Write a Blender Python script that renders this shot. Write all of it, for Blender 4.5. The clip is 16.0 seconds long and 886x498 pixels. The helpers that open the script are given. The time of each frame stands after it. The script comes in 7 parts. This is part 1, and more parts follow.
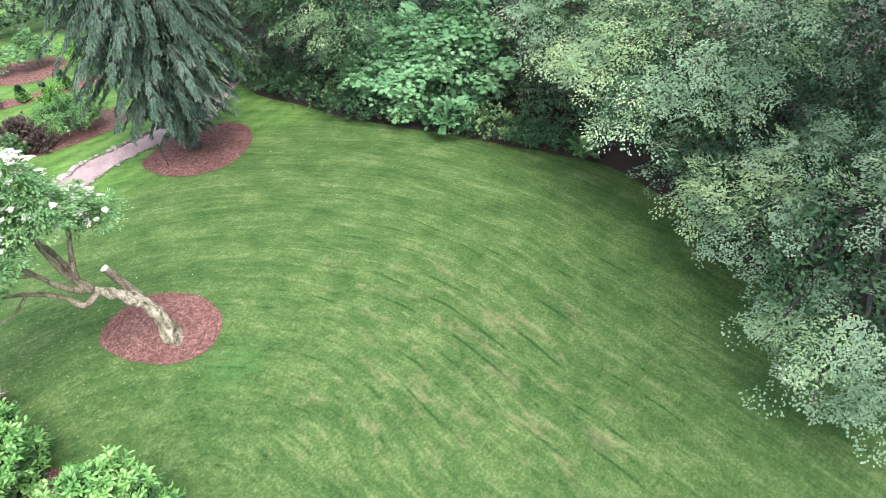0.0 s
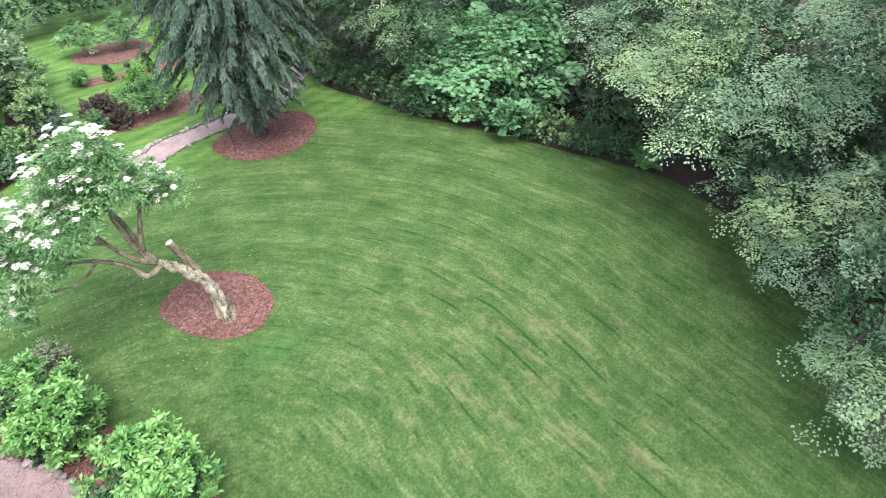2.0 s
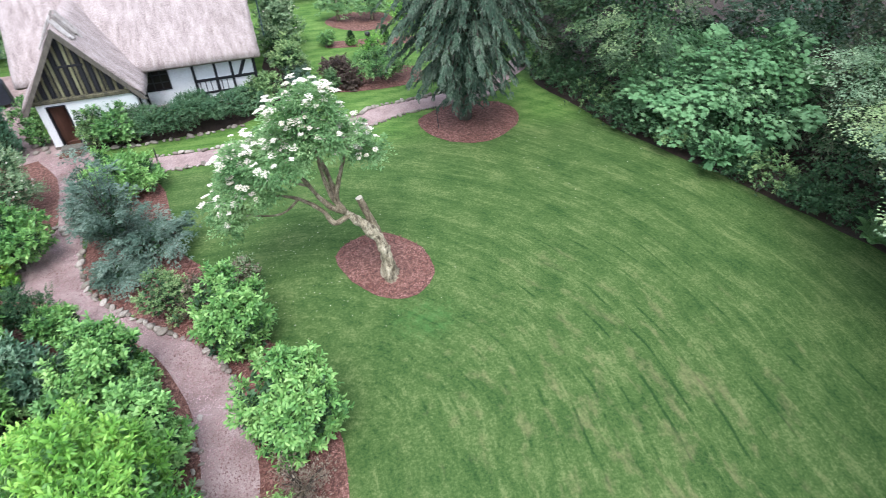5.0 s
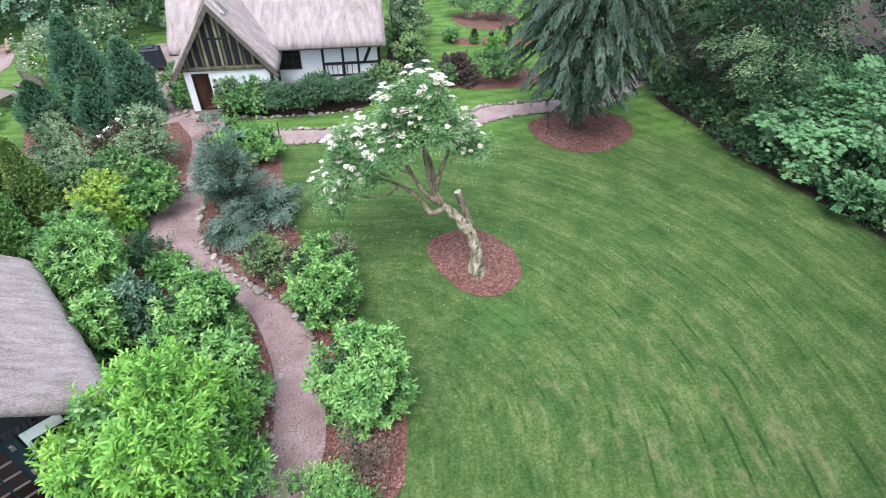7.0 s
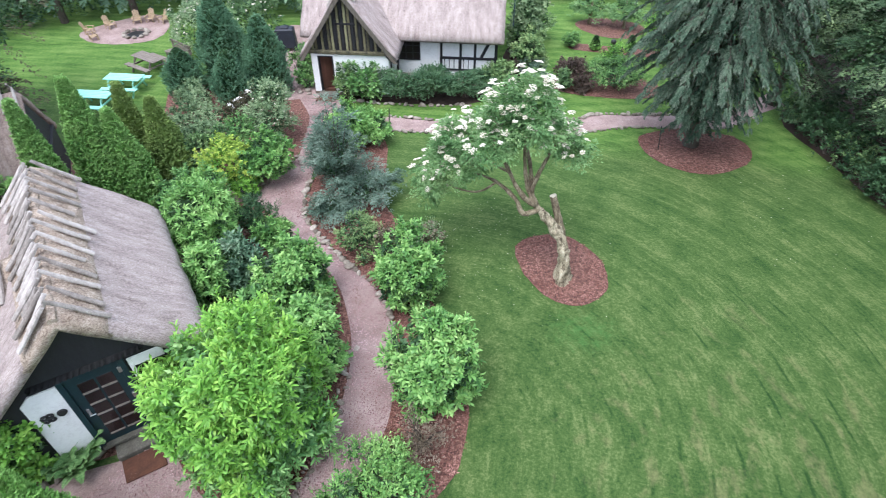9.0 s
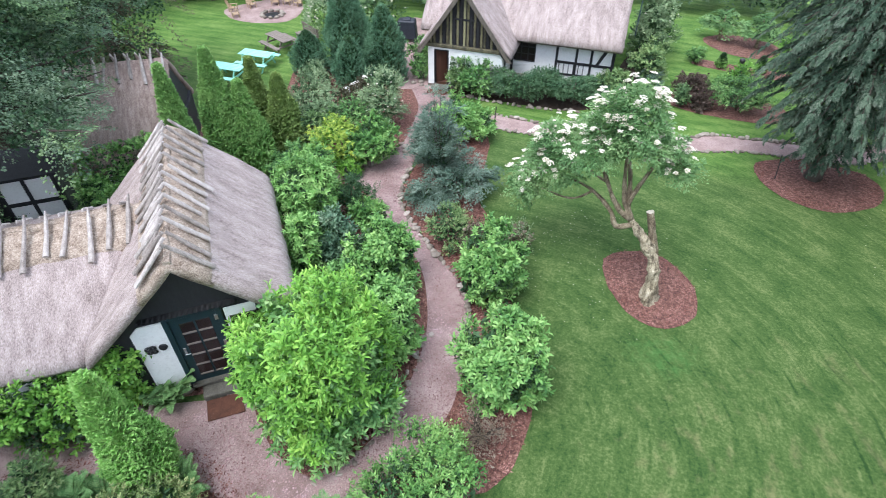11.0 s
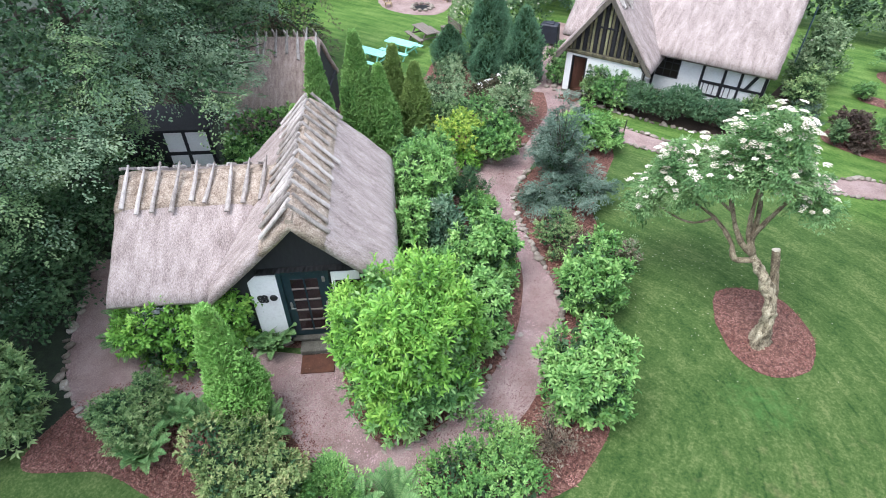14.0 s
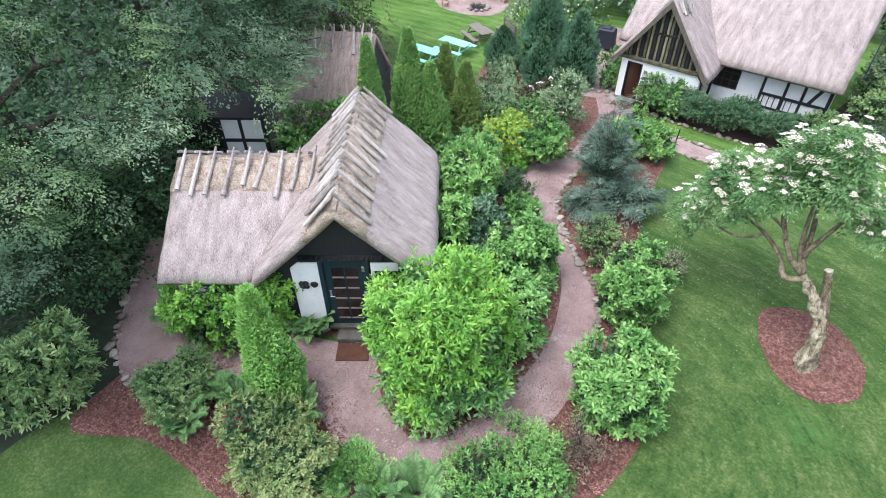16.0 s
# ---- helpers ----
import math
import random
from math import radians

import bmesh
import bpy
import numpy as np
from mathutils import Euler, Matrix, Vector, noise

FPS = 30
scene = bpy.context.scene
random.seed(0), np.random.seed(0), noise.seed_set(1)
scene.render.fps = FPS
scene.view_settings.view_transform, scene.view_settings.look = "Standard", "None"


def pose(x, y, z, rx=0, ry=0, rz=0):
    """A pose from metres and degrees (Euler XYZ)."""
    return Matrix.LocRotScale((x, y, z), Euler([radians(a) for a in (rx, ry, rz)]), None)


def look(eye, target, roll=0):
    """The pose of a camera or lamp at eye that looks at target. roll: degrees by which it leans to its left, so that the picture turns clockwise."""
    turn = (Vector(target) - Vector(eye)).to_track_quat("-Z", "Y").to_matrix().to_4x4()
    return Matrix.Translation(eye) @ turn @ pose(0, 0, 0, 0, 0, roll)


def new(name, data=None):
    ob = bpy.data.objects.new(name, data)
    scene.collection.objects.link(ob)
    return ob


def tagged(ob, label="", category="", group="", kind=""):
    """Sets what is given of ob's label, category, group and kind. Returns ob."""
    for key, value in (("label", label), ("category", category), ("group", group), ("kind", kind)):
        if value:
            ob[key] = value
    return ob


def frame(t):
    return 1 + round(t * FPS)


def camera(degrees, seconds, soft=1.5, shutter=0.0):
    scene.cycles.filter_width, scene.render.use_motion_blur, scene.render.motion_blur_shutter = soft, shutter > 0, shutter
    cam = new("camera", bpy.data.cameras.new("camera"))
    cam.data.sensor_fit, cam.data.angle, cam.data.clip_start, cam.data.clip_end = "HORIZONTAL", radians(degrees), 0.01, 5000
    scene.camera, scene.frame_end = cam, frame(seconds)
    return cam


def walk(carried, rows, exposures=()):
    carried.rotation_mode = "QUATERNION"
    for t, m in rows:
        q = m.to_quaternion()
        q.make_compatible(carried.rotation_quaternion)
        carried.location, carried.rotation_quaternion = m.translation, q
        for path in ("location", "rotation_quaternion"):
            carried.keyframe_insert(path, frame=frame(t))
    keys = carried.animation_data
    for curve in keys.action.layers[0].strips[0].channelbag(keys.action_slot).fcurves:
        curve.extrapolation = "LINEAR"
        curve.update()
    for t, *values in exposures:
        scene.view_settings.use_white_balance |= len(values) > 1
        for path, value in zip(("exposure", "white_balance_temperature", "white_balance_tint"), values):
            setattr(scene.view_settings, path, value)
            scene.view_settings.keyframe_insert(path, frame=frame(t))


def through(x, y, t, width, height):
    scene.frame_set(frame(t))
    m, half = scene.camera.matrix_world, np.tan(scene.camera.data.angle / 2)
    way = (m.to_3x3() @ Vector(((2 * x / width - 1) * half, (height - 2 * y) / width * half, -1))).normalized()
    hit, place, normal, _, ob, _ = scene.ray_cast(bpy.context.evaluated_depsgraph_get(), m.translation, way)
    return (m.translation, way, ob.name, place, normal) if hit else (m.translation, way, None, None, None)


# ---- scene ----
cam = camera(75.0, 16.0, 0.5, 0.5)
PATH = [
    (0, (-1.519, -11.079, 11.066), (-0.494, -10.004, 9.727), -0.0),
    (0.5, (-1.515, -11.094, 11.067), (-0.514, -9.996, 9.728), -0.0),
    (1, (-1.512, -11.108, 11.068), (-0.541, -9.984, 9.728), -0.0),
    (1.5, (-1.507, -11.122, 11.069), (-0.566, -9.972, 9.73), -0.0),
    (2, (-1.501, -11.134, 11.071), (-0.613, -9.943, 9.732), -0.0),
    (2.5, (-1.492, -11.145, 11.074), (-0.684, -9.898, 9.736), 0.0),
    (3, (-1.481, -11.16, 11.077), (-0.769, -9.856, 9.738), 0.0),
    (3.5, (-1.468, -11.176, 11.081), (-0.846, -9.827, 9.741), 0.0),
    (4, (-1.452, -11.194, 11.083), (-0.909, -9.811, 9.745), 0.0),
    (4.5, (-1.435, -11.216, 11.085), (-0.98, -9.8, 9.748), 0.0),
    (5, (-1.417, -11.244, 11.086), (-1.052, -9.803, 9.748), -0.0),
    (5.2, (-1.409, -11.257, 11.086), (-1.083, -9.807, 9.748), 0.0),
    (7.3, (-1.32, -11.407, 11.086), (-1.315, -9.917, 9.752), -0.0),
    (7.5, (-1.309, -11.424, 11.086), (-1.331, -9.934, 9.752), -0.1),
    (8, (-1.276, -11.476, 11.086), (-1.375, -9.989, 9.753), -0.1),
    (8.5, (-1.238, -11.528, 11.088), (-1.421, -10.048, 9.754), 0.0),
    (9, (-1.197, -11.575, 11.09), (-1.469, -10.109, 9.757), 0.1),
    (11.5, (-0.995, -11.786, 11.121), (-1.63, -10.436, 9.789), 0.1),
    (12, (-0.954, -11.82, 11.123), (-1.65, -10.499, 9.792), 0.1),
    (12.5, (-0.913, -11.85, 11.124), (-1.661, -10.556, 9.795), 0.1),
    (13, (-0.869, -11.875, 11.124), (-1.671, -10.613, 9.796), 0.0),
    (13.5, (-0.825, -11.895, 11.123), (-1.675, -10.663, 9.796), 0.0),
    (14, (-0.786, -11.91, 11.12), (-1.684, -10.713, 9.793), -0.0),
    (14.5, (-0.751, -11.925, 11.118), (-1.686, -10.756, 9.791), -0.0),
    (15, (-0.722, -11.939, 11.117), (-1.688, -10.795, 9.791), -0.1),
    (15.5, (-0.695, -11.953, 11.115), (-1.685, -10.829, 9.79), -0.0),
    (16, (-0.669, -11.968, 11.115), (-1.68, -10.862, 9.79), -0.0),
]
walk(cam, [(t, look(eye, target, roll)) for t, eye, target, roll in PATH], [(0.0, 1.65, 6200, 13), (1.5, 1.58, 6200, 13), (3.0, 1.41, 6120, 13), (5.0, 1.20, 6000, 12.5), (9.0, 1.13, 5990, 12.5), (12.0, 1.11, 6060, 12.5), (16.0, 1.15, 6100, 12.5)])

# ---- world and light: an even overcast sky ----
SUN_EL, SUN_AZ = 66.0, 200.0
world = bpy.data.worlds.new("overcast_sky")
scene.world = world
world.use_nodes = True
wn, wl = world.node_tree.nodes, world.node_tree.links
sky = wn.new("ShaderNodeTexSky")
sky.sky_type, sky.sun_disc = "NISHITA", False
sky.sun_elevation, sky.sun_rotation = radians(SUN_EL), radians(SUN_AZ)
sky.air_density, sky.dust_density = 1.0, 4.0
veil = wn.new("ShaderNodeMix")
veil.data_type = "RGBA"
veil.inputs[0].default_value = 0.8
veil.inputs[7].default_value = (7.3, 8.1, 9.3, 1)
wl.new(sky.outputs[0], veil.inputs[6])
wl.new(veil.outputs[2], wn["Background"].inputs[0])
wn["Background"].inputs[1].default_value = 0.12
sun_data = bpy.data.lights.new("sun", "SUN")
sun_data.energy, sun_data.angle, sun_data.color = 1.9, radians(35), (1.0, 0.985, 0.95)
sun = new("sun", sun_data)
sun.matrix_world = look((0, 0, 40), (0 - 40 * math.cos(radians(SUN_EL)) * math.sin(radians(SUN_AZ)),
                                     0 - 40 * math.cos(radians(SUN_EL)) * math.cos(radians(SUN_AZ)), 40 - 40 * math.sin(radians(SUN_EL))))
sun.location = (0, 0, 40)



# ---- helpers for building ----
def link_mesh(name, me, mat, parent=None, label=""):
    ob = new(name, me)
    if mat:
        for m in (mat if isinstance(mat, (list, tuple)) else [mat]):
            me.materials.append(m)
    if parent is not None:
        ob.parent = parent
    if label:
        ob["label"] = label
    return ob


def part(name, bm, mat, parent=None, label="", smooth=False):
    me = bpy.data.meshes.new(name)
    bm.to_mesh(me)
    bm.free()
    if smooth:
        me.polygons.foreach_set("use_smooth", [True] * len(me.polygons))
    return link_mesh(name, me, mat, parent, label)


def mesh_np(name, verts, faces, smooth=False):
    """A mesh from arrays of vertices and of faces that all have the same number of corners."""
    verts, faces = np.asarray(verts, np.float32), np.asarray(faces, np.int32)
    me = bpy.data.meshes.new(name)
    me.vertices.add(len(verts))
    me.vertices.foreach_set("co", verts.ravel())
    k = faces.shape[1]
    me.loops.add(faces.size)
    me.loops.foreach_set("vertex_index", faces.ravel())
    me.polygons.add(len(faces))
    me.polygons.foreach_set("loop_start", np.arange(0, faces.size, k, dtype=np.int32))
    if smooth:
        me.polygons.foreach_set("use_smooth", np.ones(len(faces), bool))
    me.update(calc_edges=True)
    return me


def thing(name, loc, label, category, group="", kind="", rz=0.0):
    ob = new(name)
    ob.matrix_world = pose(loc[0], loc[1], loc[2] if len(loc) > 2 else 0, 0, 0, rz)
    ob.empty_display_size = 0.2
    return tagged(ob, label, category, group, kind)


def box(bm, x0, x1, y0, y1, z0, z1, bevel=0.0):
    vs = [bm.verts.new((x, y, z)) for z in (z0, z1) for x, y in ((x0, y0), (x1, y0), (x1, y1), (x0, y1))]
    fs = [bm.faces.new([vs[i] for i in q]) for q in ((3, 2, 1, 0), (4, 5, 6, 7), (0, 1, 5, 4), (1, 2, 6, 5), (2, 3, 7, 6), (3, 0, 4, 7))]
    if bevel:
        es = {e for f in fs for e in f.edges}
        bmesh.ops.bevel(bm, geom=list(es), offset=bevel, segments=1, affect="EDGES")
    return bm


def boxed(x0, x1, y0, y1, z0, z1, bevel=0.008):
    return box(bmesh.new(), x0, x1, y0, y1, z0, z1, bevel)


def prism(points, y0, y1):
    """An upright slab: an outline in x and z, given depth from y0 to y1."""
    bm = bmesh.new()
    a = [bm.verts.new((x, y0, z)) for x, z in points]
    b = [bm.verts.new((x, y1, z)) for x, z in points]
    bm.faces.new(a)
    bm.faces.new(b[::-1])
    for i in range(len(a)):
        j = (i + 1) % len(a)
        bm.faces.new((a[j], a[i], b[i], b[j]))
    bmesh.ops.recalc_face_normals(bm, faces=bm.faces)
    return bm


def tube(points, radii, sides=8, bm=None, wob=0.0):
    """A tapered tube along a line of points."""
    bm = bm or bmesh.new()
    pts = [Vector(p) for p in points]
    rings = []
    for i, p in enumerate(pts):
        d = (pts[min(i + 1, len(pts) - 1)] - pts[max(i - 1, 0)]).normalized()
        s = d.cross(Vector((0.31, 0.17, 1)) if abs(d.z) < 0.9 else Vector((1, 0.2, 0))).normalized()
        u = s.cross(d)
        ring = []
        for k in range(sides):
            a = 2 * math.pi * k / sides
            r = radii[i] * (1 + wob * (noise.noise(p * 2.3 + Vector((k * 1.7, 0, 0)))))
            ring.append(bm.verts.new(p + (s * math.cos(a) + u * math.sin(a)) * r))
        rings.append(ring)
    for a, b in zip(rings, rings[1:]):
        for k in range(sides):
            bm.faces.new((a[k], a[(k + 1) % sides], b[(k + 1) % sides], b[k]))
    bm.faces.new(rings[0][::-1])
    bm.faces.new(rings[-1])
    return bm


def smooth_line(pts, n, closed=False):
    """n points evenly along a smooth line through the given ones."""
    p = np.array(pts, float)
    if closed:
        p = np.vstack([p[-1], p, p[0], p[1]])
    else:
        p = np.vstack([2 * p[0] - p[1], p, 2 * p[-1] - p[-2]])
    out = []
    for i in range(1, len(p) - 2):
        for s in np.linspace(0, 1, 12, endpoint=False):
            a, b, c, d = p[i - 1], p[i], p[i + 1], p[i + 2]
            out.append(0.5 * (2 * b + (c - a) * s + (2 * a - 5 * b + 4 * c - d) * s**2 + (3 * b - a - 3 * c + d) * s**3))
    out.append(p[-2])
    out = np.array(out)
    far = np.r_[0, np.cumsum(np.linalg.norm(np.diff(out, axis=0), axis=1))]
    at = np.linspace(0, far[-1], n)
    return np.stack([np.interp(at, far, out[:, k]) for k in range(out.shape[1])], 1)


def unit(v):
    return v / np.maximum(np.linalg.norm(v, axis=-1, keepdims=True), 1e-9)


# ---- materials ----
def nm(name):
    m = bpy.data.materials.new(name)
    m.use_nodes = True
    return m, m.node_tree.nodes, m.node_tree.links, m.node_tree.nodes["Principled BSDF"]


def add(n, kind, **inputs):
    node = n.new(kind)
    for key, v in inputs.items():
        node.inputs[key.replace("_", " ")].default_value = v
    return node


def ramp(n, stops):
    r = n.new("ShaderNodeValToRGB")
    while len(r.color_ramp.elements) < len(stops):
        r.color_ramp.elements.new(0.5)
    for e, (p, c) in zip(r.color_ramp.elements, stops):
        e.position, e.color = p, (*c, 1) if len(c) == 3 else c
    return r


def surface(name, stops, scale=4.0, fine=40.0, rough=0.85, bump=0.4, dist=0.02, stretch=None, metal=0.0, fine_mix=0.5, rand=0.0, detail=6.0):
    """A surface whose colour runs over the stops by noise at two scales, with relief. stretch: scales of the axes for grain."""
    m, n, l, b = nm(name)
    tc = n.new("ShaderNodeTexCoord")
    src = tc.outputs["Object"]
    if stretch:
        mp = n.new("ShaderNodeMapping")
        mp.inputs["Scale"].default_value = stretch
        l.new(src, mp.inputs[0])
        src = mp.outputs[0]
    a = add(n, "ShaderNodeTexNoise", Scale=scale, Detail=detail, Roughness=0.6)
    f = add(n, "ShaderNodeTexNoise", Scale=fine, Detail=4.0, Roughness=0.7)
    l.new(src, a.inputs["Vector"])
    l.new(src, f.inputs["Vector"])
    mx = n.new("ShaderNodeMix")
    mx.inputs[0].default_value = fine_mix
    l.new(a.outputs["Fac"], mx.inputs[2])
    l.new(f.outputs["Fac"], mx.inputs[3])
    val = mx.outputs[0]
    if rand:
        oi = n.new("ShaderNodeObjectInfo")
        ad = n.new("ShaderNodeMath")
        ad.operation = "MULTIPLY_ADD"
        ad.inputs[1].default_value, ad.inputs[2].default_value = rand, -rand / 2
        l.new(oi.outputs["Random"], ad.inputs[0])
        sm = n.new("ShaderNodeMath")
        l.new(val, sm.inputs[0])
        l.new(ad.outputs[0], sm.inputs[1])
        val = sm.outputs[0]
    r = ramp(n, stops)
    l.new(val, r.inputs[0])
    l.new(r.outputs[0], b.inputs["Base Color"])
    b.inputs["Roughness"].default_value, b.inputs["Metallic"].default_value = rough, metal
    if bump:
        bp = add(n, "ShaderNodeBump", Strength=bump, Distance=dist)
        l.new(mx.outputs[0], bp.inputs["Height"])
        l.new(bp.outputs[0], b.inputs["Normal"])
    return m


def leaf_mat(name, c0, c1, c2, rough=0.5, through=0.25, clump=0.74, scale=1.1):
    """Leaves: the colour differs from leaf to leaf and over the crown; some light comes through."""
    m, n, l, b = nm(name)
    c0, c1, c2 = ((c[0] * 1.09 + 0.01 * c[1], c[1] * 0.985, c[2] + 0.085 * c[1]) for c in (c0, c1, c2))
    g = n.new("ShaderNodeNewGeometry")
    tc = n.new("ShaderNodeTexCoord")
    a = add(n, "ShaderNodeTexNoise", Scale=scale, Detail=3.0)
    l.new(tc.outputs["Object"], a.inputs["Vector"])
    mx = n.new("ShaderNodeMix")
    mx.inputs[0].default_value = clump
    l.new(g.outputs["Random Per Island"], mx.inputs[2])
    l.new(a.outputs["Fac"], mx.inputs[3])
    r = ramp(n, ((0.30, c0), (0.5, c1), (0.70, c2)))
    l.new(mx.outputs[0], r.inputs[0])
    l.new(r.outputs[0], b.inputs["Base Color"])
    b.inputs["Roughness"].default_value = rough
    b.inputs["Specular IOR Level"].default_value = 0.25 if rough < 0.42 else 0.1
    t = n.new("ShaderNodeBsdfTranslucent")
    l.new(r.outputs[0], t.inputs[0])
    s = n.new("ShaderNodeMixShader")
    s.inputs[0].default_value = through
    l.new(b.outputs[0], s.inputs[1])
    l.new(t.outputs[0], s.inputs[2])
    l.new(s.outputs[0], n["Material Output"].inputs[0])
    return m


def lawn_mat():
    """Mown lawn: wheel lines that bend round the old tree, worn straw patches, clover, fine blades."""
    m, n, l, b = nm("mown_grass")
    tc = n.new("ShaderNodeTexCoord")
    P = tc.outputs["Object"]

    def mth(op, a, c=None, d=None):
        q = n.new("ShaderNodeMath")
        q.operation = op
        for i, v in enumerate((a, c, d)):
            if v is None:
                continue
            if isinstance(v, (int, float)):
                q.inputs[i].default_value = v
            else:
                l.new(v, q.inputs[i])
        return q.outputs[0]

    def clamp(v):
        return mth("MINIMUM", mth("MAXIMUM", v, 0.0), 1.0)

    def mixed(f, a, c):
        q = n.new("ShaderNodeMix")
        q.data_type = "RGBA"
        l.new(f, q.inputs[0])
        for i, v in ((6, a), (7, c)):
            if isinstance(v, tuple):
                q.inputs[i].default_value = (*v, 1)
            else:
                l.new(v, q.inputs[i])
        return q.outputs[2]

    def grain(vec, scale, detail, rough):
        q = add(n, "ShaderNodeTexNoise", Scale=scale, Detail=detail, Roughness=rough)
        l.new(vec, q.inputs["Vector"])
        return q.outputs["Fac"]

    warp = grain(P, 0.35, 2.0, 0.5)
    sep = n.new("ShaderNodeSeparateXYZ")
    l.new(P, sep.inputs[0])
    yy = mth("MAXIMUM", mth("ADD", sep.outputs[1], 5.0), 0.0)
    xx = mth("MAXIMUM", mth("ADD", sep.outputs[0], 3.0), 0.0)
    dist = mth("SQRT", mth("ADD", mth("MULTIPLY", xx, xx), mth("MULTIPLY", yy, yy)))
    dist = mth("ADD", dist, mth("MULTIPLY", warp, 0.5))
    ang = mth("ARCTAN2", yy, xx)
    along = mth("ADD", mth("MULTIPLY", ang, 8.0), mth("MINIMUM", sep.outputs[1], -5.0))

    def drawn(across, length, scale, detail, rough):
        """Noise that is drawn out along the mower's way."""
        cv = n.new("ShaderNodeCombineXYZ")
        l.new(mth("MULTIPLY", dist, across), cv.inputs[0])
        l.new(mth("MULTIPLY", along, length), cv.inputs[1])
        return grain(cv.outputs[0], scale, detail, rough)

    streak = drawn(5.0, 1.1, 1.0, 5.0, 0.65)
    broken = drawn(2.4, 0.8, 1.0, 3.0, 0.6)
    bare = drawn(2.3, 0.85, 1.0, 4.0, 0.6)
    patch = grain(P, 0.85, 5.0, 0.6)
    mid = grain(P, 5.0, 6.0, 0.7)
    fine = grain(P, 34.0, 8.0, 0.9)
    tuft = grain(P, 15.0, 3.0, 0.6)
    wave = mth("SINE", mth("MULTIPLY", dist, 6.283 / 0.62))
    band = mth("SINE", mth("MULTIPLY", dist, 6.283 / 1.24))
    rut = mth("POWER", mth("MULTIPLY_ADD", wave, 0.5, 0.5), 26.0)
    crest = mth("POWER", mth("MULTIPLY_ADD", mth("SINE", mth("MULTIPLY_ADD", dist, 6.283 / 0.62, 2.0)), 0.5, 0.5), 14.0)
    # wear is strongest on the open lawn to the south east
    ex = mth("MULTIPLY", mth("SUBTRACT", sep.outputs[0], 4.5), 0.15)
    ey = mth("MULTIPLY", mth("ADD", sep.outputs[1], 5.5), 0.13)
    wear = mth("SUBTRACT", 1.0, mth("MINIMUM", mth("ADD", mth("MULTIPLY", ex, ex), mth("MULTIPLY", ey, ey)), 1.0))
    tone = mth("MULTIPLY_ADD", streak, 0.44, mth("MULTIPLY_ADD", patch, 0.48, -0.09))
    tone = mth("ADD", tone, mth("MULTIPLY_ADD", mid, 0.34, mth("MULTIPLY_ADD", fine, 1.0, mth("MULTIPLY_ADD", tuft, 0.56, -0.88))))
    tone = mth("MULTIPLY_ADD", wave, 0.020, mth("MULTIPLY_ADD", band, 0.020, tone))
    cut = clamp(mth("MULTIPLY", mth("SUBTRACT", broken, 0.46), 7.0))
    deep = mth("MULTIPLY", mth("MULTIPLY", rut, cut), mth("MULTIPLY_ADD", wear, 0.65, 0.4))
    tone = mth("MULTIPLY_ADD", deep, -0.23, tone)
    pale = mth("MULTIPLY", crest, clamp(mth("MULTIPLY", mth("SUBTRACT", 0.50, broken), 9.0)))
    tone = mth("MULTIPLY_ADD", pale, mth("MULTIPLY_ADD", wear, 0.03, 0.105), tone)
    gi = n.new("ShaderNodeNewGeometry")
    tone = mth("ADD", tone, mth("MULTIPLY_ADD", gi.outputs["Random Per Island"], 0.12, -0.02))
    green = ramp(n, ((0.30, LAWN[0]), (0.52, LAWN[1]), (0.80, LAWN[2])))
    l.new(tone, green.inputs[0])
    # the strips beyond the path are a lighter green and mown in straight lines
    line = mth("SUBTRACT", sep.outputs[1], mth("MULTIPLY", sep.outputs[0], 0.24))
    lines = mth("MULTIPLY", mth("SINE", mth("MULTIPLY", mth("MULTIPLY_ADD", warp, 0.7, line), 6.283 / 0.62)), 0.05)
    lighter = ramp(n, ((0.30, (0.040, 0.098, 0.018)), (0.52, (0.094, 0.178, 0.037)), (0.80, (0.190, 0.268, 0.080))))
    l.new(mth("ADD", tone, lines), lighter.inputs[0])
    north = mth("MINIMUM", clamp(mth("MULTIPLY", mth("SUBTRACT", sep.outputs[1], 6.2), 0.6)), 0.9)
    grass = mixed(north, green.outputs[0], lighter.outputs[0])
    # straw where the sward is thin
    thin = mth("ADD", mth("MULTIPLY", bare, 0.85), mth("MULTIPLY_ADD", mid, 0.30, mth("MULTIPLY", wear, 0.13)))
    thin = clamp(mth("MULTIPLY", mth("SUBTRACT", thin, 0.71), 4.5))
    grass = mixed(mth("MULTIPLY", thin, mth("MULTIPLY_ADD", wear, 0.44, 0.06)), grass, LAWN[3])
    # clover in a patch below the old tree
    cx, cy = mth("MULTIPLY", mth("SUBTRACT", sep.outputs[0], 0.55), 0.62), mth("MULTIPLY", mth("ADD", sep.outputs[1], 1.75), 0.8)
    cf = mth("SUBTRACT", mth("MULTIPLY_ADD", mid, 2.2, mth("MULTIPLY_ADD", fine, 1.4, -1.5)), mth("ADD", mth("MULTIPLY", cx, cx), mth("MULTIPLY", cy, cy)))
    cf = clamp(mth("MULTIPLY", cf, 1.6))
    grass = mixed(mth("MULTIPLY", cf, 0.7), grass, (0.050, 0.140, 0.034))
    l.new(grass, b.inputs["Base Color"])
    b.inputs["Roughness"].default_value = 0.9
    b.inputs["Specular IOR Level"].default_value = 0.15
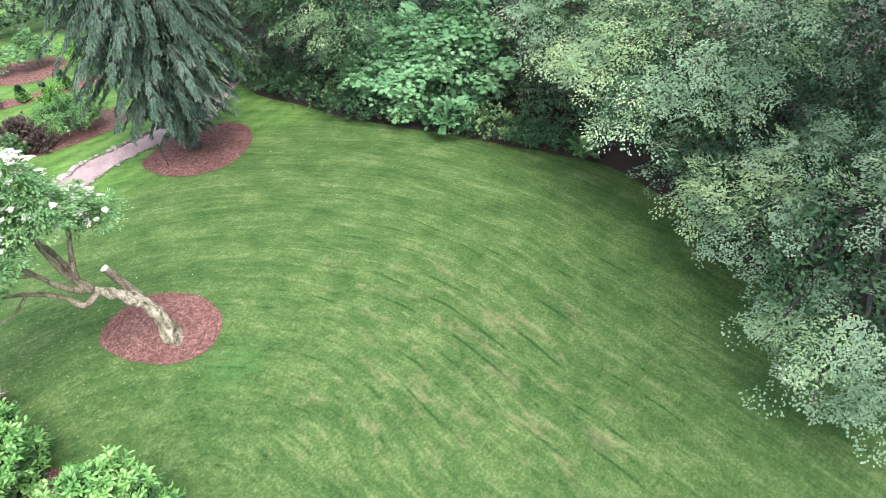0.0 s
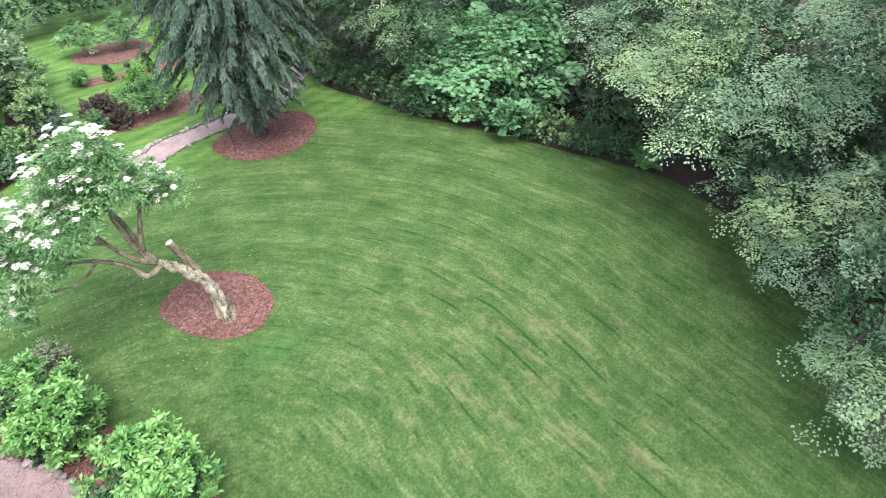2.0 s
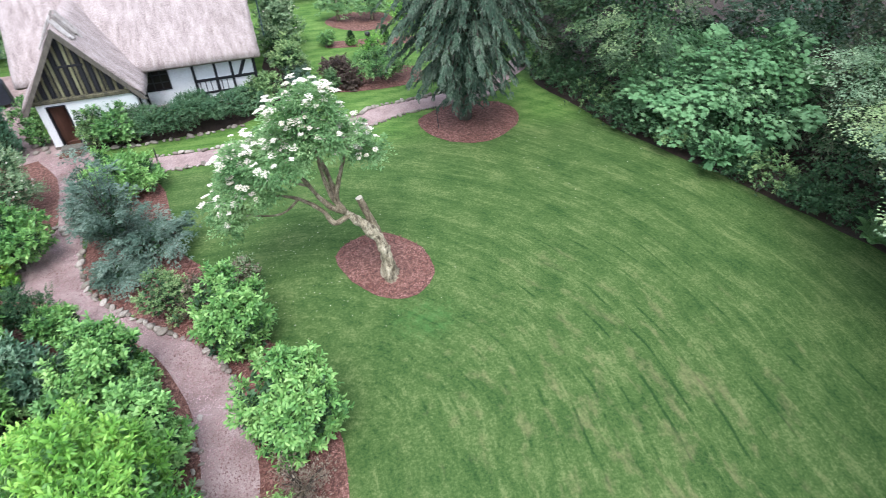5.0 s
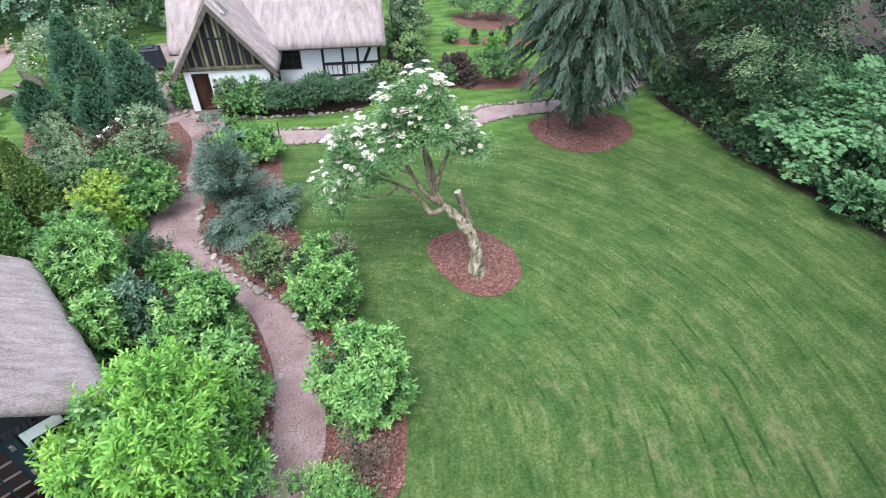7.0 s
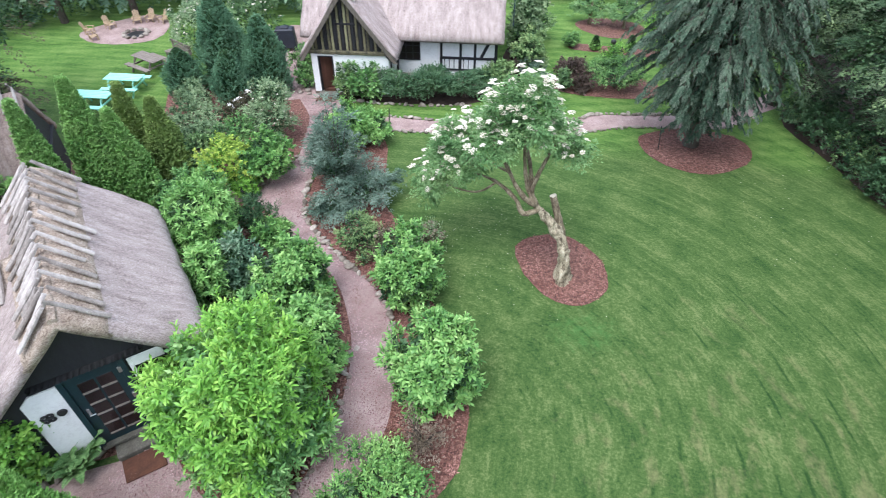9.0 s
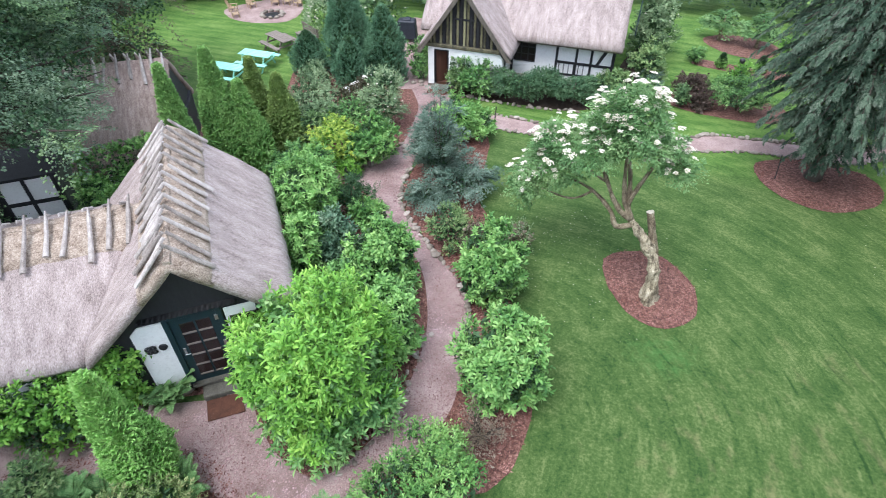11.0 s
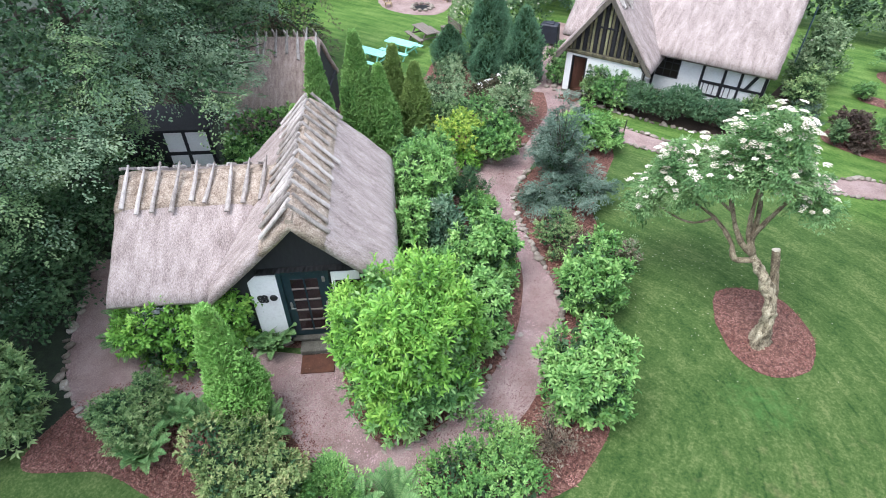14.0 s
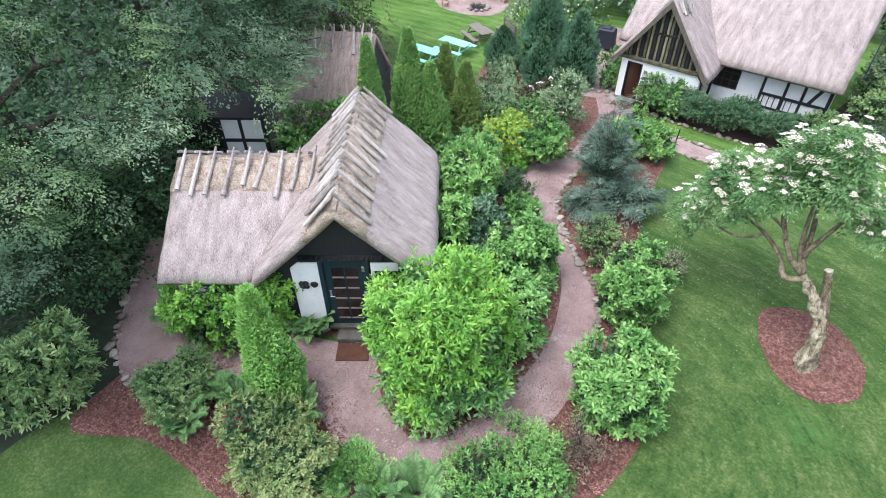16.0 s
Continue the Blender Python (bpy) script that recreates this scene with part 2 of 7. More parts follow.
    bp = add(n, "ShaderNodeBump", Strength=0.7, Distance=0.03)
    hgt = mth("ADD", mth("MULTIPLY", fine, 0.8), mth("MULTIPLY", mid, 0.5))
    hgt = mth("MULTIPLY_ADD", deep, -0.5, hgt)
    l.new(hgt, bp.inputs["Height"])
    l.new(bp.outputs[0], b.inputs["Normal"])
    return m


LAWN = ((0.021, 0.056, 0.013), (0.060, 0.107, 0.027), (0.165, 0.200, 0.078), (0.270, 0.220, 0.120))
M_LAWN = lawn_mat()
M_GRAVEL = surface("pink_gravel", ((0.34, (0.130, 0.082, 0.073)), (0.5, (0.295, 0.207, 0.192)), (0.66, (0.475, 0.372, 0.350))), 1.3, 45, 0.95, 0.9, 0.03, fine_mix=0.6)
M_MULCH = surface("bark_mulch", ((0.36, (0.024, 0.011, 0.009)), (0.5, (0.142, 0.060, 0.045)), (0.66, (0.40, 0.23, 0.18))), 12, 36, 0.95, 1.0, 0.06, fine_mix=0.55)
M_SOIL = surface("woodland_soil", ((0.3, (0.012, 0.008, 0.005)), (0.55, (0.042, 0.025, 0.016)), (0.8, (0.10, 0.058, 0.035))), 2, 40, 0.95, 0.8, 0.05)
M_STONE = surface("field_stone", ((0.3, (0.115, 0.092, 0.072)), (0.55, (0.275, 0.235, 0.195)), (0.8, (0.50, 0.455, 0.40))), 5, 50, 0.85, 0.4, 0.01, rand=0.35)
M_THATCH = surface("weathered_thatch", ((0.36, (0.150, 0.114, 0.103)), (0.5, (0.360, 0.291, 0.272)), (0.66, (0.590, 0.502, 0.476))), 2.2, 26, 0.95, 0.85, 0.05, stretch=(0.8, 2.6, 0.8), fine_mix=0.66)
# M_COVERED: soil in a very dark green tone for the western wood.
M_COVERED = surface("dark_green_soil", ((0.32, (0.006, 0.010, 0.005)), (0.52, (0.018, 0.030, 0.014)), (0.75, (0.048, 0.075, 0.034))), 3, 34, 0.9, 0.9, 0.06)
M_STRAW = surface("tan_straw_cap", ((0.36, (0.130, 0.088, 0.062)), (0.5, (0.345, 0.270, 0.212)), (0.64, (0.59, 0.497, 0.412))), 5.0, 30, 0.95, 1.0, 0.06, fine_mix=0.6)
M_THATCH_B = surface("brown_thatch", ((0.34, (0.14, 0.095, 0.078)), (0.5, (0.31, 0.23, 0.195)), (0.66, (0.50, 0.41, 0.36))), 3.0, 22, 0.95, 0.9, 0.05, stretch=(0.9, 3.4, 0.9), fine_mix=0.62)
M_POLE = surface("silver_oak", ((0.32, (0.16, 0.135, 0.118)), (0.52, (0.35, 0.31, 0.285)), (0.74, (0.58, 0.53, 0.50))), 2.5, 26, 0.85, 0.5, 0.01, stretch=(5, 5, 0.7), rand=0.25)
M_WHITE = surface("limewash", ((0.25, (0.60, 0.59, 0.57)), (0.5, (0.79, 0.79, 0.78)), (0.8, (0.88, 0.88, 0.87))), 1.6, 18, 0.9, 0.25, 0.01)
M_BLACK = surface("tarred_wood", ((0.3, (0.006, 0.006, 0.008)), (0.6, (0.018, 0.018, 0.022)), (0.85, (0.05, 0.048, 0.05))), 3, 30, 0.7, 0.4, 0.01, stretch=(4, 4, 0.8))
M_MOSSY = surface("mossy_boards", ((0.28, (0.035, 0.032, 0.022)), (0.5, (0.15, 0.135, 0.075)), (0.75, (0.30, 0.29, 0.16))), 2.2, 20, 0.9, 0.5, 0.01, stretch=(3, 3, 0.8), rand=0.35)
M_VERGE = surface("brown_weathered_board", ((0.3, (0.05, 0.042, 0.034)), (0.55, (0.13, 0.112, 0.09)), (0.8, (0.24, 0.215, 0.175))), 2.5, 22, 0.9, 0.5, 0.01, stretch=(3, 3, 0.8))
M_DOOR = surface("petrol_paint", ((0.3, (0.004, 0.017, 0.022)), (0.6, (0.009, 0.032, 0.040)), (0.85, (0.02, 0.055, 0.062))), 3, 25, 0.45, 0.15, 0.004)
M_BROWN = surface("red_brown_door", ((0.3, (0.06, 0.022, 0.014)), (0.6, (0.13, 0.055, 0.035)), (0.85, (0.2, 0.1, 0.07))), 2, 20, 0.6, 0.2, 0.006, stretch=(4, 4, 0.6))
M_RUST = surface("rusty_mat", ((0.3, (0.035, 0.014, 0.008)), (0.55, (0.095, 0.036, 0.020)), (0.8, (0.16, 0.07, 0.04))), 5, 45, 0.9, 0.5, 0.01)
M_IRON = surface("black_iron", ((0.3, (0.006, 0.006, 0.007)), (0.7, (0.025, 0.025, 0.027))), 6, 40, 0.5, 0.2, 0.003)
M_COVER = surface("navy_cover", ((0.3, (0.008, 0.010, 0.018)), (0.7, (0.028, 0.033, 0.05))), 3, 20, 0.6, 0.6, 0.03)
M_MINT = surface("mint_paint", ((0.3, (0.20, 0.52, 0.42)), (0.6, (0.32, 0.68, 0.57)), (0.85, (0.45, 0.78, 0.68))), 3, 25, 0.6, 0.2, 0.005, stretch=(1, 5, 5))
M_GREYWOOD = surface("grey_weathered_wood", ((0.3, (0.10, 0.08, 0.068)), (0.6, (0.22, 0.185, 0.16)), (0.85, (0.36, 0.32, 0.28))), 3, 25, 0.9, 0.4, 0.008, stretch=(1, 5, 5))
M_PINE = surface("oiled_pine", ((0.3, (0.28, 0.19, 0.11)), (0.6, (0.46, 0.34, 0.22)), (0.85, (0.60, 0.48, 0.34))), 3, 25, 0.7, 0.3, 0.008, stretch=(1, 5, 5))
M_BARK = surface("grey_bark", ((0.3, (0.034, 0.027, 0.021)), (0.55, (0.085, 0.069, 0.055)), (0.8, (0.17, 0.145, 0.12))), 4, 30, 0.95, 0.9, 0.04, stretch=(2, 2, 0.6))
M_ELDER = surface("elder_bark", ((0.39, (0.050, 0.038, 0.024)), (0.46, (0.205, 0.168, 0.110)), (0.54, (0.39, 0.335, 0.230)), (0.63, (0.60, 0.54, 0.41))), 3.2, 19, 0.95, 1.0, 0.05, stretch=(2.5, 2.5, 0.7), fine_mix=0.5)
M_ELDER_LIMB = surface("elder_limb_bark", ((0.36, (0.050, 0.036, 0.022)), (0.47, (0.150, 0.116, 0.072)), (0.56, (0.285, 0.235, 0.155)), (0.66, (0.47, 0.41, 0.30))), 3.2, 19, 0.95, 1.0, 0.05, stretch=(2.5, 2.5, 0.7), fine_mix=0.5)
M_CUT = surface("fresh_cut_wood", ((0.3, (0.45, 0.38, 0.28)), (0.7, (0.72, 0.66, 0.55))), 8, 40, 0.8, 0.2, 0.004)
M_BLOSSOM = leaf_mat("cream_blossom", (0.55, 0.58, 0.38), (0.70, 0.72, 0.55), (0.80, 0.81, 0.68), 0.8, 0.2)
M_GLASS = nm("dark_pane")[0]
gb = M_GLASS.node_tree.nodes["Principled BSDF"]
gb.inputs["Base Color"].default_value, gb.inputs["Roughness"].default_value = (0.018, 0.013, 0.013, 1), 0.1
M_STEP = surface("mossy_step_stone", ((0.3, (0.045, 0.042, 0.032)), (0.55, (0.125, 0.115, 0.095)), (0.8, (0.25, 0.235, 0.205))), 4, 30, 0.95, 0.6, 0.02)
M_BRASS = surface("dull_steel", ((0.3, (0.4, 0.4, 0.4)), (0.7, (0.6, 0.6, 0.6))), 5, 30, 0.35, 0.1, 0.002, metal=1.0)

L_LAUREL = leaf_mat("cherry_laurel_leaf", (0.058, 0.178, 0.012), (0.165, 0.405, 0.030), (0.340, 0.620, 0.070), 0.38, 0.25)
L_LAUREL_D = leaf_mat("glossy_green_leaf", (0.052, 0.158, 0.036), (0.155, 0.350, 0.076), (0.330, 0.545, 0.165), 0.4, 0.22)
L_RHODO = leaf_mat("rhododendron_leaf", (0.070, 0.155, 0.046), (0.190, 0.330, 0.100), (0.390, 0.540, 0.200), 0.42, 0.2)
# L_DARK: dark evergreens, and the shade painted inside crowns and undergrowth.
L_DARK = leaf_mat("evergreen_and_inner_shade_leaf", (0.020, 0.056, 0.022), (0.054, 0.124, 0.044), (0.120, 0.222, 0.084), 0.45, 0.15)
L_GREYG = leaf_mat("grey_green_leaf", (0.095, 0.170, 0.074), (0.210, 0.340, 0.148), (0.370, 0.500, 0.250), 0.6, 0.2)
L_YELLOW = leaf_mat("golden_leaf", (0.16, 0.31, 0.03), (0.36, 0.54, 0.055), (0.56, 0.68, 0.11), 0.5, 0.3)
L_THUJA = leaf_mat("thuja_spray", (0.098, 0.250, 0.048), (0.215, 0.435, 0.092), (0.345, 0.580, 0.150), 0.6, 0.15)
L_THUJA_O = leaf_mat("olive_thuja_spray", (0.100, 0.185, 0.036), (0.205, 0.335, 0.072), (0.320, 0.460, 0.115), 0.6, 0.15)
L_THUJA_Y = leaf_mat("bright_thuja_spray", (0.140, 0.350, 0.055), (0.300, 0.590, 0.115), (0.450, 0.730, 0.190), 0.6, 0.2)
L_JUNIPER = leaf_mat("blue_juniper_spray", (0.048, 0.102, 0.064), (0.120, 0.205, 0.134), (0.240, 0.345, 0.240), 0.6, 0.12)
L_CYPRESS = leaf_mat("blue_cypress_spray", (0.048, 0.132, 0.062), (0.110, 0.250, 0.120), (0.185, 0.360, 0.185), 0.6, 0.12)
L_SPRUCE = leaf_mat("spruce_needles", (0.020, 0.048, 0.026), (0.056, 0.106, 0.058), (0.130, 0.200, 0.118), 0.6, 0.1)
L_SPRUCE_TIP = leaf_mat("spruce_tips", (0.050, 0.086, 0.050), (0.100, 0.150, 0.094), (0.180, 0.240, 0.158), 0.6, 0.1)
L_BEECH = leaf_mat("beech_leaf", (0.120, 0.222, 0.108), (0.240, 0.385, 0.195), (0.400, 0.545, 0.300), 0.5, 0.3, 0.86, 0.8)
# L_BEECH_W: beech leaf for the west trees, with shade put into its colour.
L_BEECH_W = leaf_mat("shade_tinted_beech_leaf", (0.066, 0.142, 0.072), (0.155, 0.270, 0.138), (0.300, 0.435, 0.232), 0.5, 0.3, 0.86, 0.8)
L_BEECH_Y = leaf_mat("pale_beech_leaf", (0.185, 0.310, 0.115), (0.325, 0.480, 0.190), (0.455, 0.600, 0.270), 0.5, 0.3, 0.86, 0.8)
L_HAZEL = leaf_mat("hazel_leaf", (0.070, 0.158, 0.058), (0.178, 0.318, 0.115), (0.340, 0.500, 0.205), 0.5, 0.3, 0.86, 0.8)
L_BIG = leaf_mat("broad_bright_leaf", (0.085, 0.225, 0.075), (0.172, 0.370, 0.138), (0.290, 0.510, 0.215), 0.5, 0.3, 0.86, 0.8)
L_ELDER = leaf_mat("elder_leaf", (0.070, 0.180, 0.050), (0.178, 0.352, 0.112), (0.335, 0.520, 0.200), 0.5, 0.3, 0.8)
L_PURPLE = leaf_mat("purple_leaf", (0.048, 0.040, 0.030), (0.105, 0.085, 0.062), (0.185, 0.160, 0.118), 0.5, 0.2)
L_FERN = leaf_mat("fern_frond", (0.075, 0.195, 0.052), (0.165, 0.350, 0.098), (0.285, 0.490, 0.155), 0.55, 0.3)
L_HEDGE = leaf_mat("yew_leaf", (0.040, 0.105, 0.046), (0.092, 0.195, 0.080), (0.170, 0.300, 0.130), 0.55, 0.15)
# L_WOOD: hazel leaf darkened to paint the shade at the wood's edge.
L_WOOD = leaf_mat("shade_tinted_hazel_leaf", (0.040, 0.090, 0.042), (0.096, 0.180, 0.078), (0.205, 0.310, 0.142), 0.5, 0.3, 0.86, 0.8)
L_PIERIS = leaf_mat("mottled_leaf", (0.085, 0.160, 0.042), (0.240, 0.355, 0.105), (0.480, 0.520, 0.210), 0.45, 0.2)
L_BLUE = leaf_mat("bluish_evergreen_leaf", (0.045, 0.118, 0.060), (0.130, 0.255, 0.125), (0.330, 0.470, 0.290), 0.38, 0.2)
L_FRESH = leaf_mat("fresh_laurel_leaf", (0.075, 0.205, 0.036), (0.200, 0.440, 0.085), (0.370, 0.620, 0.165), 0.4, 0.25)
L_BROWN = leaf_mat("bronze_green_leaf", (0.040, 0.042, 0.022), (0.080, 0.085, 0.042), (0.150, 0.150, 0.080), 0.55, 0.2)
L_DRY = leaf_mat("dry_twig_leaf", (0.115, 0.095, 0.062), (0.23, 0.205, 0.135), (0.38, 0.36, 0.25), 0.7, 0.2)
L_HEML = leaf_mat("hemlock_spray", (0.048, 0.075, 0.036), (0.110, 0.155, 0.072), (0.21, 0.265, 0.135), 0.6, 0.12)
L_LAUREL_M = leaf_mat("fresh_green_leaf", (0.052, 0.162, 0.030), (0.160, 0.370, 0.066), (0.330, 0.570, 0.140), 0.4, 0.25)
L_FAR = leaf_mat("far_wood_leaf", (0.045, 0.105, 0.058), (0.110, 0.210, 0.112), (0.225, 0.350, 0.190), 0.6, 0.2, 0.86, 0.8)


# ---- foliage ----
def leaf_mesh(name, base, way, up, length, width, curl=0.0):
    """Leaves as rounded blades that arch along their length; each an island of its own."""
    k = len(base)
    side = unit(np.cross(way, up))
    up = unit(np.cross(side, way))
    L, W = length[:, None], width[:, None]
    a1, a2 = base + way * L * 0.3 + up * L * curl * 0.22, base + way * L * 0.7 + up * L * curl * 0.12
    tip = base + way * L - up * L * curl * 0.5
    lift = up * W * 0.12
    v = np.stack([base, a1 + side * W * 0.4 + lift, a1 - side * W * 0.4 + lift, a2 + side * W * 0.5 + lift, a2 - side * W * 0.5 + lift, tip], 1).reshape(-1, 3)
    f = np.array([[0, 2, 1], [1, 2, 4], [1, 4, 3], [3, 4, 5]])
    f = (f[None] + 6 * np.arange(k)[:, None, None]).reshape(-1, 3)
    return mesh_np(name, v, f)


def leaf_mesh_flat(name, base, way, up, length, width, droop=0.15):
    """Cheaper leaves of two triangles, folded at the midrib."""
    k = len(base)
    side = unit(np.cross(way, up))
    up = unit(np.cross(side, way))
    L, W = length[:, None], width[:, None]
    lift = up * W * 0.18
    v = np.stack([base, base + way * L * 0.45 + side * W / 2 + lift, base + way * L - up * L * droop, base + way * L * 0.45 - side * W / 2 + lift], 1).reshape(-1, 3)
    f = np.array([[0, 2, 1], [0, 3, 2]])
    f = (f[None] + 4 * np.arange(k)[:, None, None]).reshape(-1, 3)
    return mesh_np(name, v, f)


def on_lobes(lobes, count, rng, inside=0.0, low=-0.35):
    """Points and outward ways on a heap of ellipsoids (centre, radii); none well inside another."""
    c = np.array([q[0] for q in lobes], float)
    r = np.array([np.broadcast_to(q[1], 3) for q in lobes], float)
    area = (r[:, 0] * r[:, 1] + r[:, 0] * r[:, 2] + r[:, 1] * r[:, 2])
    out_p, out_d, have = [], [], 0
    for _ in range(12):
        k = rng.choice(len(c), size=count * 2, p=area / area.sum())
        d = unit(rng.normal(size=(count * 2, 3)))
        d = d[d[:, 2] > low - 0.3 * rng.random(len(d))]
        k = k[: len(d)]
        shell = 1 - inside * rng.random((len(d), 1)) ** 1.5
        p = c[k] + d * r[k] * shell
        q = ((p[:, None] - c[None]) / r[None])
        deep = ((q**2).sum(-1) < 0.72).sum(1) > (((d * shell) ** 2).sum(1) < 0.72)
        keep = ~deep & (p[:, 2] > 0.03)
        n = unit(d / r[k])
        out_p.append(p[keep])
        out_d.append(n[keep])
        have += keep.sum()
        if have >= count:
            break
    return np.concatenate(out_p)[:count], np.concatenate(out_d)[:count]


def lobed(r, rz, zc, rng, lobes=9, spread=0.55, size=(0.42, 0.62)):
    """A lumpy heap of lobes that fills an ellipsoid."""
    out = [((0, 0, zc * 0.95), (r * 0.62, r * 0.62, rz * 0.7))]
    for i in range(lobes):
        d = unit(rng.normal(size=3))
        d[2] = d[2] * 0.9 + 0.15
        s = rng.uniform(size[0] * 0.7, size[1] * 0.92)
        k = min(spread + rng.uniform(-0.05, 0.22), 1.04 - s * 0.6)
        out.append(((d[0] * r * k, d[1] * r * k, max(zc + d[2] * rz * k, rz * s * 0.5)), (r * s, r * s, rz * s)))
    return out


def sprigs(p, d, rng, k, sprig, leaf, width, lift=0.35, flat=0.0, spread=55.0, droop=0.0, cheap=False, curl=0.3, name="leaves", vary=0.35):
    """Twigs that start at p and point about d, with k leaves each, all round the twig or, where flat is 1, in a level fan."""
    n = len(p)
    q = unit(d + np.array([0, 0, lift]) + rng.normal(size=(n, 3)) * 0.35)
    q[:, 2] -= droop
    q = unit(q)
    ref = np.where(np.abs(q[:, 2:]) > 0.93, np.array([[1.0, 0, 0]]), np.array([[0, 0, 1.0]]))
    s = unit(np.cross(q, ref))
    u = np.cross(s, q)
    sl = sprig * rng.uniform(0.6, 1.25, n)
    j = np.arange(k)
    a = j[None] * 2.39996 + rng.uniform(0, 6.28, (n, 1)) + rng.normal(size=(n, k)) * 0.25
    if flat:
        b = np.where((j % 2)[None] == 0, 0.0, math.pi) + rng.normal(size=(n, k)) * 0.28
        a = b if flat >= 1 else a
    rad = np.cos(a)[..., None] * s[:, None] + np.sin(a)[..., None] * u[:, None]
    at = (j + 0.6) / k
    sp = np.radians(spread) * (1.15 - 0.55 * at)[None] * rng.uniform(0.75, 1.25, (n, k))
    way = unit(q[:, None] * np.cos(sp)[..., None] + rad * np.sin(sp)[..., None])
    base = p[:, None] + q[:, None] * (sl[:, None] * at[None])[..., None] - np.array([0, 0, 1.0]) * (droop * sl[:, None] * at[None] ** 2)[..., None] * 0.5
    up = unit(np.broadcast_to(u[:, None] if flat else q[:, None], way.shape) + rng.normal(size=way.shape) * 0.22 + np.array([0, 0, 0.3]))
    size = leaf * rng.uniform(1 - vary, 1 + vary, (n, k)) * (0.75 + 0.5 * np.sin(at * 2.6))[None]
    args = (base.reshape(-1, 3), way.reshape(-1, 3), up.reshape(-1, 3), size.ravel(), (size * width / leaf).ravel())
    return leaf_mesh_flat(name, *args, droop=0.12 + 0.2 * droop) if cheap else leaf_mesh(name, *args, curl=curl)


def leaf_mesh_lobed(name, base, way, up, length, width, droop=0.3):
    """Five-lobed leaves whose lobes hang a little."""
    k = len(base)
    side = unit(np.cross(way, up))
    up = unit(np.cross(side, way))
    shape = np.array([(0.42, 0), (0, 0), (0.16, 0.46), (0.40, 0.24), (0.72, 0.5), (0.68, 0.17), (1.0, 0), (0.68, -0.17), (0.72, -0.5), (0.40, -0.24), (0.16, -0.46)])
    fall = droop * ((shape[:, 0] - 0.3) ** 2 + shape[:, 1] ** 2)
    L, W = length[:, None, None], width[:, None, None]
    v = base[:, None] + way[:, None] * L * shape[None, :, :1] + side[:, None] * W * shape[None, :, 1:] - up[:, None] * L * fall[None, :, None]
    f = np.array([[0, i, i % 10 + 1] for i in range(1, 11)])
    return mesh_np(name, v.reshape(-1, 3), (f[None] + 11 * np.arange(k)[:, None, None]).reshape(-1, 3))


def fans(p, d, rng, length, wide, leaf, width, m, droop=0.25, lift=0.0, level=0.35, name="leaves", swing=0.55, rough=0.2, point=0.9, lobed_leaf=False):
    """Flat sprays: from each p a twig runs about d and carries m leaves in one plane, narrow at both ends, hanging at the tip."""
    n = len(p)
    h = d * np.array([1, 1, level])
    q = unit(h + rng.normal(size=(n, 3)) * 0.22 + np.array([0, 0, lift]))
    s = unit(np.cross(np.array([[0, 0, 1.0]]), q) + rng.normal(size=(n, 3)) * 0.14)
    u = np.cross(q, s)
    L = (length * rng.uniform(0.6, 1.3, n))[:, None]
    twigs = max(4, m // 9)
    a0 = (rng.integers(0, twigs, (n, m)) + 0.5) / twigs
    run = rng.random((n, m)) ** 0.8
    reach = wide * np.sin(np.pi * np.clip(a0 * point + 0.08, 0, 1)) ** 0.7 * (0.75 + 0.5 * np.sin(a0 * 37.0 + np.arange(n)[:, None]) ** 2)
    flip = np.where(rng.random((n, m)) < 0.5, -1.0, 1.0)
    b = flip * run * reach
    a = a0 * 0.92 + 0.6 * run * reach + rng.normal(size=(n, m)) * 0.012
    base = p[:, None] + q[:, None] * (L * a)[..., None] + s[:, None] * (L * b)[..., None]
    base = base - np.array([0, 0, 1.0]) * (L * (droop * a**2 + 0.45 * b**2))[..., None] + rng.normal(size=base.shape) * 0.25 * leaf
    way = unit(q[:, None] + s[:, None] * (np.sign(b) * swing + b * 0.5)[..., None] - np.array([0, 0, 1.0]) * (droop * a)[..., None] + rng.normal(size=base.shape) * rough)
    up = unit(u[:, None] + rng.normal(size=base.shape) * rough)
    size = leaf * rng.uniform(0.65, 1.3, (n, m))
    make = leaf_mesh_lobed if lobed_leaf else leaf_mesh_flat
    return make(name, base.reshape(-1, 3), way.reshape(-1, 3), up.reshape(-1, 3), size.ravel(), (size * width / leaf).ravel(), 0.35 if lobed_leaf else 0.15)


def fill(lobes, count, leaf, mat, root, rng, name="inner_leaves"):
    """Larger leaves inside the heap, so that one cannot see through it; mostly a darker colour that paints the inner
    shade.
    """
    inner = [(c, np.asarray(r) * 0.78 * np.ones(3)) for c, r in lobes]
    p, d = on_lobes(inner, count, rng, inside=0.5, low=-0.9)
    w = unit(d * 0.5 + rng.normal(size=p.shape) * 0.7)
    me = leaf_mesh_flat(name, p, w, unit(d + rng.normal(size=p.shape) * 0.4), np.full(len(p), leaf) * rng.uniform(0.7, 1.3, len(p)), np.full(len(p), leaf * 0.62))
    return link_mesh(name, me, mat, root)


